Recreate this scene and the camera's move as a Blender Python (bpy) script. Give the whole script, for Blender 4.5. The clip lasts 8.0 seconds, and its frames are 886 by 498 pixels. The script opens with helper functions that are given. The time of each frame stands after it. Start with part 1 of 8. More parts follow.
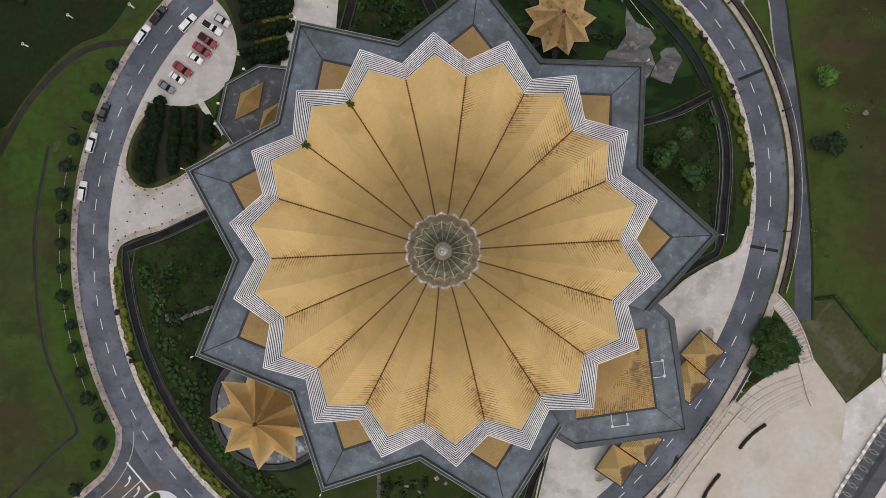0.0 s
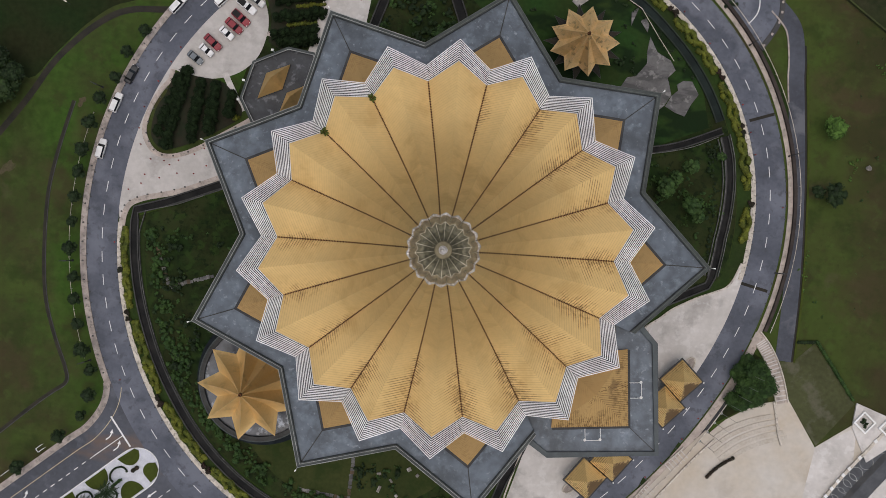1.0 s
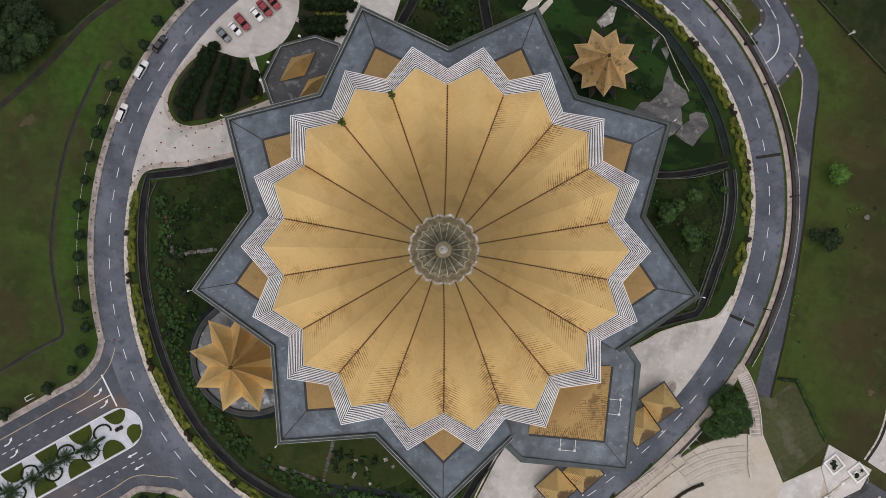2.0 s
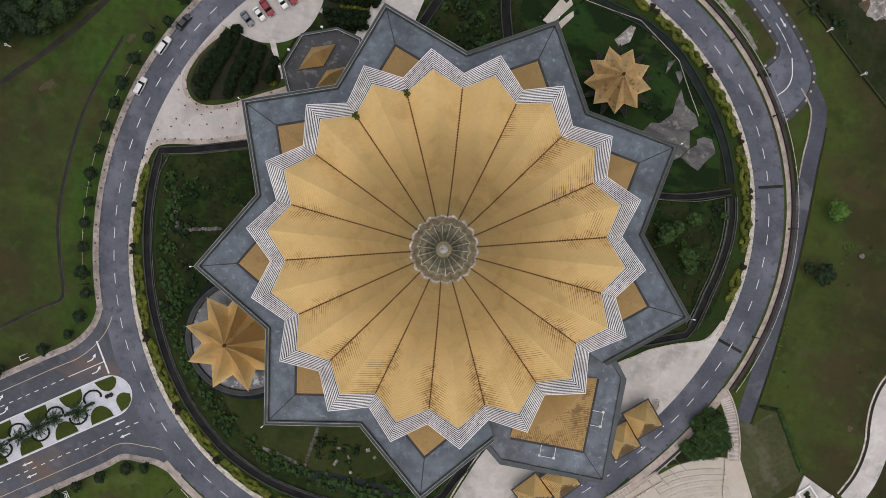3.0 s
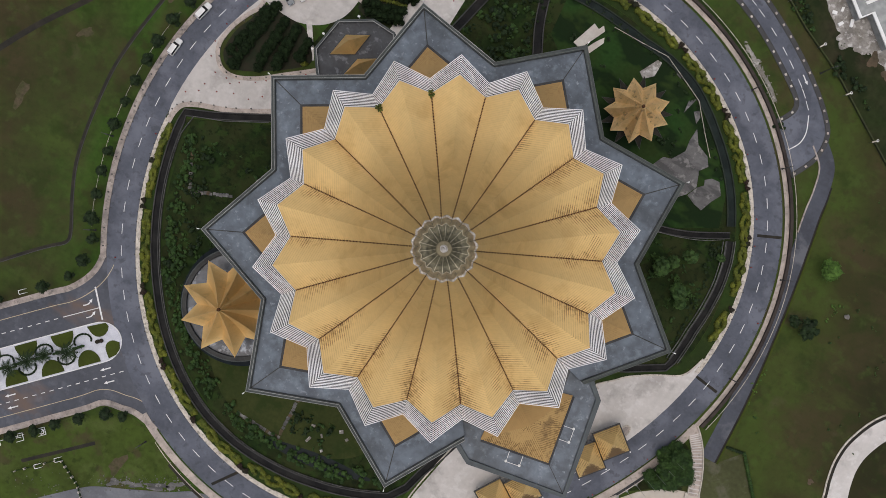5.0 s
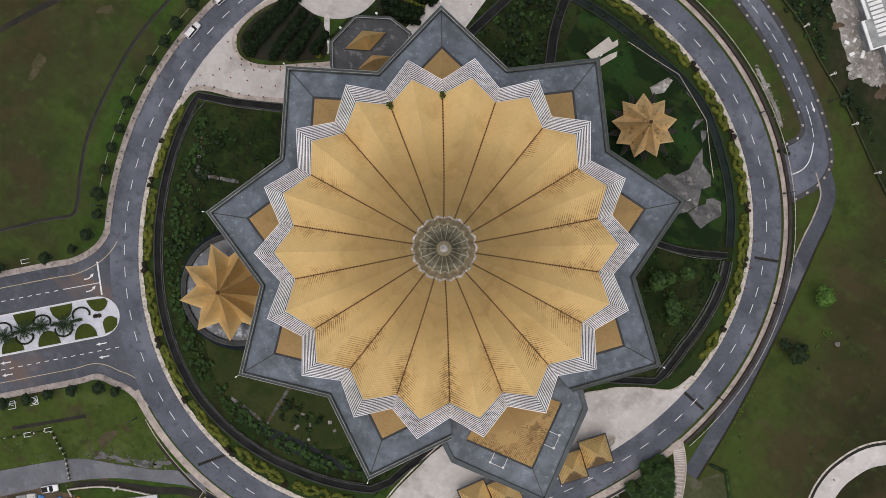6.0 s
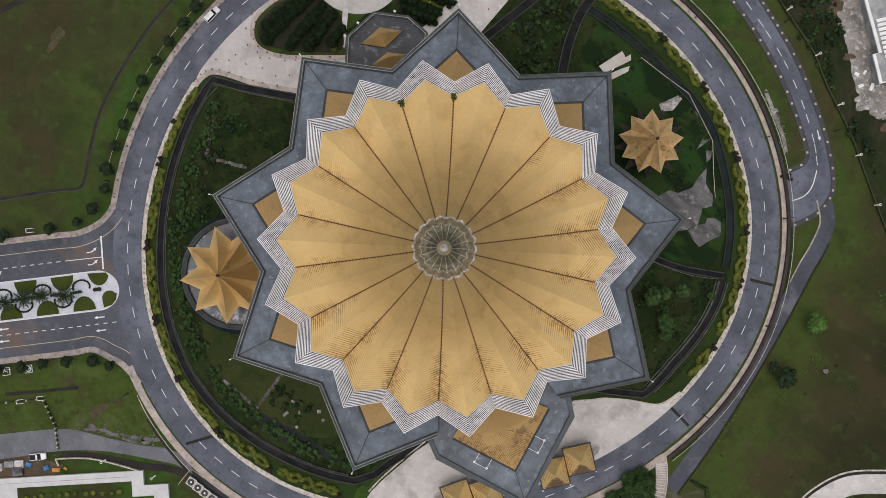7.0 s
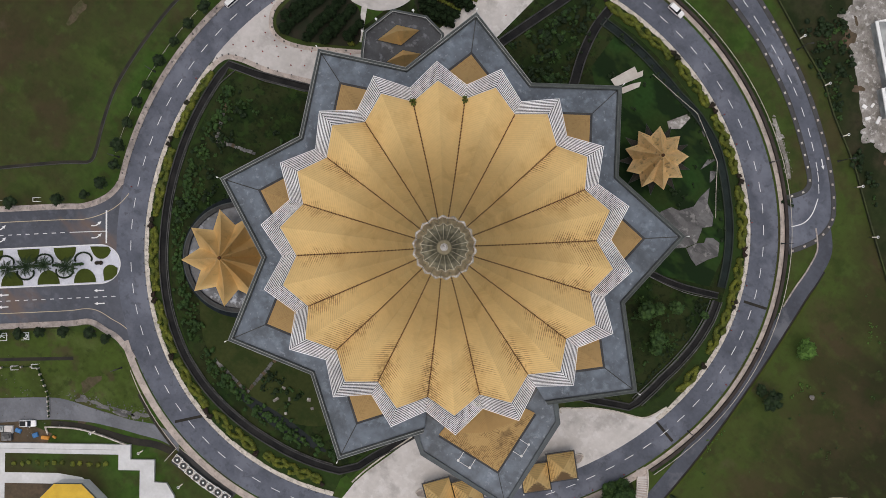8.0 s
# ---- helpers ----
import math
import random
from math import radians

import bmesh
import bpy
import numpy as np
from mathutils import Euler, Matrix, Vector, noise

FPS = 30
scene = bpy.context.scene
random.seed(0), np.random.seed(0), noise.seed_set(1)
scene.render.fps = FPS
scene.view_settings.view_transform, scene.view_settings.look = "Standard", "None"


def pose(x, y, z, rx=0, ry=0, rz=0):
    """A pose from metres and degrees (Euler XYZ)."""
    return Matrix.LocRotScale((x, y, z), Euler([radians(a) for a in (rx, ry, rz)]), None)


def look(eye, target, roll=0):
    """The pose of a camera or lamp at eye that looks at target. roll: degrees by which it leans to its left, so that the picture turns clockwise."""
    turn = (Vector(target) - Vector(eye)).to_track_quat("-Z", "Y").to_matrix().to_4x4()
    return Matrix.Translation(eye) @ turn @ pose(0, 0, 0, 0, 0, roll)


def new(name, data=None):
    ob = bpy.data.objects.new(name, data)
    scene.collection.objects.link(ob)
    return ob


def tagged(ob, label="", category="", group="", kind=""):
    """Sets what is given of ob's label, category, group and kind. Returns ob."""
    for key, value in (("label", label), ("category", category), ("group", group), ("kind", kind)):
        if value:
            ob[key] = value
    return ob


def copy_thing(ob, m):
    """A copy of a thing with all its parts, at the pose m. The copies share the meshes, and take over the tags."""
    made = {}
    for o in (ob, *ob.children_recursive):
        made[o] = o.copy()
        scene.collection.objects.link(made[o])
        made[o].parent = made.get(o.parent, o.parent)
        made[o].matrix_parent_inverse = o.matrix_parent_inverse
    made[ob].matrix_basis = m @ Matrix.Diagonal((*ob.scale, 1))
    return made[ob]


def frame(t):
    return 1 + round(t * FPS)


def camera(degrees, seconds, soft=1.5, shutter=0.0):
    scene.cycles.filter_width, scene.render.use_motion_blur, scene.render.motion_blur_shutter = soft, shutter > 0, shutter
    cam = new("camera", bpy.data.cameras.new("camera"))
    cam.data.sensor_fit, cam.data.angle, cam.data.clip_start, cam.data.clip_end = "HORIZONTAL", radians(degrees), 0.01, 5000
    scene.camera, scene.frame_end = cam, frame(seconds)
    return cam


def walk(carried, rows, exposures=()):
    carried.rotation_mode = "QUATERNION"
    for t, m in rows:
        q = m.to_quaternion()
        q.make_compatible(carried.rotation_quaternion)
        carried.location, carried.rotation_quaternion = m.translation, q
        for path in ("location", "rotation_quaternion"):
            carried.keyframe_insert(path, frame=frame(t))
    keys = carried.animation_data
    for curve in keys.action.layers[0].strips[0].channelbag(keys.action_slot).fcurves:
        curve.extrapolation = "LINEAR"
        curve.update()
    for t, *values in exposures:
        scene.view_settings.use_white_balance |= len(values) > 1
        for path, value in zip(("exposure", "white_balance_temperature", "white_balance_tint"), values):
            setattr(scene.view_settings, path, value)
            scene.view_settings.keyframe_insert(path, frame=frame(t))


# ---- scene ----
cam = camera(52.0, 8.0, soft=0.8)
PATH = [
(0.0, pose(1.17, 0.78, 210.59, -0.250, 0.554, -0.10)),
(0.5, pose(1.15, 0.77, 213.28, -0.227, 0.564, 3.60)),
(1.0, pose(1.14, 0.75, 215.78, -0.204, 0.574, 7.10)),
(1.5, pose(1.13, 0.74, 218.21, -0.180, 0.584, 10.50)),
(3.0, pose(1.15, 0.71, 223.53, -0.110, 0.614, 18.89)),
(3.5, pose(1.17, 0.70, 224.99, -0.086, 0.623, 21.19)),
(4.0, pose(1.19, 0.68, 226.35, -0.063, 0.633, 23.39)),
(4.5, pose(1.22, 0.67, 227.57, -0.040, 0.643, 25.49)),
(6.0, pose(1.35, 0.64, 231.02, 0.031, 0.673, 31.58)),
(6.5, pose(1.40, 0.63, 232.22, 0.054, 0.683, 33.68)),
(7.0, pose(1.46, 0.61, 233.42, 0.077, 0.692, 35.78)),
(7.5, pose(1.53, 0.60, 234.64, 0.101, 0.702, 37.88)),
(8.0, pose(1.61, 0.59, 235.82, 0.124, 0.712, 40.08)),
]
walk(cam, PATH, exposures=[(0.0, 0.01, 6800, 10), (3.0, 0.05, 6800, 10), (6.0, 0.10, 6800, 10), (8.0, 0.12, 6800, 10)])

# ---- sky and sun: an overcast day ----
world = bpy.data.worlds.new("sky")
world.use_nodes = True
scene.world = world
wnt = world.node_tree
wbg = wnt.nodes["Background"]
wsky = wnt.nodes.new("ShaderNodeTexSky")
wsky.sky_type, wsky.sun_disc = 'NISHITA', False
wsky.sun_elevation, wsky.sun_rotation = radians(84), radians(172)
wsky.dust_density, wsky.air_density = 4.0, 1.0
wnt.links.new(wsky.outputs[0], wbg.inputs[0])
wbg.inputs[1].default_value = 0.10
sun_data = bpy.data.lights.new("sun", 'SUN')
sun_data.energy, sun_data.angle, sun_data.color = 1.5, radians(110), (0.99, 0.98, 0.975)
sun = new("sun", sun_data)
sun.matrix_world = look((2, -14, 160), (0, 0, 0))

# ---- materials ----
def surface(name, base, other=None, rough=0.8, metal=0.0, scale=0.3, fine=4.0, fine_amount=0.25, bump=0.3, island=0.0, obj=0.0, spec=0.3):
    """Base colour blended to another by large noise, broken up by fine noise, with relief."""
    m = bpy.data.materials.new(name)
    m.use_nodes = True
    nt = m.node_tree
    N, L = nt.nodes, nt.links
    b = N["Principled BSDF"]
    b.inputs["Roughness"].default_value = rough
    b.inputs["Metallic"].default_value = metal
    b.inputs["Specular IOR Level"].default_value = spec
    geo = N.new("ShaderNodeNewGeometry")
    n1 = N.new("ShaderNodeTexNoise")
    n1.inputs["Scale"].default_value, n1.inputs["Detail"].default_value = scale, 5
    n2 = N.new("ShaderNodeTexNoise")
    n2.inputs["Scale"].default_value, n2.inputs["Detail"].default_value = fine, 4
    L.new(geo.outputs["Position"], n1.inputs["Vector"])
    L.new(geo.outputs["Position"], n2.inputs["Vector"])
    ramp = N.new("ShaderNodeMapRange")
    ramp.inputs["From Min"].default_value, ramp.inputs["From Max"].default_value = 0.35, 0.65
    L.new(n1.outputs["Fac"], ramp.inputs["Value"])
    mix = N.new("ShaderNodeMix")
    mix.data_type = 'RGBA'
    mix.inputs["A"].default_value = (*base, 1)
    mix.inputs["B"].default_value = (*(other or [c * 0.75 for c in base]), 1)
    L.new(ramp.outputs[0], mix.inputs["Factor"])
    val = N.new("ShaderNodeMath")
    val.operation = 'MULTIPLY_ADD'
    val.inputs[1].default_value, val.inputs[2].default_value = 2 * fine_amount, 1 - fine_amount
    L.new(n2.outputs["Fac"], val.inputs[0])
    last = val.outputs[0]
    for amount, node, socket in ((island, geo, "Random Per Island"), (obj, N.new("ShaderNodeObjectInfo") if obj else None, "Random")):
        if amount:
            a = N.new("ShaderNodeMath")
            a.operation = 'MULTIPLY_ADD'
            a.inputs[1].default_value, a.inputs[2].default_value = 2 * amount, 1 - amount
            L.new(node.outputs[socket], a.inputs[0])
            t = N.new("ShaderNodeMath")
            t.operation = 'MULTIPLY'
            L.new(last, t.inputs[0]), L.new(a.outputs[0], t.inputs[1])
            last = t.outputs[0]
    sc = N.new("ShaderNodeVectorMath")
    sc.operation = 'SCALE'
    L.new(mix.outputs["Result"], sc.inputs[0]), L.new(last, sc.inputs["Scale"])
    L.new(sc.outputs[0], b.inputs["Base Color"])
    if bump:
        bp = N.new("ShaderNodeBump")
        bp.inputs["Strength"].default_value, bp.inputs["Distance"].default_value = bump, 0.1
        L.new(n2.outputs["Fac"], bp.inputs["Height"])
        L.new(bp.outputs[0], b.inputs["Normal"])
    return m


def blotch(m, colour, scale, lo, hi, amount=1.0, detail=6, stretch=(1, 1, 1), turn=0.0):
    """Lays patches of another colour over a material where a noise is high."""
    lo, hi = 0.5 + (lo - 0.5) * 0.55, 0.5 + (hi - 0.5) * 0.6
    nt = m.node_tree
    N, L = nt.nodes, nt.links
    b = N["Principled BSDF"]
    src = b.inputs["Base Color"].links[0].from_socket
    geo = N.new("ShaderNodeNewGeometry")
    mp = N.new("ShaderNodeMapping")
    mp.inputs["Scale"].default_value = stretch
    mp.inputs["Rotation"].default_value = (0, 0, radians(turn))
    mp.inputs["Location"].default_value = (7.3 * scale + 31 * lo, 3.1 + 17 * hi, 0)
    n = N.new("ShaderNodeTexNoise")
    n.inputs["Scale"].default_value, n.inputs["Detail"].default_value, n.inputs["Roughness"].default_value = scale, detail, 0.6
    L.new(geo.outputs["Position"], mp.inputs["Vector"])
    L.new(mp.outputs[0], n.inputs["Vector"])
    r = N.new("ShaderNodeMapRange")
    r.inputs["From Min"].default_value, r.inputs["From Max"].default_value, r.inputs["To Max"].default_value = lo, hi, amount
    L.new(n.outputs["Fac"], r.inputs["Value"])
    mix = N.new("ShaderNodeMix")
    mix.data_type = 'RGBA'
    L.new(r.outputs[0], mix.inputs["Factor"])
    L.new(src, mix.inputs["A"])
    mix.inputs["B"].default_value = (*colour, 1)
    L.new(mix.outputs["Result"], b.inputs["Base Color"])
    return m


def gold_sheet(name, dirt, base=(0.735, 0.52, 0.228), pitch=0.44, lines=1.0):
    """Gold-coloured metal sheet in courses along the eave (v, metres), with dark streaks that run in from the valley (u = 0)."""
    m = surface(name, base, [c * 0.90 for c in base], rough=0.6, metal=0.62, scale=0.12, fine=1.3, fine_amount=0.08, bump=0.0, obj=0.04, spec=0.25)
    nt = m.node_tree
    N, L = nt.nodes, nt.links
    b = N["Principled BSDF"]
    src = b.inputs["Base Color"].links[0].from_socket
    uv = N.new("ShaderNodeUVMap")
    sep = N.new("ShaderNodeSeparateXYZ")
    L.new(uv.outputs[0], sep.inputs[0])

    def math_node(op, a, c=None, d=None):
        n = N.new("ShaderNodeMath")
        n.operation = op
        for i, v in enumerate((a, c, d)):
            if v is None:
                continue
            if isinstance(v, (int, float)):
                n.inputs[i].default_value = v
            else:
                L.new(v, n.inputs[i])
        return n.outputs[0]

    course = math_node('FRACT', math_node('DIVIDE', sep.outputs[1], pitch))
    row = math_node('FLOOR', math_node('DIVIDE', sep.outputs[1], pitch))
    seam = math_node('LESS_THAN', course, 0.27)
    # streak length differs from course to course
    wn = N.new("ShaderNodeTexWhiteNoise")
    wn.noise_dimensions = '2D'
    cmb = N.new("ShaderNodeCombineXYZ")
    info = N.new("ShaderNodeObjectInfo")
    L.new(row, cmb.inputs[0])
    L.new(math_node('MULTIPLY', info.outputs["Random"], 97.0), cmb.inputs[1])
    L.new(cmb.outputs[0], wn.inputs["Vector"])
    geo = N.new("ShaderNodeNewGeometry")
    patch = N.new("ShaderNodeTexNoise")
    patch.inputs["Scale"].default_value, patch.inputs["Detail"].default_value = 0.22, 3
    L.new(geo.outputs["Position"], patch.inputs["Vector"])
    fade = N.new("ShaderNodeMapRange")
    fade.inputs["From Min"].default_value, fade.inputs["From Max"].default_value = 5.5, 12.0
    fade.inputs["To Min"].default_value, fade.inputs["To Max"].default_value = 1.0, 0.0
    L.new(sep.outputs[1], fade.inputs["Value"])
    reach = math_node('MULTIPLY', math_node('MULTIPLY_ADD', wn.outputs["Value"], 0.25, 0.75), math_node('MULTIPLY', math_node('MULTIPLY', math_node('SUBTRACT', patch.outputs["Fac"], 0.36), 4.2 * dirt), fade.outputs[0]))
    inside = N.new("ShaderNodeMapRange")
    inside.inputs["From Min"].default_value, inside.inputs["From Max"].default_value = 0.0, 0.30
    L.new(math_node('SUBTRACT', reach, sep.outputs[0]), inside.inputs["Value"])
    grime = N.new("ShaderNodeTexNoise")
    grime.inputs["Scale"].default_value, grime.inputs["Detail"].default_value = 1.5, 5
    L.new(geo.outputs["Position"], grime.inputs["Vector"])
    blot = N.new("ShaderNodeMapRange")
    blot.inputs["From Min"].default_value, blot.inputs["From Max"].default_value = 0.46, 0.66
    L.new(math_node('MULTIPLY', grime.outputs["Fac"], math_node('MULTIPLY_ADD', patch.outputs["Fac"], 1.0, 0.5)), blot.inputs["Value"])
    near = math_node('MULTIPLY', fade.outputs[0], math_node('SUBTRACT', 1.0, math_node('MINIMUM', math_node('MULTIPLY', sep.outputs[0], 2.0), 1.0)))
    stain = math_node('MULTIPLY', math_node('MULTIPLY', blot.outputs[0], near), 0.48 * min(dirt, 1.0))
    streak = math_node('MULTIPLY', math_node('MULTIPLY', seam, inside.outputs[0]), 0.42 * lines)
    faint = math_node('MULTIPLY', seam, math_node('MULTIPLY_ADD', fade.outputs[0], lines * (0.04 + 0.09 * min(dirt, 1.0)), 0.02 * lines))
    total = math_node('MINIMUM', math_node('ADD', math_node('ADD', stain, streak), faint), 0.85)
    mix = N.new("ShaderNodeMix")
    mix.data_type = 'RGBA'
    L.new(total, mix.inputs["Factor"])
    L.new(src, mix.inputs["A"])
    mix.inputs["B"].default_value = (0.095, 0.048, 0.024, 1)
    L.new(mix.outputs["Result"], b.inputs["Base Color"])
    L.new(math_node('MULTIPLY_ADD', total, 0.35, 0.6), b.inputs["Roughness"])
    bp = N.new("ShaderNodeBump")
    bp.inputs["Strength"].default_value, bp.inputs["Distance"].default_value = 0.35, 0.04
    L.new(course, bp.inputs["Height"])
    L.new(bp.outputs[0], b.inputs["Normal"])
    return m


GOLD_CLEAN = gold_sheet("gold_sheet_clean", 0.10)
GOLD_WORN = gold_sheet("gold_sheet_worn", 0.55)
GOLD_DIRTY = gold_sheet("gold_sheet_dirty", 1.15)
GOLD_OLD = gold_sheet("gold_sheet_old", 1.5, (0.52, 0.34, 0.14), 0.36, 0.9)
GOLD_KITE = gold_sheet("gold_sheet_kite", 1.2, (0.48, 0.31, 0.13), 0.36, 0.2)
GOLD_FABRIC = surface("gold_pavilion_sheet", (0.84, 0.57, 0.25), (0.76, 0.50, 0.205), rough=0.48, metal=0.62, scale=0.3, fine=3, fine_amount=0.08, bump=0.1, obj=0.05)
GOLD_STAINED = surface("gold_stained_sheet", (0.90, 0.63, 0.32), (0.80, 0.54, 0.245), rough=0.48, metal=0.6, scale=0.5, fine=2.5, fine_amount=0.15, bump=0.1, obj=0.08)
GOLD_RIB = surface("gold_rib", (0.80, 0.58, 0.30), rough=0.5, metal=0.3)
GUTTER = surface("gutter_grime", (0.070, 0.027, 0.010), (0.115, 0.048, 0.017), rough=0.8, scale=1.0, fine=3, fine_amount=0.4)
# colour of the gaps between slats: their shade and brown stain
LOUVRE_GAP = surface("louvre_deck_grime", (0.105, 0.096, 0.095), (0.050, 0.050, 0.060), rough=0.8, scale=0.3, fine=1.5, fine_amount=0.3)
LOUVRE = surface("louvre_white", (0.84, 0.84, 0.85), (0.62, 0.61, 0.61), rough=0.5, scale=0.25, fine=3, fine_amount=0.12, bump=0.05, obj=0.06)
DARK = surface("dark_metal", (0.030, 0.031, 0.034), (0.05, 0.05, 0.05), rough=0.7)
TERRACE = surface("grey_terrace_metal", (0.128, 0.154, 0.186), (0.080, 0.096, 0.116), rough=0.5, metal=0.0, scale=0.22, fine=0.7, fine_amount=0.3, bump=0.1, spec=0.35)
FACADE = surface("facade_dark_glass", (0.055, 0.062, 0.068), (0.04, 0.045, 0.05), rough=0.35, scale=0.2, fine=1.0, spec=0.4)
PARAPET = surface("parapet_grey", (0.060, 0.070, 0.068), (0.038, 0.046, 0.046), rough=0.6, scale=0.4, fine=2)
DULL_CAP = surface("mossy_capping", (0.11, 0.125, 0.115), (0.07, 0.082, 0.076), rough=0.8, scale=0.6, fine=2, fine_amount=0.3)
GUTTER_GREY = surface("roof_gutter_grey", (0.066, 0.078, 0.086), (0.042, 0.050, 0.056), rough=0.6, scale=0.4, fine=1.5, fine_amount=0.3)
PARAPET_CAP = surface("parapet_cap", (0.34, 0.35, 0.34), (0.19, 0.20, 0.20), rough=0.6, scale=0.5, fine=2)
WALL = surface("facade_stone", (0.50, 0.47, 0.42), (0.44, 0.41, 0.37), rough=0.8, scale=0.2, fine=1.5, fine_amount=0.1)
SILVER = surface("silver_finial", (0.84, 0.80, 0.77), (0.36, 0.31, 0.25), rough=0.35, metal=0.3, scale=1.1, fine=5, fine_amount=0.3, bump=0.1)
OLIVE = surface("crown_olive_sheet", (0.40, 0.32, 0.19), (0.24, 0.19, 0.12), rough=0.45, metal=0.3, scale=1.2, fine=4, fine_amount=0.25)
BRONZE_OLIVE = surface("collar_olive", (0.26, 0.215, 0.13), (0.20, 0.165, 0.10), rough=0.5, metal=0.3, scale=1.2, fine=4)
PALE_BRASS = surface("crown_pale_brass", (0.56, 0.50, 0.38), (0.40, 0.35, 0.25), rough=0.5, metal=0.3, scale=1.6, fine=5, fine_amount=0.3)
BRONZE = surface("crown_bronze", (0.20, 0.18, 0.115), (0.085, 0.078, 0.052), rough=0.5, metal=0.3, scale=1.6, fine=5, fine_amount=0.4)
ASPHALT = surface("asphalt", (0.104, 0.114, 0.143), (0.064, 0.071, 0.090), rough=0.75, scale=0.09, fine=1.1, fine_amount=0.22, bump=0.1)
ASPHALT_BROWN = surface("asphalt_brown_wear", (0.082, 0.088, 0.106), (0.054, 0.058, 0.070), rough=0.8, scale=0.06, fine=0.9, fine_amount=0.25, bump=0.1)
ASPHALT_PATH = surface("asphalt_path", (0.070, 0.077, 0.095), (0.046, 0.050, 0.063), rough=0.75, scale=0.12, fine=1.1, fine_amount=0.25, bump=0.1)
blotch(ASPHALT_PATH, (0.13, 0.135, 0.15), 0.12, 0.60, 0.76, 0.7)
ASPHALT_OLD = surface("asphalt_old", (0.15, 0.155, 0.17), (0.105, 0.11, 0.122), rough=0.75, scale=0.12, fine=1.5, fine_amount=0.2, bump=0.1)
CONCRETE = surface("pale_concrete", (0.56, 0.53, 0.505), (0.455, 0.43, 0.405), rough=0.85, scale=0.1, fine=0.9, fine_amount=0.14, bump=0.1)
# pale concrete colours times 0.87, for the north-west drive
CONCRETE_DRIVE = surface("concrete_worn", (0.487, 0.461, 0.439), (0.396, 0.374, 0.352), rough=0.85, scale=0.1, fine=0.9, fine_amount=0.14, bump=0.1)
PLAZA = surface("plaza_stone", (0.50, 0.47, 0.43), (0.46, 0.40, 0.325), rough=0.8, scale=0.09, fine=0.7, fine_amount=0.14, bump=0.1)
PAVING = surface("pavement_stone", (0.42, 0.362, 0.325), (0.25, 0.215, 0.195), rough=0.85, scale=0.5, fine=2.5, fine_amount=0.22, bump=0.2)
PAVING_PALE = surface("pavement_pale_stone", (0.46, 0.39, 0.345), (0.31, 0.27, 0.24), rough=0.85, scale=0.4, fine=2.5, fine_amount=0.2, bump=0.2)
KERB = surface("kerb_stone", (0.58, 0.53, 0.46), (0.40, 0.36, 0.31), rough=0.85, scale=0.7, fine=3, fine_amount=0.25, bump=0.2)
TRACK = surface("dark_track", (0.017, 0.016, 0.013), (0.030, 0.026, 0.019), rough=0.9)
KERB_DARK = surface("kerb_dark", (0.06, 0.06, 0.062), rough=0.8)
PAINT = surface("road_paint", (0.72, 0.72, 0.72), (0.58, 0.58, 0.58), rough=0.6, scale=0.8, fine=4, fine_amount=0.15, bump=0)
PAINT_YELLOW = surface("road_paint_yellow", (0.50, 0.42, 0.28), rough=0.6, bump=0)
GRASS = surface("grass", (0.034, 0.070, 0.012), (0.038, 0.038, 0.015), rough=0.9, scale=0.06, fine=0.5, fine_amount=0.4, bump=0.4, spec=0.1)
_nt = GRASS.node_tree
_mix = next(n for n in _nt.nodes if n.type == 'MIX')
_old = _mix.inputs["Factor"].links[0].from_socket
_geo = next(n for n in _nt.nodes if n.type == 'NEW_GEOMETRY')
_len = _nt.nodes.new("ShaderNodeVectorMath")
_len.operation = 'LENGTH'
_nt.links.new(_geo.outputs["Position"], _len.inputs[0])
_far = _nt.nodes.new("ShaderNodeMapRange")
_far.inputs["From Min"].default_value, _far.inputs["From Max"].default_value = 96.0, 132.0
_far.inputs["To Min"].default_value, _far.inputs["To Max"].default_value = -0.45, 0.65
_nt.links.new(_len.outputs["Value"], _far.inputs["Value"])
_add = _nt.nodes.new("ShaderNodeMath")
_add.operation, _add.use_clamp = 'ADD', True
_nt.links.new(_old, _add.inputs[0])
_nt.links.new(_far.outputs[0], _add.inputs[1])
_nt.links.new(_add.outputs[0], _mix.inputs["Factor"])
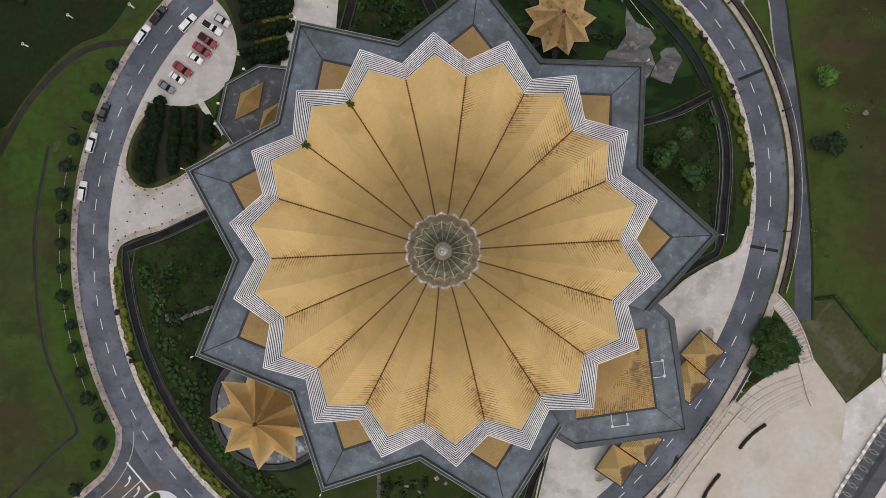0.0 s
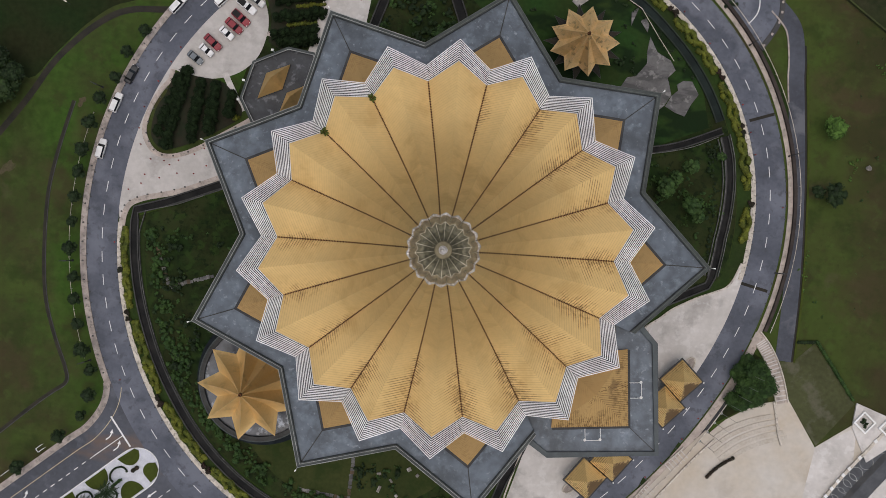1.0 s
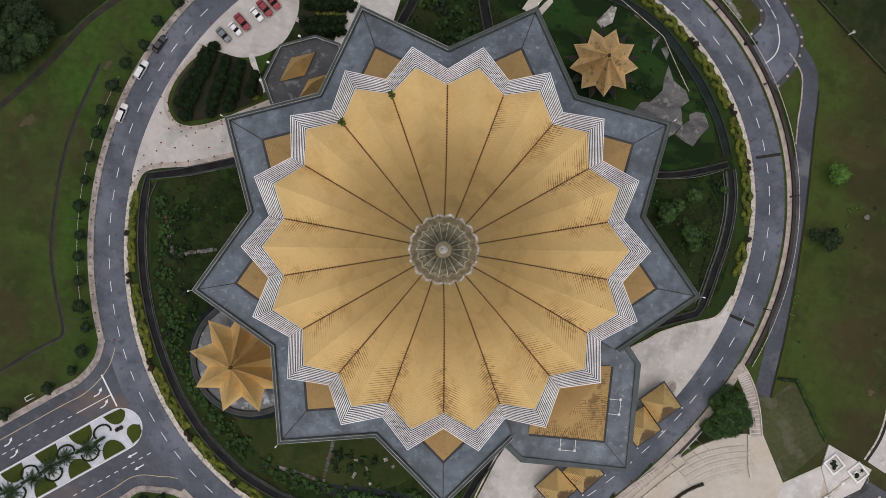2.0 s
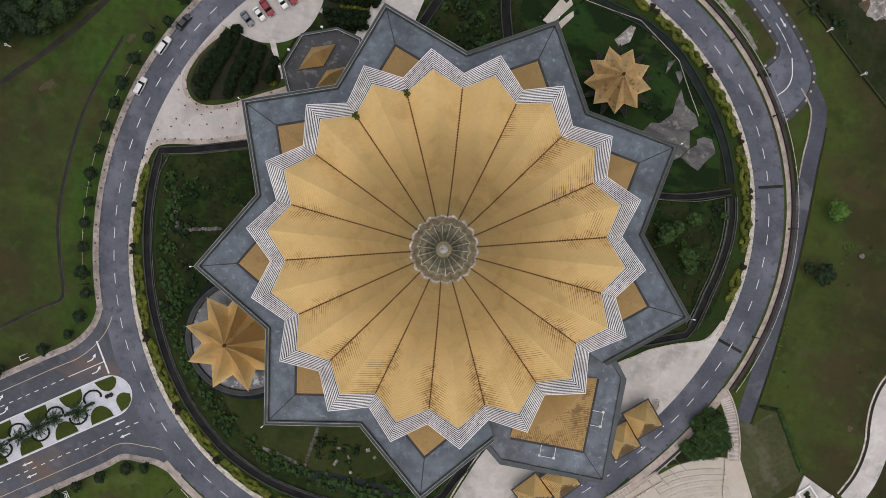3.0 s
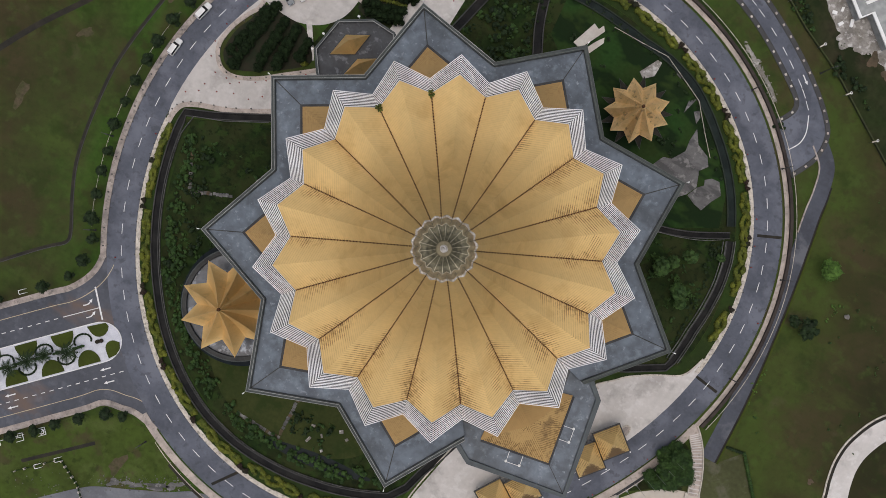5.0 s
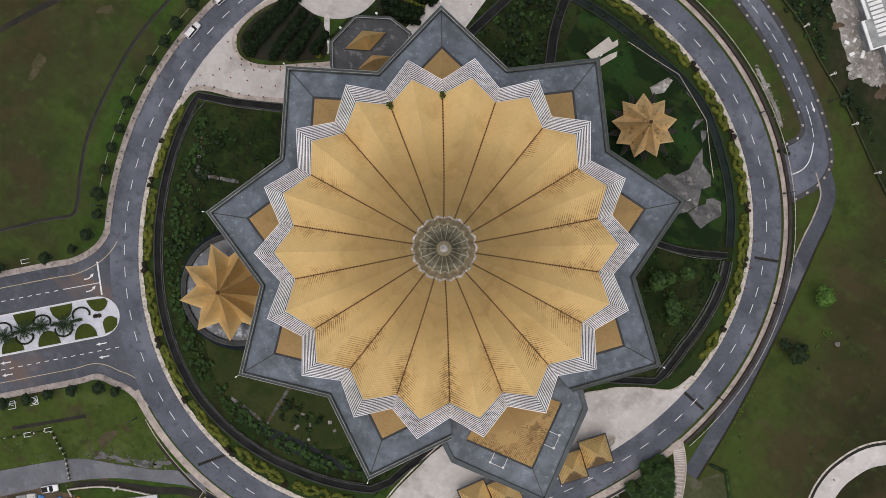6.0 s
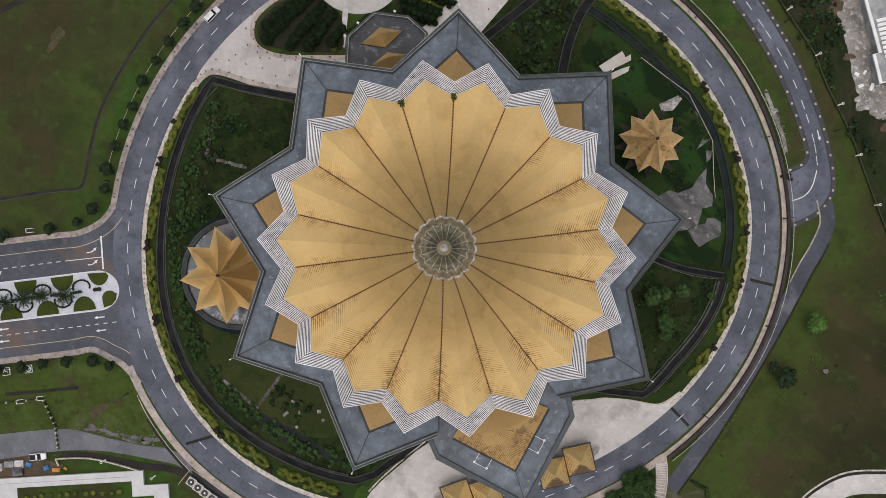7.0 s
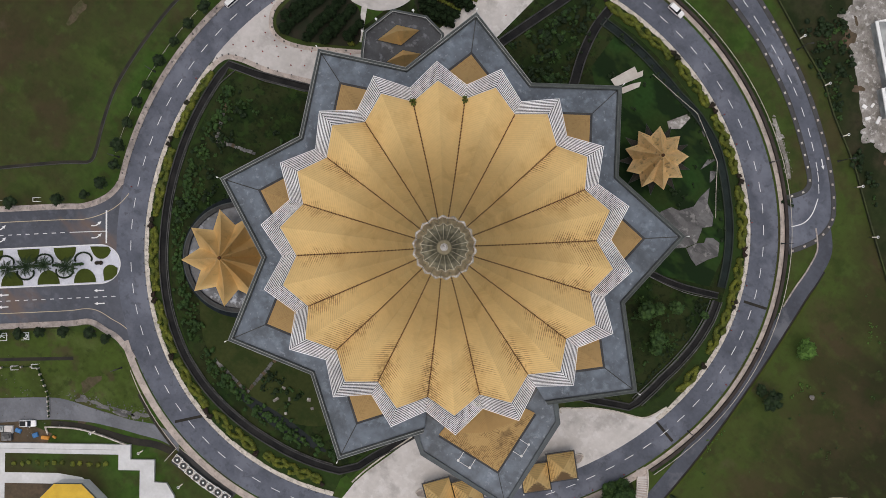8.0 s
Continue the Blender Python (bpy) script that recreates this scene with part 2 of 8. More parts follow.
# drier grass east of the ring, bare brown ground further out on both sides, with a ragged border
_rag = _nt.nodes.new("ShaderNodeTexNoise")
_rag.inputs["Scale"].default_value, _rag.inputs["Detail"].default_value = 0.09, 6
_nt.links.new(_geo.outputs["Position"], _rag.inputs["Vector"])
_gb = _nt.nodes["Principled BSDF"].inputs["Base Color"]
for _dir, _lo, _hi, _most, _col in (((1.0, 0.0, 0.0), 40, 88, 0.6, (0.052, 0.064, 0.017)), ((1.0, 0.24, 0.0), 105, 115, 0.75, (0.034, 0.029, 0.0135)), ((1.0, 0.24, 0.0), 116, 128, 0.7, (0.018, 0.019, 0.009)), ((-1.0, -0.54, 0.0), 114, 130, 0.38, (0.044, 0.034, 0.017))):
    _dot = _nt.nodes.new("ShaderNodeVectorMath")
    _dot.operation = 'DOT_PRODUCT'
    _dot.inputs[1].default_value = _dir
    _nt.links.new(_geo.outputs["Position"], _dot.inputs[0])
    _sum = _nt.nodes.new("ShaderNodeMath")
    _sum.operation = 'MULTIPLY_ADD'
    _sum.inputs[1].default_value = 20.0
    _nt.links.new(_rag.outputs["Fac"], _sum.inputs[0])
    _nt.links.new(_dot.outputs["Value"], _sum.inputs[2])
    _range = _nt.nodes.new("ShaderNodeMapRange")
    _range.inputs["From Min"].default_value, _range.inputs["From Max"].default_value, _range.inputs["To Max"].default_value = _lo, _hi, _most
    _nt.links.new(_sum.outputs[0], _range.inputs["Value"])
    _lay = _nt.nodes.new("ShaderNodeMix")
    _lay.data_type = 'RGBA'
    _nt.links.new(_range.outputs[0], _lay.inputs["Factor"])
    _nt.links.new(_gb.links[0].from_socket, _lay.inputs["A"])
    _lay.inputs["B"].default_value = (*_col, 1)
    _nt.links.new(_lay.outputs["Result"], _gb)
LAWN = surface("lawn_lush", (0.023, 0.044, 0.010), (0.020, 0.031, 0.010), rough=0.9, scale=0.12, fine=1.1, fine_amount=0.3, bump=0.4, spec=0.1)
GARDEN = surface("garden_ground", (0.012, 0.026, 0.007), (0.018, 0.021, 0.008), rough=0.95, scale=0.12, fine=0.9, fine_amount=0.45, bump=0.5, spec=0.1)
SOIL = surface("bare_soil", (0.10, 0.070, 0.045), (0.06, 0.048, 0.030), rough=0.95, scale=0.3, fine=1.6, fine_amount=0.3, bump=0.4)
GRAVEL = surface("gravel_rubble", (0.29, 0.275, 0.255), (0.17, 0.155, 0.135), rough=0.95, scale=0.3, fine=1.6, fine_amount=0.45, bump=0.6)
ROCK = surface("paving_slab_grey", (0.135, 0.132, 0.13), (0.095, 0.092, 0.09), rough=0.85, scale=0.25, fine=1.6, fine_amount=0.25, bump=0.3)
TARP = surface("pale_tarpaulin", (0.50, 0.47, 0.42), (0.42, 0.37, 0.33), rough=0.7, scale=0.4, fine=2, fine_amount=0.1)
# wet drain floor, near-black for the shade inside the channel
DRAIN_SHADE = surface("drain_water", (0.010, 0.0105, 0.011), (0.022, 0.0215, 0.021), rough=0.85, scale=0.3, fine=1.5, bump=0.1, spec=0.1)
DRAIN_WALL = surface("drain_wall_concrete", (0.058, 0.058, 0.056), (0.034, 0.034, 0.032), rough=0.85, scale=0.4, fine=2, fine_amount=0.3)
POOL = surface("pool_floor", (0.038, 0.042, 0.050), (0.058, 0.063, 0.072), rough=0.25, scale=0.3, fine=1.2)
LEAF = surface("leaf_green", (0.032, 0.066, 0.014), (0.018, 0.042, 0.011), rough=0.7, scale=0.5, fine=2, island=0.35, bump=0, spec=0.2)
LEAF_DARK = surface("leaf_dark", (0.014, 0.028, 0.008), (0.009, 0.019, 0.006), rough=0.7, scale=0.5, fine=2, island=0.4, bump=0, spec=0.2)
LEAF_GARDEN = surface("leaf_garden", (0.042, 0.080, 0.020), (0.024, 0.052, 0.014), rough=0.7, scale=0.5, fine=2, island=0.35, bump=0, spec=0.2)
LEAF_BED = surface("leaf_bed", (0.009, 0.018, 0.006), (0.006, 0.012, 0.004), rough=0.8, scale=0.5, fine=2, island=0.4, bump=0, spec=0.1)
LEAF_WOOD = surface("leaf_wood", (0.022, 0.040, 0.010), (0.014, 0.028, 0.008), rough=0.7, scale=0.3, fine=2, island=0.35, bump=0, spec=0.2)
LEAF_YELLOW = surface("leaf_hedge_yellow", (0.105, 0.115, 0.014), (0.055, 0.072, 0.011), rough=0.7, scale=0.4, fine=2, island=0.35, bump=0, spec=0.2)
LEAF_BRIGHT = surface("leaf_bright", (0.065, 0.13, 0.022), (0.045, 0.09, 0.018), rough=0.7, scale=0.5, fine=2, island=0.35, bump=0, spec=0.2)
LEAF_MAROON = surface("leaf_maroon", (0.030, 0.018, 0.014), (0.020, 0.022, 0.012), rough=0.7, island=0.4, bump=0, spec=0.2)
BARK = surface("bark", (0.10, 0.075, 0.05), rough=0.9, scale=2, fine=8)
TERRACE_WHITE = surface("terrace_white", (0.56, 0.56, 0.56), (0.47, 0.47, 0.46), rough=0.7, scale=0.25, fine=1.2, fine_amount=0.12, bump=0.05)
BED_SOIL = surface("bed_soil", (0.023, 0.020, 0.012), (0.014, 0.020, 0.009), rough=0.95, scale=0.4, fine=1.6, fine_amount=0.3, bump=0.4)
WHITE = surface("white_paint", (0.78, 0.78, 0.77), (0.66, 0.66, 0.64), rough=0.55, scale=0.3, fine=2, fine_amount=0.08, bump=0.03)
CAR_WHITE = surface("car_white", (0.75, 0.75, 0.75), rough=0.3, scale=0.5, fine=2, fine_amount=0.03, bump=0, spec=0.5)
CAR_RED = surface("car_red", (0.23, 0.004, 0.018), (0.18, 0.003, 0.014), rough=0.4, scale=0.5, fine=2, fine_amount=0.03, bump=0, spec=0.5)
CAR_BLACK = surface("car_black", (0.02, 0.021, 0.024), rough=0.3, scale=0.5, fine=2, fine_amount=0.03, bump=0, spec=0.5)
CAR_GREY = surface("car_grey", (0.13, 0.15, 0.17), rough=0.3, metal=0.3, scale=0.5, fine=2, fine_amount=0.03, bump=0, spec=0.5)
CAR_SILVER = surface("car_silver", (0.42, 0.43, 0.44), rough=0.3, metal=0.4, scale=0.5, fine=2, fine_amount=0.03, bump=0, spec=0.5)
GLASS = surface("car_glass", (0.015, 0.017, 0.02), rough=0.12, bump=0, spec=0.5)
RUBBER = surface("rubber", (0.018, 0.018, 0.018), rough=0.85, bump=0)
RED = surface("red_plastic", (0.34, 0.035, 0.03), (0.22, 0.03, 0.03), rough=0.6, bump=0)
YELLOW = surface("yellow_tile", (0.68, 0.44, 0.05), (0.58, 0.36, 0.04), rough=0.6, scale=0.4, fine=2, fine_amount=0.08)
BLUE = surface("blue_sheet", (0.05, 0.19, 0.42), rough=0.5)
ORANGE = surface("orange_paint", (0.55, 0.24, 0.04), rough=0.5)

# wear, stains and patches
blotch(TERRACE, (0.055, 0.065, 0.078), 0.22, 0.50, 0.72, 0.55)
blotch(TERRACE, (0.22, 0.265, 0.31), 0.45, 0.58, 0.80, 0.45)
blotch(TERRACE, (0.33, 0.37, 0.41), 1.0, 0.68, 0.86, 0.5)
blotch(TERRACE, (0.045, 0.052, 0.058), 0.12, 0.58, 0.78, 0.6)
blotch(ASPHALT, (0.155, 0.165, 0.200), 0.07, 0.52, 0.70, 0.6)
blotch(ASPHALT, (0.052, 0.056, 0.066), 0.5, 0.58, 0.75, 0.6)
blotch(ASPHALT_BROWN, (0.135, 0.092, 0.070), 0.06, 0.54, 0.72, 0.8, 4, (0.5, 1.3, 1), 43)
blotch(ASPHALT_BROWN, (0.13, 0.14, 0.165), 0.3, 0.58, 0.75, 0.4)
blotch(ASPHALT_OLD, (0.18, 0.19, 0.21), 0.25, 0.55, 0.70, 0.5)
blotch(CONCRETE, (0.29, 0.27, 0.255), 0.16, 0.55, 0.75, 0.6)
blotch(CONCRETE, (0.63, 0.61, 0.59), 0.4, 0.55, 0.7, 0.5)
blotch(CONCRETE_DRIVE, (0.27, 0.25, 0.235), 0.16, 0.55, 0.75, 0.5)
blotch(CONCRETE_DRIVE, (0.54, 0.52, 0.50), 0.4, 0.55, 0.7, 0.4)
blotch(PLAZA, (0.33, 0.285, 0.24), 0.13, 0.58, 0.80, 0.4)
blotch(PAVING, (0.10, 0.092, 0.085), 0.9, 0.58, 0.70, 0.55)
blotch(PAVING_PALE, (0.16, 0.145, 0.13), 0.9, 0.60, 0.72, 0.5)
blotch(KERB, (0.14, 0.13, 0.115), 1.3, 0.58, 0.70, 0.6)
blotch(GRASS, (0.056, 0.040, 0.022), 0.045, 0.54, 0.72, 0.7)
blotch(GRASS, (0.042, 0.037, 0.017), 0.028, 0.48, 0.70, 0.6)
blotch(GRASS, (0.054, 0.082, 0.018), 0.06, 0.56, 0.80, 0.6, 6, (0.5, 1.4, 1), 60)
blotch(GRASS, (0.020, 0.034, 0.008), 0.14, 0.56, 0.76, 0.5)
blotch(GRASS, (0.085, 0.064, 0.042), 0.08, 0.72, 0.90, 0.6)
blotch(GRASS, (0.036, 0.028, 0.014), 0.17, 0.58, 0.76, 0.5)
blotch(GRASS, (0.056, 0.088, 0.022), 0.24, 0.60, 0.82, 0.4)
blotch(GRASS, (0.020, 0.030, 0.009), 0.7, 0.56, 0.80, 0.25)
blotch(LAWN, (0.034, 0.052, 0.014), 0.5, 0.55, 0.72, 0.5)
blotch(GARDEN, (0.029, 0.036, 0.013), 0.07, 0.48, 0.62, 0.8)
blotch(GARDEN, (0.024, 0.046, 0.011), 0.35, 0.54, 0.70, 0.75)
blotch(GARDEN, (0.006, 0.012, 0.005), 0.6, 0.56, 0.70, 0.7)
blotch(GRAVEL, (0.11, 0.10, 0.09), 0.25, 0.55, 0.70, 0.6)
blotch(GRAVEL, (0.52, 0.50, 0.48), 0.7, 0.58, 0.72, 0.7)
blotch(ROCK, (0.055, 0.054, 0.054), 0.16, 0.48, 0.62, 0.7, 6, (1, 3, 1), 35)
blotch(ROCK, (0.30, 0.29, 0.28), 0.5, 0.60, 0.74, 0.5)
for _m in (GOLD_CLEAN, GOLD_WORN, GOLD_DIRTY):
    blotch(_m, (0.50, 0.32, 0.12), 0.16, 0.55, 0.78, 0.45)
blotch(GOLD_FABRIC, (0.40, 0.26, 0.11), 0.3, 0.62, 0.80, 0.35)
blotch(GOLD_STAINED, (0.16, 0.10, 0.05), 0.7, 0.60, 0.78, 0.6)
FIELD = surface("field_grass", (0.050, 0.076, 0.015), (0.040, 0.056, 0.013), rough=0.9, scale=0.12, fine=0.7, fine_amount=0.35, bump=0.4, spec=0.1)
blotch(FIELD, (0.080, 0.108, 0.030), 0.10, 0.55, 0.75, 0.7)
blotch(FIELD, (0.060, 0.046, 0.026), 0.16, 0.58, 0.74, 0.7)
blotch(FIELD, (0.018, 0.028, 0.008), 0.4, 0.60, 0.76, 0.5)
SCRUB = surface("scrub_ground", (0.012, 0.023, 0.007), (0.017, 0.020, 0.008), rough=0.95, scale=0.1, fine=0.8, fine_amount=0.45, bump=0.5, spec=0.1)
LAWN_CLIPPED = surface("lawn_clipped", (0.050, 0.066, 0.012), (0.040, 0.052, 0.011), rough=0.9, scale=0.3, fine=1.8, fine_amount=0.2, bump=0.3, spec=0.1)
LAWN_PATCHY = surface("lawn_patchy", (0.018, 0.047, 0.011), (0.022, 0.038, 0.010), rough=0.9, scale=0.12, fine=1.1, fine_amount=0.3, bump=0.4, spec=0.1)
blotch(LAWN_PATCHY, (0.007, 0.016, 0.006), 0.085, 0.42, 0.56, 0.85, 3, (1, 1.6, 1), 50)

# roof face with a dark run of grime in its middle, by the face's own coordinates
blotch(GOLD_OLD, (0.14, 0.085, 0.045), 0.35, 0.60, 0.78, 0.6)
GOLD_GRIME = surface("gold_sheet_grime", (0.60, 0.43, 0.20), (0.50, 0.34, 0.14), rough=0.5, metal=0.2, scale=0.4, fine=2.5, fine_amount=0.15, bump=0.1)
_nt = GOLD_GRIME.node_tree
_b = _nt.nodes["Principled BSDF"]
_uv = _nt.nodes.new("ShaderNodeUVMap")
_sep = _nt.nodes.new("ShaderNodeSeparateXYZ")
_nt.links.new(_uv.outputs[0], _sep.inputs[0])
_geo = _nt.nodes.new("ShaderNodeNewGeometry")
_noi = _nt.nodes.new("ShaderNodeTexNoise")
_noi.inputs["Scale"].default_value, _noi.inputs["Detail"].default_value = 1.6, 6
_nt.links.new(_geo.outputs["Position"], _noi.inputs["Vector"])


def _op(op, a, c, d=None):
    n = _nt.nodes.new("ShaderNodeMath")
    n.operation = op
    for i, v in enumerate((a, c, d)):
        if isinstance(v, (int, float)):
            n.inputs[i].default_value = v
        elif v is not None:
            _nt.links.new(v, n.inputs[i])
    return n.outputs[0]


_off = _op('ABSOLUTE', _op('SUBTRACT', _sep.outputs[0], 0.5), 0.0)
_d = _op('ADD', _op('MULTIPLY', _off, 2.0), _op('MULTIPLY', _op('SUBTRACT', _noi.outputs["Fac"], 0.5), 1.6))
_d = _op('MAXIMUM', _d, _op('ADD', _sep.outputs[1], _op('MULTIPLY', _op('SUBTRACT', _noi.outputs["Fac"], 0.5), 0.8)))
_r = _nt.nodes.new("ShaderNodeMapRange")
_r.inputs["From Min"].default_value, _r.inputs["From Max"].default_value = 0.66, 1.0
_r.inputs["To Min"].default_value, _r.inputs["To Max"].default_value = 0.88, 0.0
_nt.links.new(_d, _r.inputs["Value"])
_mix = _nt.nodes.new("ShaderNodeMix")
_mix.data_type = 'RGBA'
_nt.links.new(_r.outputs[0], _mix.inputs["Factor"])
_nt.links.new(_b.inputs["Base Color"].links[0].from_socket, _mix.inputs["A"])
_mix.inputs["B"].default_value = (0.085, 0.048, 0.026, 1)
_nt.links.new(_mix.outputs["Result"], _b.inputs["Base Color"])

# ---- shape helpers ----
def pol(r, a, z=0.0):
    return Vector((r * math.cos(radians(a)), r * math.sin(radians(a)), z))


def raw(name, vs, fs, material, parent=None, label="", smooth=False, uvs=None):
    d = bpy.data.meshes.new(name)
    d.from_pydata([tuple(v) for v in vs], [], fs)
    d.materials.append(material)
    if uvs is not None:
        layer = d.uv_layers.new(name="UVMap")
        for loop in d.loops:
            layer.data[loop.index].uv = uvs[loop.vertex_index]
    if smooth:
        d.polygons.foreach_set("use_smooth", [True] * len(d.polygons))
    ob = new(name, d)
    if parent is not None:
        ob.parent = parent
    if label:
        ob["label"] = label
    return ob


def part(name, bm, material, parent=None, label="", smooth=False):
    d = bpy.data.meshes.new(name)
    bm.to_mesh(d)
    bm.free()
    d.materials.append(material)
    if smooth:
        d.polygons.foreach_set("use_smooth", [True] * len(d.polygons))
    ob = new(name, d)
    if parent is not None:
        ob.parent = parent
    if label:
        ob["label"] = label
    return ob


def again(src, parent, m):
    """Another object on the same mesh."""
    ob = new(src.name.split(".")[0], src.data)
    ob.parent = parent
    ob.matrix_basis = m
    if src.get("label"):
        ob["label"] = src["label"]
    return ob


def setting(ob, label, category=""):
    return tagged(ob, label, category or ob.name.split(".")[0].replace("_", " "), "", "structure")


def empty(name, x, y, z, rz, label, category, group=""):
    e = new(name)
    e.matrix_basis = pose(x, y, z, 0, 0, rz)
    return tagged(e, label, category, group)


def box_bm(bm, x, y, z, sx, sy, sz, rz=0.0, bevel=0.0):
    """A box by its centre in plan, its foot and its size."""
    r = bmesh.ops.create_cube(bm, size=1, matrix=pose(x, y, z + sz / 2, 0, 0, rz) @ Matrix.Diagonal((sx, sy, sz, 1)))
    if bevel:
        edges = {e for v in r["verts"] for e in v.link_edges}
        bmesh.ops.bevel(bm, geom=list(edges), offset=bevel, segments=1, affect='EDGES')


def cyl_bm(bm, x, y, z, r, h, n=8, r2=None):
    bmesh.ops.create_cone(bm, cap_ends=True, segments=n, radius1=r, radius2=r if r2 is None else r2, depth=h, matrix=Matrix.Translation((x, y, z + h / 2)))


def prism_data(pts, z0, z1):
    n = len(pts)
    vs = [(p[0], p[1], z0) for p in pts] + [(p[0], p[1], z1) for p in pts]
    fs = [tuple(range(n, 2 * n)), tuple(range(n - 1, -1, -1))] + [(i, (i + 1) % n, n + (i + 1) % n, n + i) for i in range(n)]
    return vs, fs


def prism(name, pts, z0, z1, material, parent=None, label=""):
    if sum(a[0] * b[1] - b[0] * a[1] for a, b in zip(pts, list(pts[1:]) + [pts[0]])) < 0:
        pts = list(pts)[::-1]
    return raw(name, *prism_data(pts, z0, z1), material, parent, label)


def curve(pts, per=6, closed=False):
    """A smooth line through plan points."""
    p = [Vector((*q, 0)[:3]) for q in pts]
    out = []
    n = len(p)
    for i in range(n if closed else n - 1):
        a, b, c, d = (p[(i + k) % n] if closed else p[min(max(i + k, 0), n - 1)] for k in (-1, 0, 1, 2))
        for k in range(per):
            t = k / per
            out.append(0.5 * (2 * b + (c - a) * t + (2 * a - 5 * b + 4 * c - d) * t * t + (3 * b - a - 3 * c + d) * t ** 3))
    if not closed:
        out.append(p[-1])
    return out


def normals(line, closed=False):
    n = len(line)
    out = []
    for i in range(n):
        a, b = (line[(i - 1) % n], line[(i + 1) % n]) if closed else (line[max(i - 1, 0)], line[min(i + 1, n - 1)])
        d = (b - a)
        out.append(Vector((-d.y, d.x, 0)).normalized())
    return out


def ribbon_data(line, left, right, z0, z1, closed=False):
    """A slab along a line, from left to right metres off it, z0 to z1."""
    ns = normals(line, closed)
    vs = []
    for p, n in zip(line, ns):
        a, b = p + n * left, p - n * right
        vs += [(a.x, a.y, z0), (a.x, a.y, z1), (b.x, b.y, z1), (b.x, b.y, z0)]
    fs = []
    m = len(line)
    for i in range(m if closed else m - 1):
        a, b = 4 * i, 4 * ((i + 1) % m)
        fs += [(a + k, b + k, b + k + 1, a + k + 1)[::-1] for k in range(3)]
    if not closed:
        fs += [(0, 1, 2, 3), (4 * m - 1, 4 * m - 2, 4 * m - 3, 4 * m - 4)]
    return vs, fs


def ribbon(name, line, left, right, z0, z1, material, parent=None, label="", closed=False):
    return raw(name, *ribbon_data(line, left, right, z0, z1, closed), material, parent, label)


def ring_r(a):
    t = radians(a)
    return 78.83 - 4.68 * math.cos(t) + 3.0 * math.sin(t) - 0.95 * math.cos(2 * t) + 3.44 * math.sin(2 * t) + 0.34 * math.cos(3 * t) + 1.35 * math.sin(3 * t)


def ring(a, off=0.0):
    r = ring_r(a) + off
    return Vector((r * math.cos(radians(a)), r * math.sin(radians(a)), 0))


def arc(a0, a1, off=0.0, step=2.0):
    n = max(2, int(abs(a1 - a0) / step))
    return [ring(a0 + (a1 - a0) * i / n, off(a0 + (a1 - a0) * i / n) if callable(off) else off) for i in range(n + 1)]


def band(name, a0, a1, o0, o1, z0, z1, material, parent=None, label="", step=2.0):
    inner, outer = arc(a0, a1, o0, step), arc(a0, a1, o1, step)
    if a1 - a0 >= 360:
        inner, outer = inner[:-1], outer[:-1]
    n = len(inner)
    vs = [(p.x, p.y, z) for p, q in zip(inner, outer) for p, z in ((p, z0), (p, z1), (q, z1), (q, z0))]
    fs = []
    closed = a1 - a0 >= 360
    for i in range(n if closed else n - 1):
        a, b = 4 * i, 4 * ((i + 1) % n)
        fs += [(a + k, b + k, b + k + 1, a + k + 1) for k in range(3)]
    if not closed:
        fs += [(3, 2, 1, 0), (4 * n - 4, 4 * n - 3, 4 * n - 2, 4 * n - 1)]
    return raw(name, vs, fs, material, parent, label)


def leaf_quads(vs, fs, rng, c, rx, ry, rz, n, size):
    """n small leaf cards in the outer part of an ellipsoid round c."""
    for _ in range(n):
        d = Vector((rng.gauss(0, 1), rng.gauss(0, 1), rng.gauss(0, 1))).normalized()
        k = 0.55 + 0.5 * rng.random() ** 0.7
        p = Vector(c) + Vector((d.x * rx * k, d.y * ry * k, d.z * rz * k))
        a = Vector((rng.gauss(0, 1), rng.gauss(0, 1), rng.gauss(0, 0.5))).normalized()
        b = a.cross(d + Vector((0, 0, 0.6)))
        b = b.normalized() if b.length > 1e-3 else Vector((0, 0, 1))
        s = size * (0.6 + 0.8 * rng.random())
        i = len(vs)
        vs += [tuple(p - a * s), tuple(p + b * s * 0.6), tuple(p + a * s), tuple(p - b * s * 0.6)]
        fs.append((i, i + 1, i + 2, i + 3))


def lumpy(vs, fs, rng, c, rx, ry, rz, seg=8, rings=5, rough=0.18):
    """A closed uneven blob, the dense inside of a crown or bush."""
    base = len(vs)
    vs.append((c[0], c[1], c[2] - rz))
    for j in range(1, rings):
        ph = math.pi * j / rings - math.pi / 2
        for i in range(seg):
            th = 2 * math.pi * i / seg
            k = 1 + rng.uniform(-rough, rough)
            vs.append((c[0] + rx * k * math.cos(ph) * math.cos(th), c[1] + ry * k * math.cos(ph) * math.sin(th), c[2] + rz * k * math.sin(ph)))
    vs.append((c[0], c[1], c[2] + rz))
    top = len(vs) - 1
    for i in range(seg):
        fs.append((base, base + 1 + (i + 1) % seg, base + 1 + i))
        fs.append((top, top - seg + i, top - seg + (i + 1) % seg))
    for j in range(rings - 2):
        for i in range(seg):
            a = base + 1 + j * seg
            fs.append((a + i, a + (i + 1) % seg, a + seg + (i + 1) % seg, a + seg + i))

# ---- the ground, roads and paving ----
G = 2200
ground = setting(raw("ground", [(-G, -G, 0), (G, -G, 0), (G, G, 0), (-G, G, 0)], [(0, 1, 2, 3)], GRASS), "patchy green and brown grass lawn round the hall")


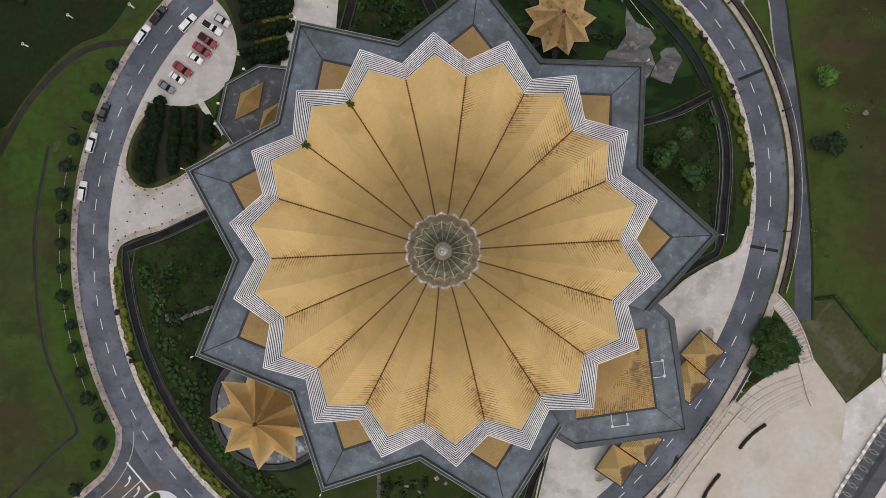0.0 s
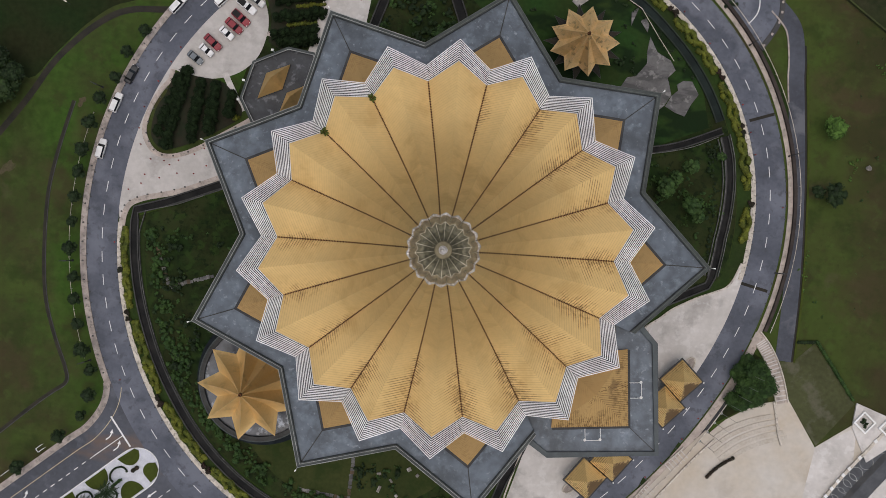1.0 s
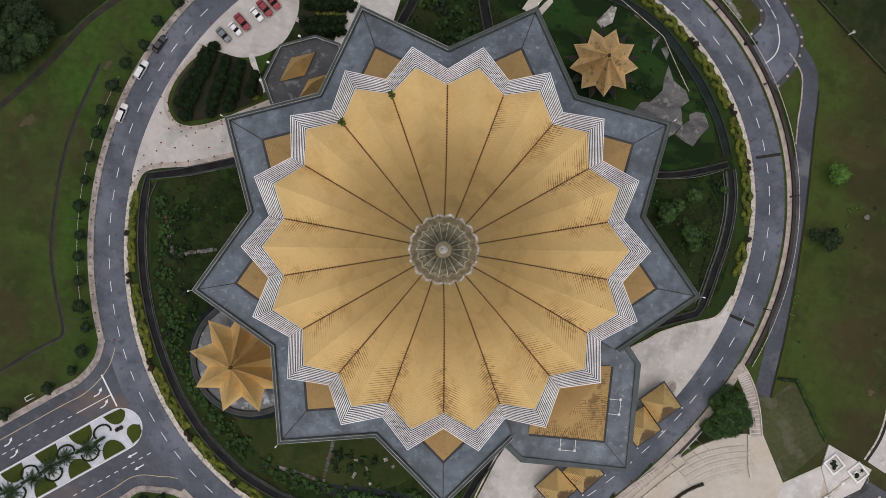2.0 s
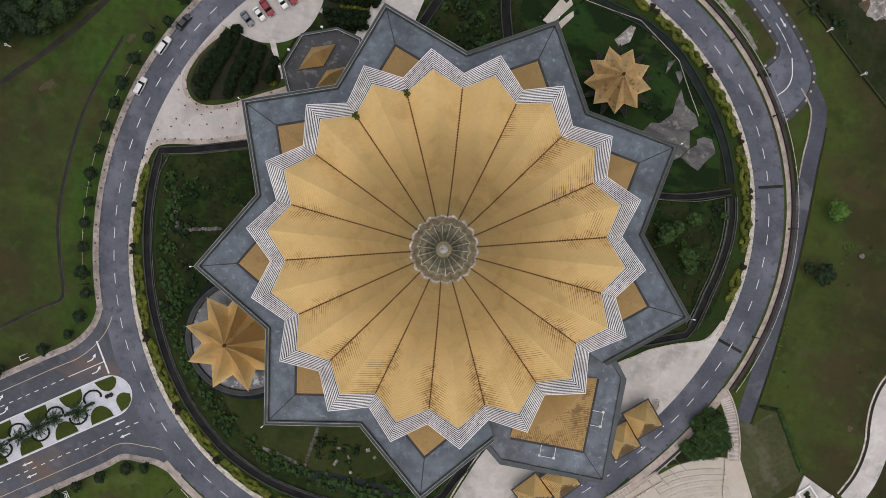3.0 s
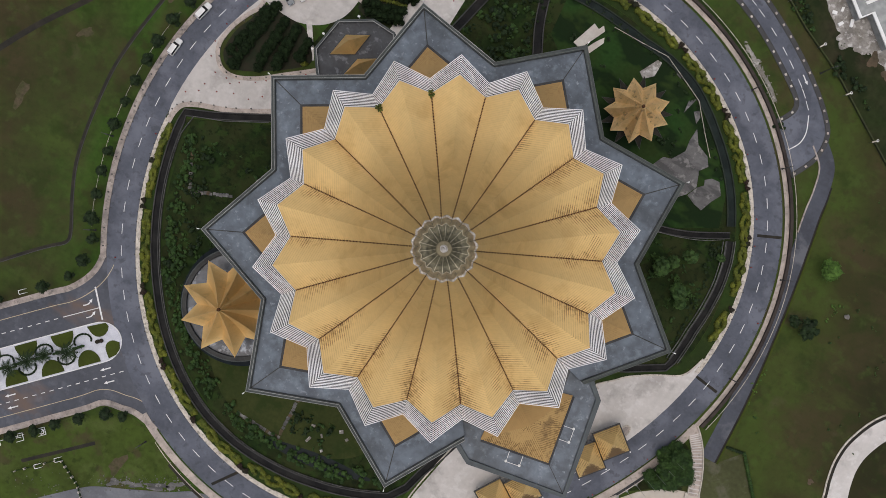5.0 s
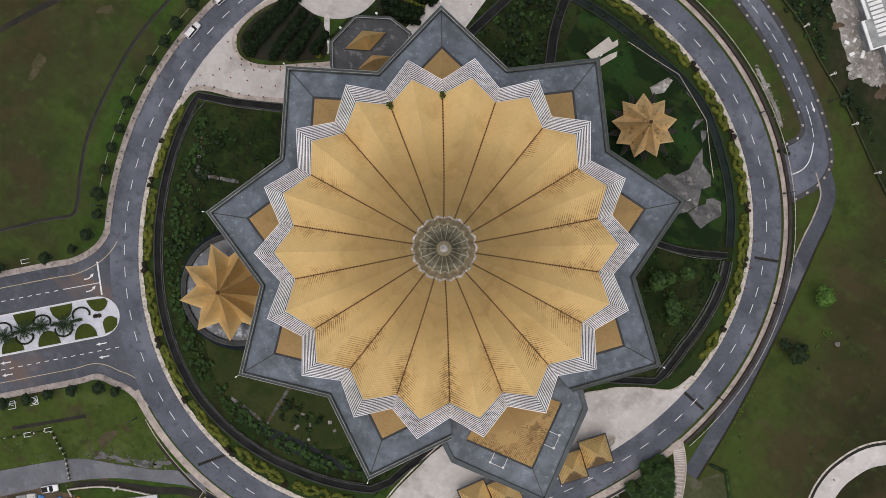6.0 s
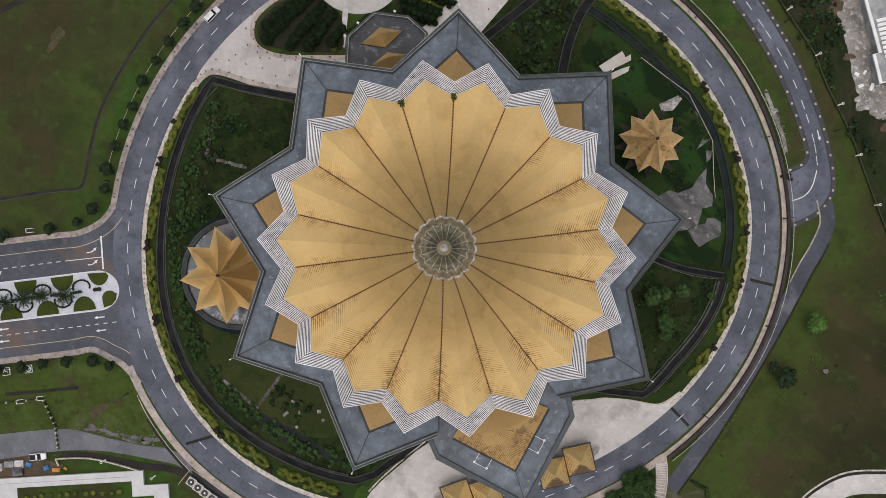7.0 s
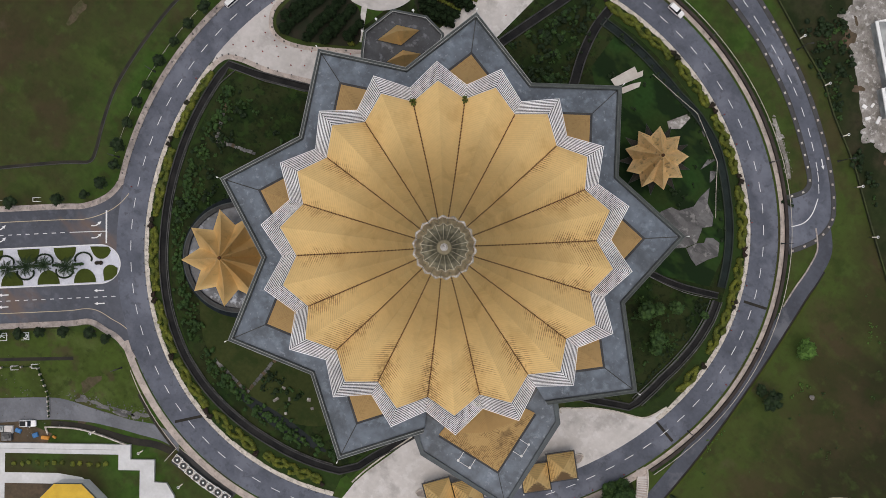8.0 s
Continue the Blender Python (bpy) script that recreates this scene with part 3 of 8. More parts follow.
def blob(cx, cy, rx, ry, rng, n=20, turn=0.0, rough=0.18):
    out = []
    ph = [rng.uniform(0, 6.28) for _ in range(3)]
    for i in range(n):
        t = 2 * math.pi * i / n
        k = 1 + rough * (math.sin(2 * t + ph[0]) * 0.5 + math.sin(3 * t + ph[1]) * 0.4 + math.sin(5 * t + ph[2]) * 0.3)
        x, y = rx * k * math.cos(t), ry * k * math.sin(t)
        c, s = math.cos(radians(turn)), math.sin(radians(turn))
        out.append((cx + x * c - y * s, cy + x * s + y * c))
    return out


# garden beds inside the ring
setting(prism("garden_bed", [(p.x, p.y) for p in arc(181, 285, -8.5)] + [(24, -42), (5, -30), (-30, 0), (-52, 8)], 0, 0.05, GARDEN), "dark planted garden bed inside the ring road", "garden bed")
setting(prism("garden_bed", [(p.x, p.y) for p in arc(0, 97, -8.0)] + [(-5.5, 60.4), (-2.8, 52), (20, 25), (40, 0), (54, -6)], 0, 0.05, GARDEN), "dark planted garden bed inside the ring road", "garden bed")
setting(prism("garden_bed", [(p.x, p.y) for p in arc(98, 128, -5)] + [(-54, 30), (-40, 20), (-10, 40), (-3, 52)], 0, 0.045, GARDEN), "dark planted bed beside the north drive", "garden bed")
setting(prism("lawn", [(p.x, p.y) for p in arc(40, 92, -9.5)] + [(-2, 60), (8, 52), (30, 38), (46, 30), (58, 36)], 0, 0.075, LAWN_PATCHY), "bright green lawn in the garden with dark patches", "lawn")

# ring road
road = setting(band("road", 0, 360, -3.55, 3.75, 0, 0.08, ASPHALT), "grey asphalt ring road with white dashes", "road")
dash_src = None
run, a = 0.0, 0.0
target = 4.375
while a < 360:
    p, q = ring(a), ring(a + 0.05)
    run += (q - p).length
    a += 0.05
    if run >= target:
        target += 5.5884
        d = (q - p).normalized()
        q = q + d * (0.8 if a > 298 or a < 22 else (-0.3 if a < 60 else 0.2))
        m = pose(q.x, q.y, 0.084, 0, 0, math.degrees(math.atan2(d.y, d.x)))
        if dash_src is None:
            bm = bmesh.new()
            box_bm(bm, 0, 0, 0, 2.55, 0.16, 0.006)
            dash_src = part("lane_dash", bm, PAINT, road)
            dash_src.matrix_basis = m
        else:
            again(dash_src, road, m)
for (x0, y0), (x1, y1) in (((67.3, 38.8), (73.0, 41.1)), ((69.9, 0.45), (76.5, -0.75)), ((-20.2, -73.6), (-25.4, -80.3))):
    ribbon("road_joint", [Vector((x0, y0, 0)), Vector((x1, y1, 0))], 0.36, 0.36, 0.08, 0.086, TRACK, road, "dark expansion joint across the asphalt")

# outer pavement and inner kerb of the ring
setting(band("pavement", 118, 209, 3.8, 5.3, 0, 0.18, PAVING), "pale pinkish stone pavement along the ring road", "pavement")
setting(band("pavement", 236, 352, 4.1, 5.9, 0, 0.18, PAVING_PALE), "pale pinkish stone pavement along the ring road", "pavement")
setting(band("pavement", 352, 478, 4.35, 5.45, 0, 0.18, PAVING_PALE), "pale pinkish stone pavement along the ring road", "pavement")
rng = random.Random(5)


def stone_edge(a0, a1, off):
    """A kerb of single uneven stones along the inside of the road."""
    base = setting(band("kerb", a0, a1, off - 1.0, off, 0, 0.14, KERB), "pale uneven stone kerb along the road", "kerb")
    src = []
    for j in range(4):
        bm = bmesh.new()
        box_bm(bm, 0, 0, 0, 1.9 + 0.2 * j, 0.45 + 0.07 * j, 0.12, 0, 0.04)
        src.append(bm)
    meshes = []
    aa = a0 + 0.6
    i = 0
    while aa < a1 - 0.6:
        oo = off - 0.8 - rng.uniform(0, 0.14)
        p, q = ring(aa, oo), ring(aa + 0.5, oo)
        d = q - p
        m = pose(p.x, p.y, 0.08, 0, 0, math.degrees(math.atan2(d.y, d.x)) + rng.uniform(-1.5, 1.5))
        if i < 4:
            o = part("kerb_stone", src[i], KERB, base)
            o.matrix_basis = m
            meshes.append(o)
        else:
            again(rng.choice(meshes), base, m)
        i += 1
        aa += math.degrees(2.6 / ring_r(aa))


stone_edge(182.5, 285, -3.6)
stone_edge(1, 132, -3.4)
# gullies and small marks along the kerb: dark drain covers
for a0, a1, off in ((120, 208, 3.55), (238, 340, 3.7), (355, 470, 3.7), (184, 284, -3.4), (2, 95, -3.3)):
    vs, fs = [], []
    aa = a0
    while aa < a1:
        p = ring(aa, off + rng.uniform(-0.1, 0.1))
        i = len(vs)
        s = 0.16
        v, f = prism_data([(p.x - s, p.y - s), (p.x + s, p.y - s), (p.x + s, p.y + s), (p.x - s, p.y + s)], 0.06, 0.2)
        vs += v
        fs += [tuple(i + j for j in g) for g in f]
        aa += rng.uniform(1.5, 2.6)
    tagged(raw("kerb_block", vs, fs, KERB_DARK), "small dark blocks along the kerb", "kerb block", "", "stuff")

# wall and railing outside the eastern pavement
BROWN_WALL = surface("brown_stained_wall", (0.030, 0.023, 0.021), (0.050, 0.040, 0.034), rough=0.9, scale=0.4, fine=2, fine_amount=0.3)
setting(band("retaining_wall", 352.4, 470, 5.5, 6.25, 0, 0.9, BROWN_WALL), "low dark wall outside the pavement", "retaining wall")
setting(band("planted_gap", 352.4, 470, 6.2, 7.2, 0, 0.03, LAWN), "narrow grass strip outside the low wall", "grass strip")
rail = tagged(new("railing"), "thin pale pipe railing outside the eastern pavement", "railing")
ribbon("rail", arc(352.4, 470, 7.0), 0.06, 0.06, 0.95, 1.07, KERB, rail)
bm = bmesh.new()
cyl_bm(bm, 0, 0, 0, 0.05, 1.0, 6)
post0 = part("post", bm, KERB, rail)
post0.matrix_basis = Matrix.Translation(ring(353.4, 7.0))
for aa in range(356, 470, 3):
    again(post0, rail, Matrix.Translation(ring(aa, 7.0)))

# north-west drive and parking bay
drive_low = curve([(-78.1, -4.2), (-77.9, -1.2), (-76.6, 1.7), (-73.0, 3.7), (-66.8, 5.6), (-61.5, 7.8), (-52.3, 12.6)])
drive_up = curve([(-46.0, 28.5), (-51.6, 24.2), (-57.4, 20.1), (-62.3, 16.6), (-67.5, 14.3), (-71.3, 14.5), (-73.7, 17.0), (-74.5, 20.1), (-73.5, 24.9), (-71.5, 29.0), (-69.8, 31.6), (-69.4, 34.2)])
lot_edge = curve([(-69.4, 34.2), (-67.5, 33.6), (-64.8, 33.1), (-59.5, 33.3), (-54.2, 35.4), (-50.4, 39.4), (-48.8, 44.5), (-48.8, 49.0), (-50.4, 53.6), (-52.4, 56.6), (-54.2, 58.4)])
outline = [(p.x, p.y) for p in drive_low] + [(-44, 24)] + [(p.x, p.y) for p in drive_up] + [(p.x, p.y) for p in lot_edge[1:]] + [(p.x, p.y) for p in arc(133.5, 180, -3.5)]
drive = setting(prism("drive", outline, 0, 0.10, CONCRETE_DRIVE), "pale concrete drive and parking bay", "drive")
ribbon("kerb_strip", drive_low, 0.0, 1.3, 0.1, 0.17, PAVING_PALE, drive, "pinkish paved edge of the drive")
ribbon("kerb_strip", drive_up[3:], 1.1, 0.0, 0.1, 0.17, PAVING_PALE, drive, "pinkish paved edge of the drive")
setting(prism("drive", [(-41, 30), (-38.3, 43.5), (-36.6, 53.7), (-34.5, 66), (-33.5, 73.5), (-24.5, 74), (-24.5, 63.8), (-25.6, 50.6), (-27, 38)], 0, 0.11, CONCRETE), "pale concrete drive north of the hall", "drive")
setting(ribbon("garden_path", curve([(-57.6, 34.9), (-55, 30.6), (-52.4, 26.2)]), 0.7, 0.7, 0, 0.12, CONCRETE), "narrow concrete footpath", "footpath")
setting(ribbon("garden_path", curve([(-48.6, 45.5), (-44.5, 44.5), (-40.5, 40.5)]), 0.6, 0.6, 0, 0.12, PAVING), "narrow concrete footpath", "footpath")
planter = setting(prism("planting_bed", [(p.x, p.y) for p in curve([(-73.4, 19.3), (-72.4, 16.6), (-70.3, 15.2), (-66.7, 15.9), (-60.8, 18.9), (-54.1, 23.4), (-52.3, 26.2), (-54.3, 29.3), (-57.8, 32.7), (-63.5, 33.2), (-69.0, 33.6), (-70.8, 28.6), (-72.8, 24.5)], 4, True)], 0, 0.16, BED_SOIL), "brown soil bed with rows of dark shrubs", "planting bed")

# south-east forecourt
fore_n = [(50, -13.5), (49.2, -12.9), (52.2, -10.4), (54.8, -8.0), (57.4, -6.3), (60.6, -4.4), (64.4, -2.6), (66.9, -1.2), (68.4, 1.0), (69.8, 5.0)]
forecourt = setting(prism("forecourt", [(p.x, p.y) for p in curve(fore_n)] + [(p.x, p.y) for p in arc(4.1, -73, -3.5)] + [(20.5, -62), (21.1, -58), (24.6, -43.5), (28, -30), (40, -15)], 0, 0.10, CONCRETE), "pale concrete forecourt under the entrance porch", "forecourt")
ribbon("kerb_strip", curve(fore_n), 0.42, -0.02, 0.1, 0.30, KERB, forecourt, "thin pale kerb round the forecourt")
ribbon("kerb_strip", curve([(20.3, -62.5), (20.9, -58), (22.5, -51), (24.6, -43.5)]), 0.55, -0.2, 0.1, 0.30, KERB, forecourt, "thin pale kerb round the forecourt")
setting(ribbon("grass_verge", curve([(49.3, -11.6), (52.3, -9.6), (55.6, -6.5), (60.0, -3.1), (63.6, -1.4), (65.7, 0.0), (66.7, 2.4), (67.4, 5.5)]), 1.15, 1.15, 0, 0.09, LAWN), "bright grass verge beside the forecourt", "grass verge")
setting(ribbon("grass_verge", curve([(17.5, -62), (18.2, -58), (20.5, -50), (23.2, -43.5)]), 1.2, 1.3, 0, 0.09, LAWN), "bright grass verge beside the forecourt", "grass verge")
setting(ribbon("grass_verge", curve([(-76.6, -3.2), (-76.0, -0.4), (-73.5, 1.9), (-67.3, 4.0), (-61, 6.4), (-54, 9.4)]), 1.3, 1.0, 0, 0.09, LAWN), "bright grass verge beside the drive", "grass verge")

# strip of lawn between the kerb and the drain, under the hedges
setting(band("hedge_bed", 182, 285, -10.2, -4.5, 0, 0.07, LAWN), "bright grass strip under the hedges", "grass strip")
setting(band("hedge_bed", 1, 99, -7.9, -4.4, 0, 0.085, LAWN), "bright grass strip under the hedges", "grass strip")

# open drains round the gardens
def W_OFF(a):
    return float(np.interp(a, [180, 184, 194, 203, 215, 223, 235, 242, 250, 259, 267, 284], [-7.6, -7.6, -8.0, -8.4, -8.6, -8.4, -8.2, -8.3, -8.9, -9.8, -10.4, -10.6]))


def E_OFF(a):
    return float(np.interp(a, [0, 4, 9, 15, 20, 25, 30, 38, 45, 51, 61, 68, 74, 80, 98], [-10.7, -10.9, -11.0, -10.3, -9.6, -9.2, -9.2, -9.0, -8.9, -8.8, -8.0, -8.8, -10.2, -10.4, -10.0]))


# north-eastern drain: a dark-teal shadow put into the bed colour
SHADED_BED = surface("mossy_drain_bed", (0.018, 0.026, 0.024), (0.011, 0.016, 0.015), rough=0.8, scale=0.3, fine=1.5, spec=0.1)
DARK_GREEN_WALL = surface("mossy_drain_wall", (0.026, 0.036, 0.026), (0.017, 0.024, 0.018), rough=0.9, scale=0.4, fine=2, fine_amount=0.3)
drain_count = []


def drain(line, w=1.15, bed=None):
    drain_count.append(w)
    # flat slab above ground; the channel's depth is only its dark colour
    setting(ribbon("drain_channel", line, w, w, 0, 0.10 + 0.004 * len(drain_count), bed or DRAIN_SHADE), "open storm drain, wet floor coloured dark for the channel's shade", "drain")
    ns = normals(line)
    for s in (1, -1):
        setting(ribbon("drain_wall", [p + n * s * (w + 0.14) for p, n in zip(line, ns)], 0.14, 0.14, 0, 0.5 + 0.007 * len(drain_count) + 0.003 * s, DARK_GREEN_WALL if bed else DRAIN_WALL), "low concrete wall of the drain", "drain wall")


west_arm = [Vector((-49.5, 11.2, 0)), Vector((-55, 8.5, 0)), Vector((-62.5, 4.9, 0)), Vector((-67.9, 2.5, 0))]
west_drain = [ring(aa, W_OFF(aa)) for aa in range(180, 286, 2)]
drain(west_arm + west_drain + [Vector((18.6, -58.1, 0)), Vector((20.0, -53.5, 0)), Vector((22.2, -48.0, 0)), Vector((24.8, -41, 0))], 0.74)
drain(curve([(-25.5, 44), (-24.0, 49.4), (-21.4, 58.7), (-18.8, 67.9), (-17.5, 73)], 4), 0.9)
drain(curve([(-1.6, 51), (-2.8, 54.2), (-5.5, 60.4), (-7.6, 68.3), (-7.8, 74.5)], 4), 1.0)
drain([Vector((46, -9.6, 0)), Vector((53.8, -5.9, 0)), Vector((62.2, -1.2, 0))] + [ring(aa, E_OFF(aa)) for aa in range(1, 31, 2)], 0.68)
drain([ring(aa, E_OFF(aa)) for aa in range(32, 98, 2)], 0.85, SHADED_BED)
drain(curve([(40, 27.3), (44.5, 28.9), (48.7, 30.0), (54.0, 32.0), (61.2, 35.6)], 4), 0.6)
# pale coping and rail on the garden side of the drains
COPING_GREY = surface("coping_grey", (0.20, 0.20, 0.19), (0.10, 0.10, 0.095), rough=0.85, scale=0.8, fine=3, fine_amount=0.3)
for line in ([Vector((-54.7, 7.3, 0)), Vector((-64.8, 2.5, 0)), Vector((-72.2, 0.0, 0))] + [ring(aa, W_OFF(aa) - 1.35) for aa in range(184, 284, 2)], curve([(41, 27.0), (44.4, 28.0), (49.7, 29.3), (55.0, 31.1), (60.4, 34.0)], 4), [ring(aa, E_OFF(aa) - 1.1) for aa in range(1, 30, 2)], [ring(aa, E_OFF(aa) - 1.75) for aa in range(1, 30, 2)], [ring(aa, E_OFF(aa) + 1.3) for aa in range(1, 30, 2)]):
    setting(ribbon("drain_coping", line, 0.055, 0.055, 0, 0.72, ROCK if line[0].x < 0 else COPING_GREY), "grey concrete coping beside the drain", "coping")

# boulevard to the west: axis runs down to the lower left of the plan
AX = Vector((-0.735, -0.678, 0)).normalized()
NX = Vector((AX.y, -AX.x, 0))        # towards the north-west side
O = Vector((-62.9, -57.8, 0))


def blv(s, n, z=0.0):
    p = O + AX * s + NX * n
    return Vector((p.x, p.y, z))


def xy(line):
    return [(p.x, p.y) for p in line]


up_edge = curve(xy([ring(206.5, 3.7), ring(209.5, 4.4)]) + [(-76.3, -47.8)] + xy([blv(9.0, 14.6), blv(16, 14.7), blv(41, 14.7), blv(150, 14.7)]), 8)
low_edge = curve(xy([ring(241, 3.7), ring(238.5, 3.9)]) + [(-50.8, -72.5), (-54.6, -73.0)] + xy([blv(8.6, -14.2), blv(15, -14.4), blv(34, -14.4), blv(150, -14.4)]), 8)
boulevard = setting(prism("road", xy(up_edge) + xy(low_edge[::-1]) + xy(arc(236, 207, 1.0)), 0, 0.074, ASPHALT_BROWN), "dark asphalt boulevard with worn brown patches", "road")
setting(ribbon("pavement", up_edge[6:], 0.0, 1.5, 0, 0.19, PAVING), "pale pinkish stone pavement along the boulevard", "pavement")
setting(ribbon("pavement", low_edge[6:], 1.5, 0.0, 0, 0.19, PAVING), "pale pinkish stone pavement along the boulevard", "pavement")
n_in = [q + m * 2.7 for q, m in zip(up_edge, normals(up_edge))][8:]
ribbon("edge_line", n_in, 0.08, 0.08, 0.074, 0.081, PAINT_YELLOW, boulevard, "thin yellow edge line")
n_in = [q - m * 2.6 for q, m in zip(low_edge, normals(low_edge))][16:]
ribbon("edge_line", n_in, 0.08, 0.08, 0.074, 0.081, PAINT_YELLOW, boulevard, "thin yellow edge line")
ribbon("stop_line", [Vector((-74.6, -49.7, 0)), Vector((-69.1, -56.3, 0))], 0.2, 0.2, 0.08, 0.087, PAINT, boulevard, "white stop line")
la, lb = Vector((-71.2, -53.9, 0)), Vector((-78.3, -60.3, 0))
ribbon("lane_line", [la, lb], 0.09, 0.09, 0.074, 0.081, PAINT, boulevard)
for start, count in ((lb, 40), (Vector((-57.4, -64.4, 0)), 48)):
    for i in range(count):
        p = start + AX * (1.3 + 2.3 * i)
        ribbon("lane_dash", [p, p + AX * 1.1], 0.09, 0.09, 0.075, 0.082, PAINT, boulevard)


def arrow(p, d, bent):
    """A white painted road arrow."""
    d = d.normalized()
    n = Vector((-d.y, d.x, 0))
    if bent:
        line = curve(xy([p - d * 1.5, p - d * 0.3, p + d * 0.5 + n * 0.45]), 4)
        tip, hd = p + d * 0.5 + n * 0.45, (d * 0.75 + n * 0.65).normalized()
    else:
        line = [p - d * 1.3, p + d * 0.5]
        tip, hd = p + d * 0.5, d
    vs, fs = ribbon_data(line, 0.14, 0.14, 0.076, 0.083)
    hn = Vector((-hd.y, hd.x, 0))
    v2, f2 = prism_data(xy([tip + hn * 0.42, tip - hn * 0.42, tip + hd * 0.95]), 0.076, 0.084)
    i = len(vs)
    raw("lane_arrow", vs + v2, fs + [tuple(i + j for j in f) for f in f2], PAINT, boulevard, "white painted direction arrow")


for ax, ay, bent in ((-74.0, -54.3, 1), (-71.9, -56.7, 1), (-92.5, -71.3, 1), (-90.4, -73.7, 1), (-62.6, -66.9, 0), (-60.3, -69.4, 0), (-81.0, -84.0, 0), (-79.0, -86.4, 0)):
    arrow(Vector((ax, ay, 0)), -AX if bent else AX, bent)

# median island
half_w = 5.2
isl = [blv(150, half_w), blv(6.2, half_w)] + [O + AX * 5.6 + AX * (-5.6 * math.sin(radians(t))) + NX * (half_w * math.cos(radians(t))) for t in range(10, 180, 10)] + [blv(6.2, -half_w), blv(150, -half_w)]
island = setting(prism("traffic_island", xy(isl), 0, 0.20, PAINT), "white kerbed traffic island with planting", "traffic island")
inner = [blv(150, half_w - 0.22), blv(6.2, half_w - 0.22)] + [O + AX * 5.6 + AX * (-5.38 * math.sin(radians(t))) + NX * ((half_w - 0.22) * math.cos(radians(t))) for t in range(10, 180, 10)] + [blv(6.2, -half_w + 0.22), blv(150, -half_w + 0.22)]
prism("gravel_fill", xy(inner), 0.2, 0.23, surface("white_gravel", (0.56, 0.57, 0.62), (0.47, 0.48, 0.53), rough=0.9, scale=0.6, fine=3, fine_amount=0.2), island, "pale gravel fill")
rng = random.Random(11)
for side in (1, -1):
    for i in range(10):
        s = 4.8 + 9.55 * i + (4.65 if side < 0 else 0)
        pts = [blv(s - 2.9, side * 4.7)] + [blv(s - 2.9 * math.cos(radians(t)), side * (4.7 - 3.7 * math.sin(radians(t)))) for t in range(15, 180, 15)] + [blv(s + 2.9, side * 4.7)]
        if i == 0 and side > 0:
            pts = [blv(s - 1.9, side * 4.4)] + [blv(s - 2.6 * math.cos(radians(t)), side * (4.5 - 3.2 * math.sin(radians(t)))) for t in range(20, 180, 20)] + [blv(s + 2.9, side * 4.7)]
        prism("grass_disc", xy(pts), 0.22, 0.42, LAWN_CLIPPED, island, "half-round clipped grass bed")
prism("grass_disc", xy([blv(1.1, -2.9), blv(0.75, -1.2)] + [blv(2.7 - 1.9 * math.cos(radians(t)), -2.2 + 1.9 * math.sin(radians(t))) for t in range(40, 200, 20)] + [blv(4.4, -4.5), blv(2.4, -4.1)]), 0.22, 0.42, LAWN_CLIPPED, island, "half-round clipped grass bed")

# outer road to the north-east with its turning end
oc = curve([(2, 101.5), (12, 99.6), (21.7, 97.0), (31.7, 93.5), (41.5, 89.4), (51.1, 83.7), (59.4, 77.4), (63.4, 73.4)], 6)
orL = curve([(0, 98.0), (12, 96.0), (24.5, 92.8), (31.7, 90.2), (40.4, 86.3), (46.6, 82.8), (53.3, 78.3), (59.1, 73.8), (60.4, 71.6), (59.8, 69.6), (58.1, 67.0)], 5)
orR = curve([(0, 105.5), (12, 103.7), (20.7, 101.6), (31.0, 97.9), (41.2, 93.5), (49.1, 89.2), (56.3, 84.5), (63.1, 79.3), (69.1, 73.5), (72.0, 68.8), (71.9, 62.5), (68.4, 55.6)], 5)
outer = setting(prism("road", xy(orL) + xy(orR[::-1]), 0, 0.07, ASPHALT), "grey asphalt outer road with a turning end", "road")
for i in range(16):
    j = 2 + int(i * 2.55)
    if j + 1 < len(oc):
        d = (oc[j + 1] - oc[j]).normalized()
        ribbon("lane_dash", [oc[j], oc[j] + d * 2.4], 0.08, 0.08, 0.07, 0.077, PAINT, outer)
ribbon("lane_line", curve([(64.8, 71.4), (66.2, 67.4), (66.0, 64.2), (64.2, 61.4)], 6), 0.12, 0.12, 0.07, 0.077, PAINT, outer)
boulevard = outer
arrow(Vector((57.2, 76.6, 0)), Vector((-0.75, 0.62, 0)), 0)
arrow(Vector((59.9, 79.0, 0)), Vector((0.75, -0.62, 0)), 0)
for nm, line, side in (("l", orL, 1), ("r", orR, -1)):
    ns = normals(line)
    setting(ribbon("kerb", line, 1.05 if side > 0 else 0.0, 0.0 if side > 0 else 1.05, 0, 0.14, KERB_DARK), "dark kerb strip with pale blocks", "kerb")
    kb = setting(ribbon("kerb_line", [p + n * side * 1.15 for p, n in zip(line, ns)], 0.1, 0.1, 0, 0.16, DRAIN_WALL), "thin concrete kerb line", "kerb")
    bm = bmesh.new()
    box_bm(bm, 0, 0, 0, 0.6, 0.5, 0.2, 0, 0.04)
    src = None
    walked = 0.0
    for j in range(2, len(line)):
        walked += (line[j] - line[j - 1]).length
        if walked < (2.9 if side > 0 else 2.2):
            continue
        walked = 0.0
        p = line[j] + ns[j] * side * 0.6
        d = line[j] - line[j - 1]
        m = pose(p.x, p.y, 0.1, 0, 0, math.degrees(math.atan2(d.y, d.x)))
        if src is None:
            src = part("kerb_block", bm, KERB if side > 0 else PAVING_PALE, kb)
            src.matrix_basis = m
        else:
            again(src, kb, m)
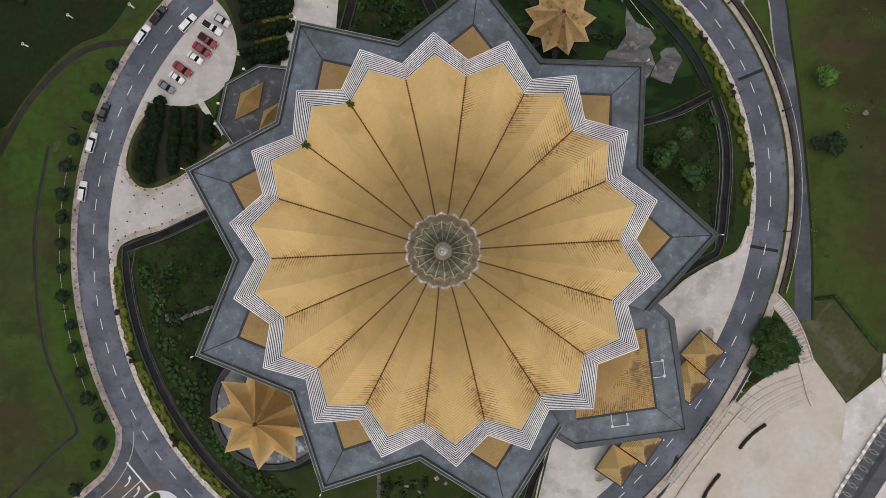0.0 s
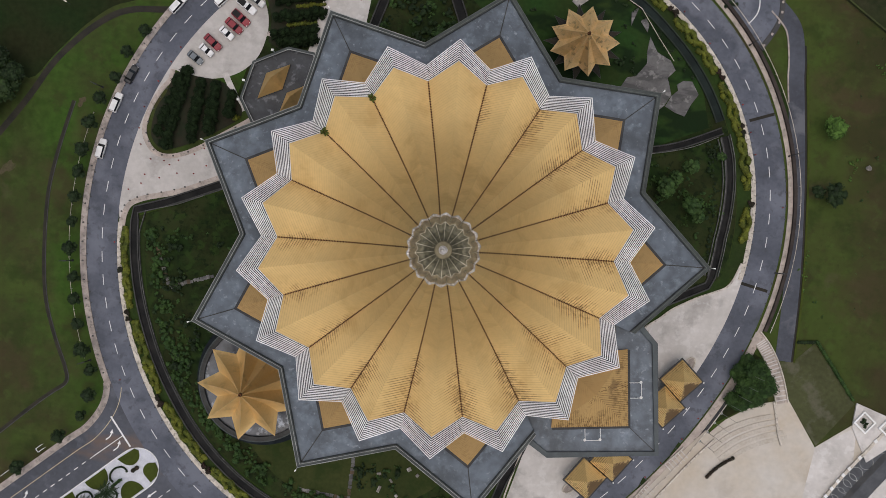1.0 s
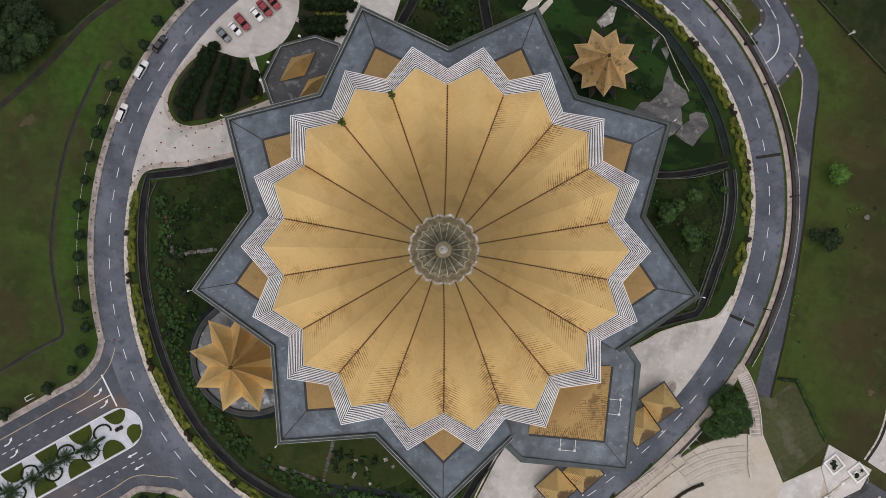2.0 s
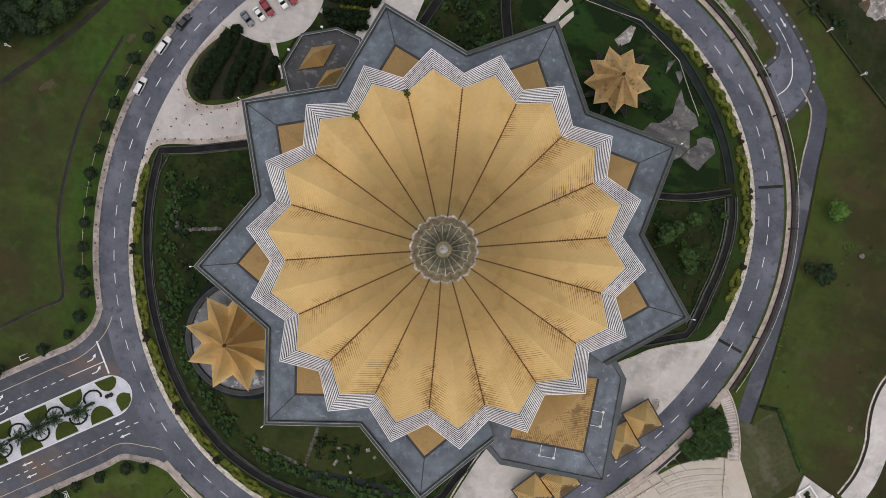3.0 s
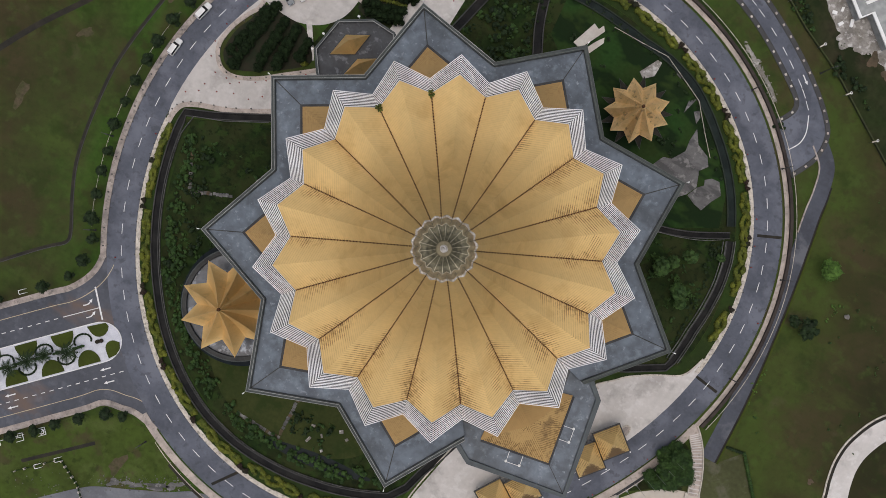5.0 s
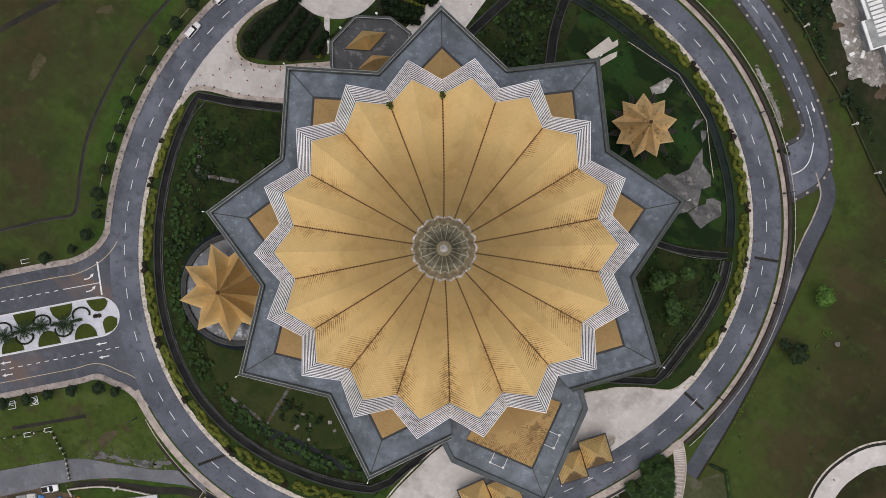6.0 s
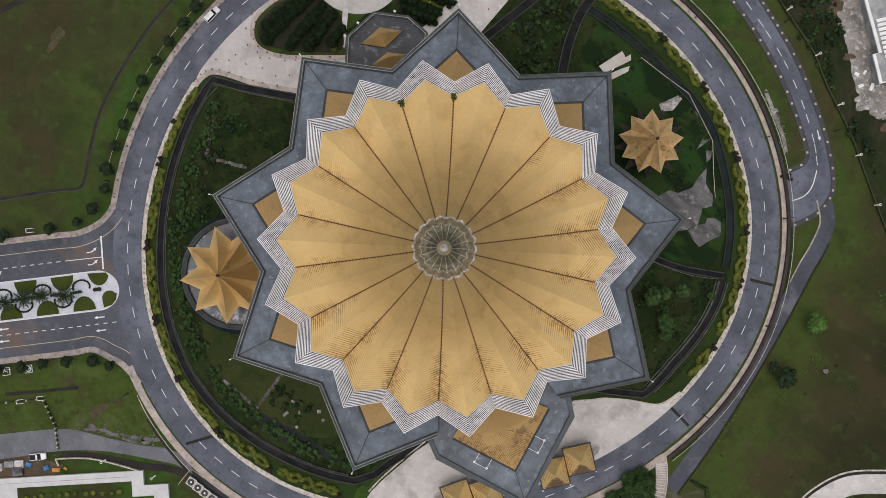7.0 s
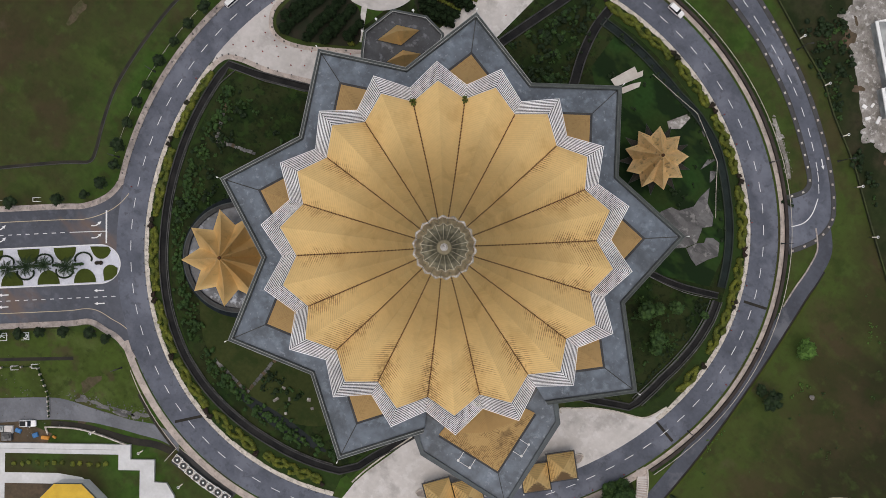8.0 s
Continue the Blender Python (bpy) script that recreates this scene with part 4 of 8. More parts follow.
setting(ribbon("kerb", [Vector((58.3, 66.7, 0)), Vector((62, 61.5, 0)), Vector((65.5, 58.2, 0)), Vector((68.4, 55.6, 0))], 0.2, 0.2, 0, 0.5, DARK), "dark low barrier at the end of the road", "barrier")
rubble = tagged(ribbon("rubble_strip", curve([(42.8, 79.9), (45.8, 78.0), (48.7, 75.9), (52.4, 73.6), (55.8, 70.6)], 4), 0.5, 0.4, 0, 0.1, GRAVEL), "strip of pale grey rubble on the grass", "rubble", "", "stuff")

# grey service path east of the ring
pe = curve([(70.6, 66.6), (74.9, 62.0), (76.5, 55.5), (77.0, 50.0), (78.0, 43.0), (79.6, 31.0), (80.9, 18.0), (81.8, 6.0), (82.2, -4), (82.2, -16.7)], 6)
setting(ribbon("service_path", pe, 1.9, 1.9, 0, 0.06, ASPHALT_PATH), "grey worn asphalt service path", "path")
setting(ribbon("path_edge", pe[:24], -1.75, 2.1, 0, 0.2, PAVING), "pale kerb of the service path", "kerb")
setting(ribbon("path_gutter", pe[10:], 2.35, -1.92, 0, 0.05, TRACK), "narrow dark strip along the service path", "gutter")
setting(ribbon("hedge_line", [p for p in pe[14:]], 2.9, -2.4, 0, 0.2, LAWN_CLIPPED), "low bright green clipped edging along the path", "edging")

# steps and walk from the ring to the plaza
walk_line = curve([(75.0, -11.4), (76.2, -12.5), (77.8, -14.4), (79.6, -17.2), (81.6, -21.6), (83.2, -26.6)], 5)
walkway = setting(ribbon("walkway", walk_line, 1.35, 1.35, 0, 0.2, PAVING_PALE), "pale stone walkway down to the plaza", "walkway")
ribbon("side_wall", walk_line, 1.55, -1.3, 0.0, 0.6, KERB, walkway, "low pale side wall")
ribbon("side_wall", walk_line[6:], -1.3, 1.55, 0.0, 0.6, KERB, walkway, "low pale side wall")
for i in range(6, len(walk_line) - 1):
    p, d = walk_line[i], (walk_line[i + 1] - walk_line[i]).normalized()
    n = Vector((-d.y, d.x, 0))
    ribbon("step", [p - n * 1.3, p + n * 1.3], 0.12, 0.12, 0.2, 0.26, CONCRETE, walkway)

plaza = setting(prism("plaza", [(44.5, -66), (51.9, -57.5), (55.4, -52.6), (60.7, -44.3), (65.0, -38.0), (70.4, -32.2), (76.7, -27.9), (84.5, -25.4), (92.2, -36.0), (100.2, -29.8), (104, -36), (101.4, -42.5), (97.5, -47.5), (93.8, -53), (90.5, -60), (87, -72), (84, -90), (44, -90)], 0, 0.12, PLAZA), "broad pale stone plaza with rusty stains", "plaza")
# curved wall between the pavement and the plaza
pw = curve([(40.5, -72), (49.0, -61), (53.6, -54.0), (58.4, -47.3), (63.0, -41.2), (67.2, -36.2)], 6)
setting(ribbon("plaza_walk", pw, 1.5, 1.2, 0, 0.3, PLAZA), "pale curved walkway above the plaza", "walkway")
ribbon("side_wall", pw, -1.2, 1.6, 0.0, 0.85, KERB, plaza, "pale curved parapet wall")
terr = curve([(66.2, -37.6), (70.6, -33.6), (75.8, -30.8), (80.6, -29.2)], 5)
for i in range(5):
    sh = Vector((1.05, -1.15, 0)) * (i + 0.6)
    ribbon("step", [p + sh for p in terr], 0.5, 0.5, 0.12, 0.36 - 0.045 * i, surface("step_stone", (0.46, 0.42, 0.37), (0.41, 0.365, 0.31), rough=0.85, scale=0.3, fine=2) if i == 0 else bpy.data.materials["step_stone"], plaza, "broad pale plaza step")
ribbon("side_wall", curve([(81.2, -26.5), (82.3, -30.5), (83.0, -33.6), (84.2, -36.5)], 4), 0.22, 0.22, 0.12, 0.7, KERB, plaza, "low pale wall beside the steps")
for (x0, y0), (x1, y1) in (((57.5, -44.3), (61.4, -39.8)), ((51.0, -53.6), (54.2, -49.0))):
    d = (Vector((x1, y1, 0)) - Vector((x0, y0, 0)))
    n = Vector((d.y, -d.x, 0)).normalized()
    for i in range(6):
        p = Vector((x0, y0, 0)) + d * (i / 6) + n * 0.3
        ribbon("step", [p, p + n * 2.3], 0.12, 0.12, 0.2, 0.36 + 0.01 * i, CONCRETE, plaza)
    ribbon("side_wall", [Vector((x0, y0, 0)), Vector((x1, y1, 0))], 0.14, 0.14, 0.0, 0.7, KERB, plaza, "thin pale wall beside the steps")
    setting(prism("grass_wedge", [(x0 - n.x * 0.2, y0 - n.y * 0.2), (x1 - n.x * 0.2, y1 - n.y * 0.2), (x1 - n.x * 1.6, y1 - n.y * 1.6)], 0, 0.16, LAWN), "narrow wedge of grass beside the steps", "grass wedge")
# dark channel under the road's railing
setting(band("drain_channel", 303, 344, 5.95, 6.9, 0, 0.09, DARK), "dark open drain below the road railing", "drain")
rail2 = tagged(new("railing"), "pale pipe railing above the dark drain", "railing")
ribbon("rail", arc(303, 344, 6.4), 0.09, 0.09, 0.95, 1.1, KERB, rail2)
for aa in range(304, 344, 2):
    again(post0, rail2, Matrix.Translation(ring(aa, 6.4)))
# rough grass square beside the path, with a clipped hedge
setting(prism("rough_grass", [(80.4, -16.9), (84.5, -16.7), (89.2, -11.6), (100.2, -24.8), (92.4, -35.6), (85.0, -26.2), (82.6, -20)], 0, 0.06, surface("rough_grass", (0.060, 0.066, 0.027), (0.046, 0.050, 0.020), rough=0.95, scale=0.1, fine=1.0, fine_amount=0.35, bump=0.4)), "worn brownish grass patch beside the path", "grass patch")

# pool terrace at the plaza's far side
pool_wall = curve([(108.5, -29.5), (101.6, -38.7), (98.4, -43.2), (95.4, -48.0), (92.3, -52.8), (89.2, -58.2), (85.4, -66.5), (81, -82)], 5)
prism("pale_apron", [(92.3, -36.1), (101.4, -29.9), (101.6, -38.4), (96.7, -45.7), (92.9, -51.6), (89.9, -56.8), (91.0, -45.9)], 0.1, 0.127, CONCRETE, plaza, "pale smooth apron beside the pool")
setting(ribbon("pool_wall", pool_wall, 0.35, 0.35, 0, 0.8, KERB), "pale curved wall of the pool", "wall")
pool = setting(prism("pool", xy(pool_wall) + [(100, -90), (120, -60), (122, -34)], 0, 0.14, POOL), "dark shallow pool with patterned floor", "pool")
for i in range(0, len(pool_wall) - 1, 2):
    p = pool_wall[i] + Vector((1.9, -1.1, 0))
    loop = [p + Vector((1.6 * math.cos(radians(t)), 1.6 * math.sin(radians(t)), 0)) for t in range(0, 360, 20)]
    ribbon("floor_ring", loop, 0.05, 0.05, 0.14, 0.16, PARAPET_CAP, pool, "thin pale ring on the pool floor", True)
    bm = bmesh.new()
    q = pool_wall[i]
    box_bm(bm, q.x - 0.2, q.y + 0.1, 0.8, 0.8, 0.8, 0.35, 45, 0.05)
    part("wall_block", bm, WHITE, pool, "white block on the pool wall")
ribbon("dark_channel", [p + Vector((3.7, -2.2, 0)) for p in pool_wall], 0.7, 0.7, 0.14, 0.19, DARK, pool, "dark channel across the pool")
ribbon("pale_deck", [p + Vector((8.6, -5.2, 0)) for p in pool_wall], 2.4, 2.0, 0.14, 0.3, CONCRETE, pool, "pale deck beyond the pool")
court = setting(prism("raised_terrace", [(100.6, -24.3), (112, -27.8), (110.5, -33), (104.5, -38), (100.2, -30.2)], 0, 0.5, CONCRETE), "pale raised terrace with planter frames", "terrace")
for px, py in ((102.8, -28.6), (108.8, -29.2)):
    for u, v, sx, sy in ((0, 1.7, 3.9, 0.4), (0, -1.7, 3.9, 0.4), (1.75, 0, 0.4, 3.0), (-1.75, 0, 0.4, 3.0)):
        bm = bmesh.new()
        c, s = math.cos(radians(-38)), math.sin(radians(-38))
        box_bm(bm, px + u * c - v * s, py + u * s + v * c, 0.5, sx, sy, 0.6, -38, 0.03)
        part("planter_frame", bm, WHITE, court, "white square planter frame")
# far drive in the lower right
fd = curve([(136, 24), (126, 17), (118.5, 11), (114.8, 4.0), (113.8, -1.5), (114.3, -6.5), (115.4, -11.3), (115.6, -16.5), (114.9, -21.5), (113.0, -27)], 5)
far_drive = setting(ribbon("drive", fd, 2.7, 2.3, 0, 0.08, CONCRETE), "pale curved concrete drive beyond the lawn", "drive")
ribbon("kerb_strip", fd, -3.1, 3.5, 0.0, 0.2, KERB, far_drive, "pale kerb")
ribbon("kerb_strip", fd, -2.34, 3.06, 0.0, 0.07, TRACK, far_drive, "dark soil edge")
# lighter field south of the boulevard, and scrub beyond the north-western fence
setting(prism("field", [(-52, -74.5), (-64, -81), (-75, -92), (-90, -106), (-106, -121), (-104, -140), (-90, -127.5), (-75, -114.7), (-64.4, -105), (-55, -96.8), (-43.3, -91), (-36, -88), (-30, -84.4), (-42, -76)], 0, 0.012, FIELD), "patchy green field beside the service road", "field")
scrub_edge = curve([(-170, 62), (-130, 45), (-112, 34), (-104, 28), (-98.5, 34.4), (-92.4, 41.8), (-86, 47.4), (-79, 50.5), (-74, 57), (-70, 66), (-62, 78)], 4)
setting(prism("scrub", [(p.x, p.y) for p in scrub_edge] + [(-60, 130), (-170, 130), (-170, 30)], 0, 0.012, SCRUB), "dark rough scrub beyond the fence", "scrub")
# drains and worn tracks across the western lawn
lawn_drain = curve([(-92.6, 24), (-94.2, 16.2), (-95.4, 9), (-96.1, 2), (-95.9, -6), (-95.0, -16), (-93.4, -24.5), (-90.3, -32.6), (-87.0, -39.5), (-86.4, -42.8), (-89.5, -45.6), (-93.0, -48.8), (-101, -56.8), (-112, -68), (-140, -95)], 5)
setting(ribbon("lawn_drain", lawn_drain, 0.36, 0.36, 0, 0.05, TRACK), "narrow dark concrete drain across the lawn", "drain")
setting(ribbon("lawn_drain", lawn_drain, 0.56, -0.38, 0, 0.09, DRAIN_WALL), "thin concrete lip of the lawn drain", "drain lip")
track = curve([(-70.5, 48.5), (-74.6, 48.0), (-80.8, 47.3), (-86.1, 45.1), (-92.4, 39.8), (-98.6, 32.3), (-103.5, 23.5), (-110, 13.5), (-118.5, 1.9), (-127, -12.4), (-140, -36)], 5)
setting(ribbon("dirt_track", track, 0.75, 0.75, 0, 0.04, TRACK), "dark worn dirt track across the lawn", "track")

blotch(bpy.data.materials["rough_grass"], (0.105, 0.10, 0.070), 0.18, 0.52, 0.72, 0.7)

# ---- the hall: a nine-pointed podium under an umbrella roof of eighteen lobes ----
hall = tagged(new("assembly_hall"), "great hall with gold eighteen-lobed umbrella roof above a grey star terrace", "building")
A0 = 132.92                   # direction of a roof tip
TIP = 122.9                   # direction of a podium tip
PORCH = 322.9                 # the podium tip that carries the porch


def at_turn(a):
    return Matrix.Rotation(radians(a), 4, 'Z')


# umbrella roof: one lobe, built along +x, then turned
def lobe_point(s, u):
    """s from the crown (0) to the eave (1); u from valley (0) to ridge (1) to valley (2)."""
    w = 1 - abs(1 - u)
    rr, rv = 4.9 + 28.5 * s, 4.9 + 25.5 * s
    zr = 54.9 + 31.2 * (1 - s) ** 3.3
    zv = zr - (0.4 + 2.5 * s ** 1.9)
    side = 1 if u > 1 else -1
    ridge = Vector((rr, 0, zr))
    valley = Vector((rv * math.cos(radians(10)), side * rv * math.sin(radians(10)), zv))
    p = valley.lerp(ridge, w)
    p.z = valley.z + (ridge.z - valley.z) * (0.9 * w + 0.1 * math.sin(w * math.pi / 2))      # slightly rounded towards the ridge
    return p, w


def lobe_data():
    """Both sheets of a lobe, folded sharply along the ridge."""
    vs, fs, uvs = [], [], []
    S, U = 28, 7
    e0, e1 = lobe_point(1, 1)[0], lobe_point(1, 0)[0]
    d = Vector((e1.x - e0.x, e1.y - e0.y)).normalized()
    for half in (0, 1):
        start = len(vs)
        for i in range(S + 1):
            for j in range(U + 1):
                p, w = lobe_point(i / S, half + j / U)
                q = Vector((p.x - e0.x, -abs(p.y)))
                vs.append(p)
                uvs.append((w, abs(q.x * d.y - q.y * d.x)))
        for i in range(S):
            for j in range(U):
                a = start + i * (U + 1) + j
                fs.append((a, a + U + 1, a + U + 2, a + 1))
    return vs, fs, uvs


# lobes run anticlockwise from the first tip; letters tell how stained each one is
stained = {k: s for k, s in enumerate("ccwwwwddddddwddwcc")}
lobes = {}
for k in range(18):
    kind = stained[k]
    m = {"c": GOLD_CLEAN, "w": GOLD_WORN, "d": GOLD_DIRTY}[kind]
    if kind not in lobes:
        vs, fs, uvs = lobe_data()
        lobes[kind] = raw("roof_lobe", vs, fs, m, hall, "folded gold metal roof lobe", True, uvs)
        lobes[kind].matrix_basis = at_turn(A0 + 20 * k)
    else:
        again(lobes[kind], hall, at_turn(A0 + 20 * k))

# valley gutters with their chain of dark steps
N_ST = 84
vs, fs = [], []
out_v = pol(1, -10)
side_v = Vector((-out_v.y, out_v.x, 0))
for i in range(N_ST):
    for step, half_width, lift in ((0.0, 0.04, 0.08), (0.30, 0.04, 0.08), (0.32, 0.135, 0.18), (0.76, 0.135, 0.18), (0.78, 0.04, 0.08)):
        p = lobe_point(min((i + step) / N_ST, 1), 0)[0]
        vs += [p - side_v * half_width - Vector((0, 0, 0.2)), p - side_v * half_width + Vector((0, 0, lift)), p + side_v * half_width + Vector((0, 0, lift)), p + side_v * half_width - Vector((0, 0, 0.2))]
for i in range(len(vs) // 4 - 1):
    fs += [(4 * i + j, 4 * i + 4 + j, 4 * i + 5 + j, 4 * i + 1 + j) for j in range(3)]
gutter = raw("valley_gutter", vs, fs, GUTTER, hall, "dark grimy stepped valley gutter")
gutter.matrix_basis = at_turn(A0)
for k in range(1, 18):
    again(gutter, hall, at_turn(A0 + 20 * k))

# white edge band and louvres round the eave
def zig(f):
    """Tip and notch of the zigzag at f: 0 at the gold edge, 1 at the outermost slat."""
    return Vector((33.55 + 3.55 * f, 0, 54.7 + 0.9 * f)), pol(30.5 + 2.6 * f, 10, 52.0 + 0.9 * f)


def bar_data(p, q, w, h):
    """A flat bar from p to q whose ends are cut on the fold lines."""
    ends = []
    for a, ww in ((p, w), (q, w * 0.72)):
        out = Vector((math.cos(math.atan2(a.y, a.x)), math.sin(math.atan2(a.y, a.x)), 0))
        ends.append([a - out * ww, a + out * ww])
    vs = []
    for e in ends:
        for v in e:
            vs += [v, v - Vector((0, 0, h))]
    return vs, [(0, 4, 6, 2), (1, 3, 7, 5), (0, 1, 5, 4), (2, 6, 7, 3), (0, 2, 3, 1), (4, 5, 7, 6)]


N_SLAT = 10
slat_meshes = []
t0, n0 = zig(-0.02)
t1, n1 = zig(1.02)
dn = Vector((0, 0, 1.3))
for k in range(18):
    m = at_turn(A0 + 20 * k)
    # deck added below the slats so their gaps show shade and stain
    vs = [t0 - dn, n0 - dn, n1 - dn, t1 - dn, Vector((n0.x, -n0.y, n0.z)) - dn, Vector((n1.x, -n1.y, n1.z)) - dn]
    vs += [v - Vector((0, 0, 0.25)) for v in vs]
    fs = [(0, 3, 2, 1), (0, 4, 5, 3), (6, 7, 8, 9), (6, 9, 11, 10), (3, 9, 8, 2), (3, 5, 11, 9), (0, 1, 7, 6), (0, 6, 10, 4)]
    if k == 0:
        deck0 = raw("louvre_deck", vs, fs, LOUVRE_GAP, hall, "grey deck added to give the stained, shaded gaps between white louvres")
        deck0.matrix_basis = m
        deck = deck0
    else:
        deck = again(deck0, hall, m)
    # dark bar between the gold sheets and the first slat
    for side in (1, -1):
        if k == 0:
            t, n = zig(0.042)
            vs, fs = bar_data(t, Vector((n.x, side * n.y, n.z)) - Vector((0, 0, 0.06)), 0.07, 0.25)
            slat_meshes.append(raw("eave_gutter", vs, fs if side > 0 else [g[::-1] for g in fs], GUTTER_GREY, deck, "dark grey bar along the eave"))
        else:
            o = new("eave_gutter", slat_meshes[0 if side > 0 else 1].data)
            o.parent = deck
    for i in range(N_SLAT):
        f = i / (N_SLAT - 1)
        t, n = zig(f)
        for side in (1, -1):
            if k == 0:
                q = Vector((n.x, side * n.y, n.z))
                vs, fs = bar_data(t, q, 0.1 if i else 0.075, 0.1)
                o = raw("slat", vs, fs if side > 0 else [g[::-1] for g in fs], LOUVRE, deck)
                slat_meshes.append(o)
            else:
                o = new("slat", slat_meshes[2 + 2 * i + (0 if side > 0 else 1)].data)
                o.parent = deck
    if k == 0:
        vs, fs = [], []
        for f0 in range(7):
            for side in (1, -1):
                a, b = zig(0)[0].lerp(Vector((zig(0)[1].x, side * zig(0)[1].y, zig(0)[1].z)), f0 / 6), zig(1)[0].lerp(Vector((zig(1)[1].x, side * zig(1)[1].y, zig(1)[1].z)), f0 / 6)
                v, f = bar_data(a - Vector((0, 0, .12)), b - Vector((0, 0, .12)), 0.0, 0.5)
                d = (b - a).normalized()
                n = Vector((-d.y, d.x, 0)) * 0.05
                v = [a - n, a - n - Vector((0, 0, .5)), a + n, a + n - Vector((0, 0, .5)), b - n, b - n - Vector((0, 0, .5)), b + n, b + n - Vector((0, 0, .5))]
                v = [p - Vector((0, 0, .1)) for p in v]
                i0 = len(vs)
                vs += v
                fs += [tuple(i0 + j for j in g) for g in f]
        raft = raw("bracket", vs, fs, PARAPET, deck)
    else:
        o = new("bracket", raft.data)
        o.parent = deck

# drum under the roof
vs, fs = prism_data([tuple(pol(27.5 if i % 2 else 29.5, A0 + 10 * i).xy) for i in range(36)], 38, 48)
raw("drum_wall", vs, fs, WALL, hall, "pale drum wall under the roof")

# crown on top of the roof
crown = raw("crown", [pol(r + (0.22 if i % 2 == 0 else -0.18) * (r > 3), 10 * i + A0, z) for r, z in ((4.8, 84.4), (4.9, 86.3), (4.0, 87.6), (3.55, 88.0)) for i in range(36)],
            [(j * 36 + i, j * 36 + (i + 1) % 36, (j + 1) * 36 + (i + 1) % 36, (j + 1) * 36 + i) for j in range(3) for i in range(36)], OLIVE, hall, "flared olive-gold crown ring")
rim = [pol(4.95 + 0.2 * math.cos(radians(18 * a)), a + A0, 86.35 + 0.12 * math.cos(radians(18 * a))) for a in range(0, 360, 4)]
vs, fs = [], []
for i, p in enumerate(rim):
    o = Vector((p.x, p.y, 0)).normalized()
    vs += [p + o * 0.24, p + Vector((0, 0, 0.22)) + o * 0.02, p - o * 0.16, p - Vector((0, 0, 0.3))]
for i in range(len(rim)):
    a, b = 4 * i, 4 * ((i + 1) % len(rim))
    fs += [(a + j, b + j, b + (j + 1) % 4, a + (j + 1) % 4) for j in range(4)]
raw("scalloped_rim", vs, fs, SILVER, crown, "scalloped silver rim")
bm = bmesh.new()
bmesh.ops.create_icosphere(bm, subdivisions=2, radius=0.22)
knob = part("rim_knob", bm, SILVER, crown, "silver knob", True)
knob.matrix_basis = Matrix.Translation(pol(5.1, A0, 86.6))
for k in range(1, 18):
    again(knob, crown, Matrix.Translation(pol(5.1, A0 + 20 * k, 86.6)))
for k in range(18):
    for da in (-6.5, 6.5):
        again(knob, crown, Matrix.Translation(pol(4.98, A0 + 20 * k + da, 86.55)) @ Matrix.Diagonal((0.62, 0.62, 0.62, 1)))
# strut pairs across the flare
bm = bmesh.new()
box_bm(bm, 4.4, 0, 86.75, 1.1, 0.12, 0.55)
fin = part("fin", bm, BRONZE, crown, "dark fin")
fin.matrix_basis = at_turn(A0 + 10)
for k in range(1, 18):
    again(fin, crown, at_turn(A0 + 10 + 20 * k))
# zigzag brass edge of the lantern and its bronze dome
zz = [pol(4.0 if i % 2 == 0 else 3.55, A0 + 10 * i, 88.6 if i % 2 == 0 else 88.9) for i in range(36)]
vs, fs = [], []
for p in zz:
    o = Vector((p.x, p.y, 0)).normalized()
    vs += [p + o * 0.035, p - o * 0.035, p - o * 0.035 - Vector((0, 0, 0.7)), p + o * 0.035 - Vector((0, 0, 0.7))]
for i in range(36):
    a, b = 4 * i, 4 * ((i + 1) % 36)
    fs += [(a + j, b + j, b + (j + 1) % 4, a + (j + 1) % 4) for j in range(4)]
raw("zigzag_edge", vs, fs, PALE_BRASS, crown, "pale brass zigzag edge")
dome = raw("lantern_dome", [pol(r * (1 if i % 2 == 0 else 0.9), A0 + 10 * i, z) for r, z in ((3.95, 88.5), (2.9, 88.9), (1.9, 89.9), (1.15, 91.4)) for i in range(36)],
           [(j * 36 + i, j * 36 + (i + 1) % 36, (j + 1) * 36 + (i + 1) % 36, (j + 1) * 36 + i) for j in range(3) for i in range(36)] + [tuple(range(108, 144))], BRONZE, hall, "dark bronze lantern dome with pale ribs")
vs, fs = [], []
prof = ((3.95, 88.62), (2.9, 89.02), (1.9, 90.02), (1.2, 91.45))
for (r, z) in prof:
    vs += [Vector((r, -0.04, z)), Vector((r, 0.04, z)), Vector((r, 0.04, z - 0.14)), Vector((r, -0.04, z - 0.14))]
for i in range(3):
    fs += [(4 * i + j, 4 * i + 4 + j, 4 * i + 4 + (j + 1) % 4, 4 * i + (j + 1) % 4) for j in range(4)]
rib = raw("rib", vs, fs, PALE_BRASS, dome, "pale brass rib")
rib.matrix_basis = at_turn(A0)
for k in range(1, 18):
    again(rib, dome, at_turn(A0 + 20 * k))
# spire
bm = bmesh.new()
cyl_bm(bm, 0, 0, 91.3, 1.3, 0.35, 24, 1.15)
part("collar", bm, BRONZE_OLIVE, dome, "round bronze collar", True)
bm = bmesh.new()
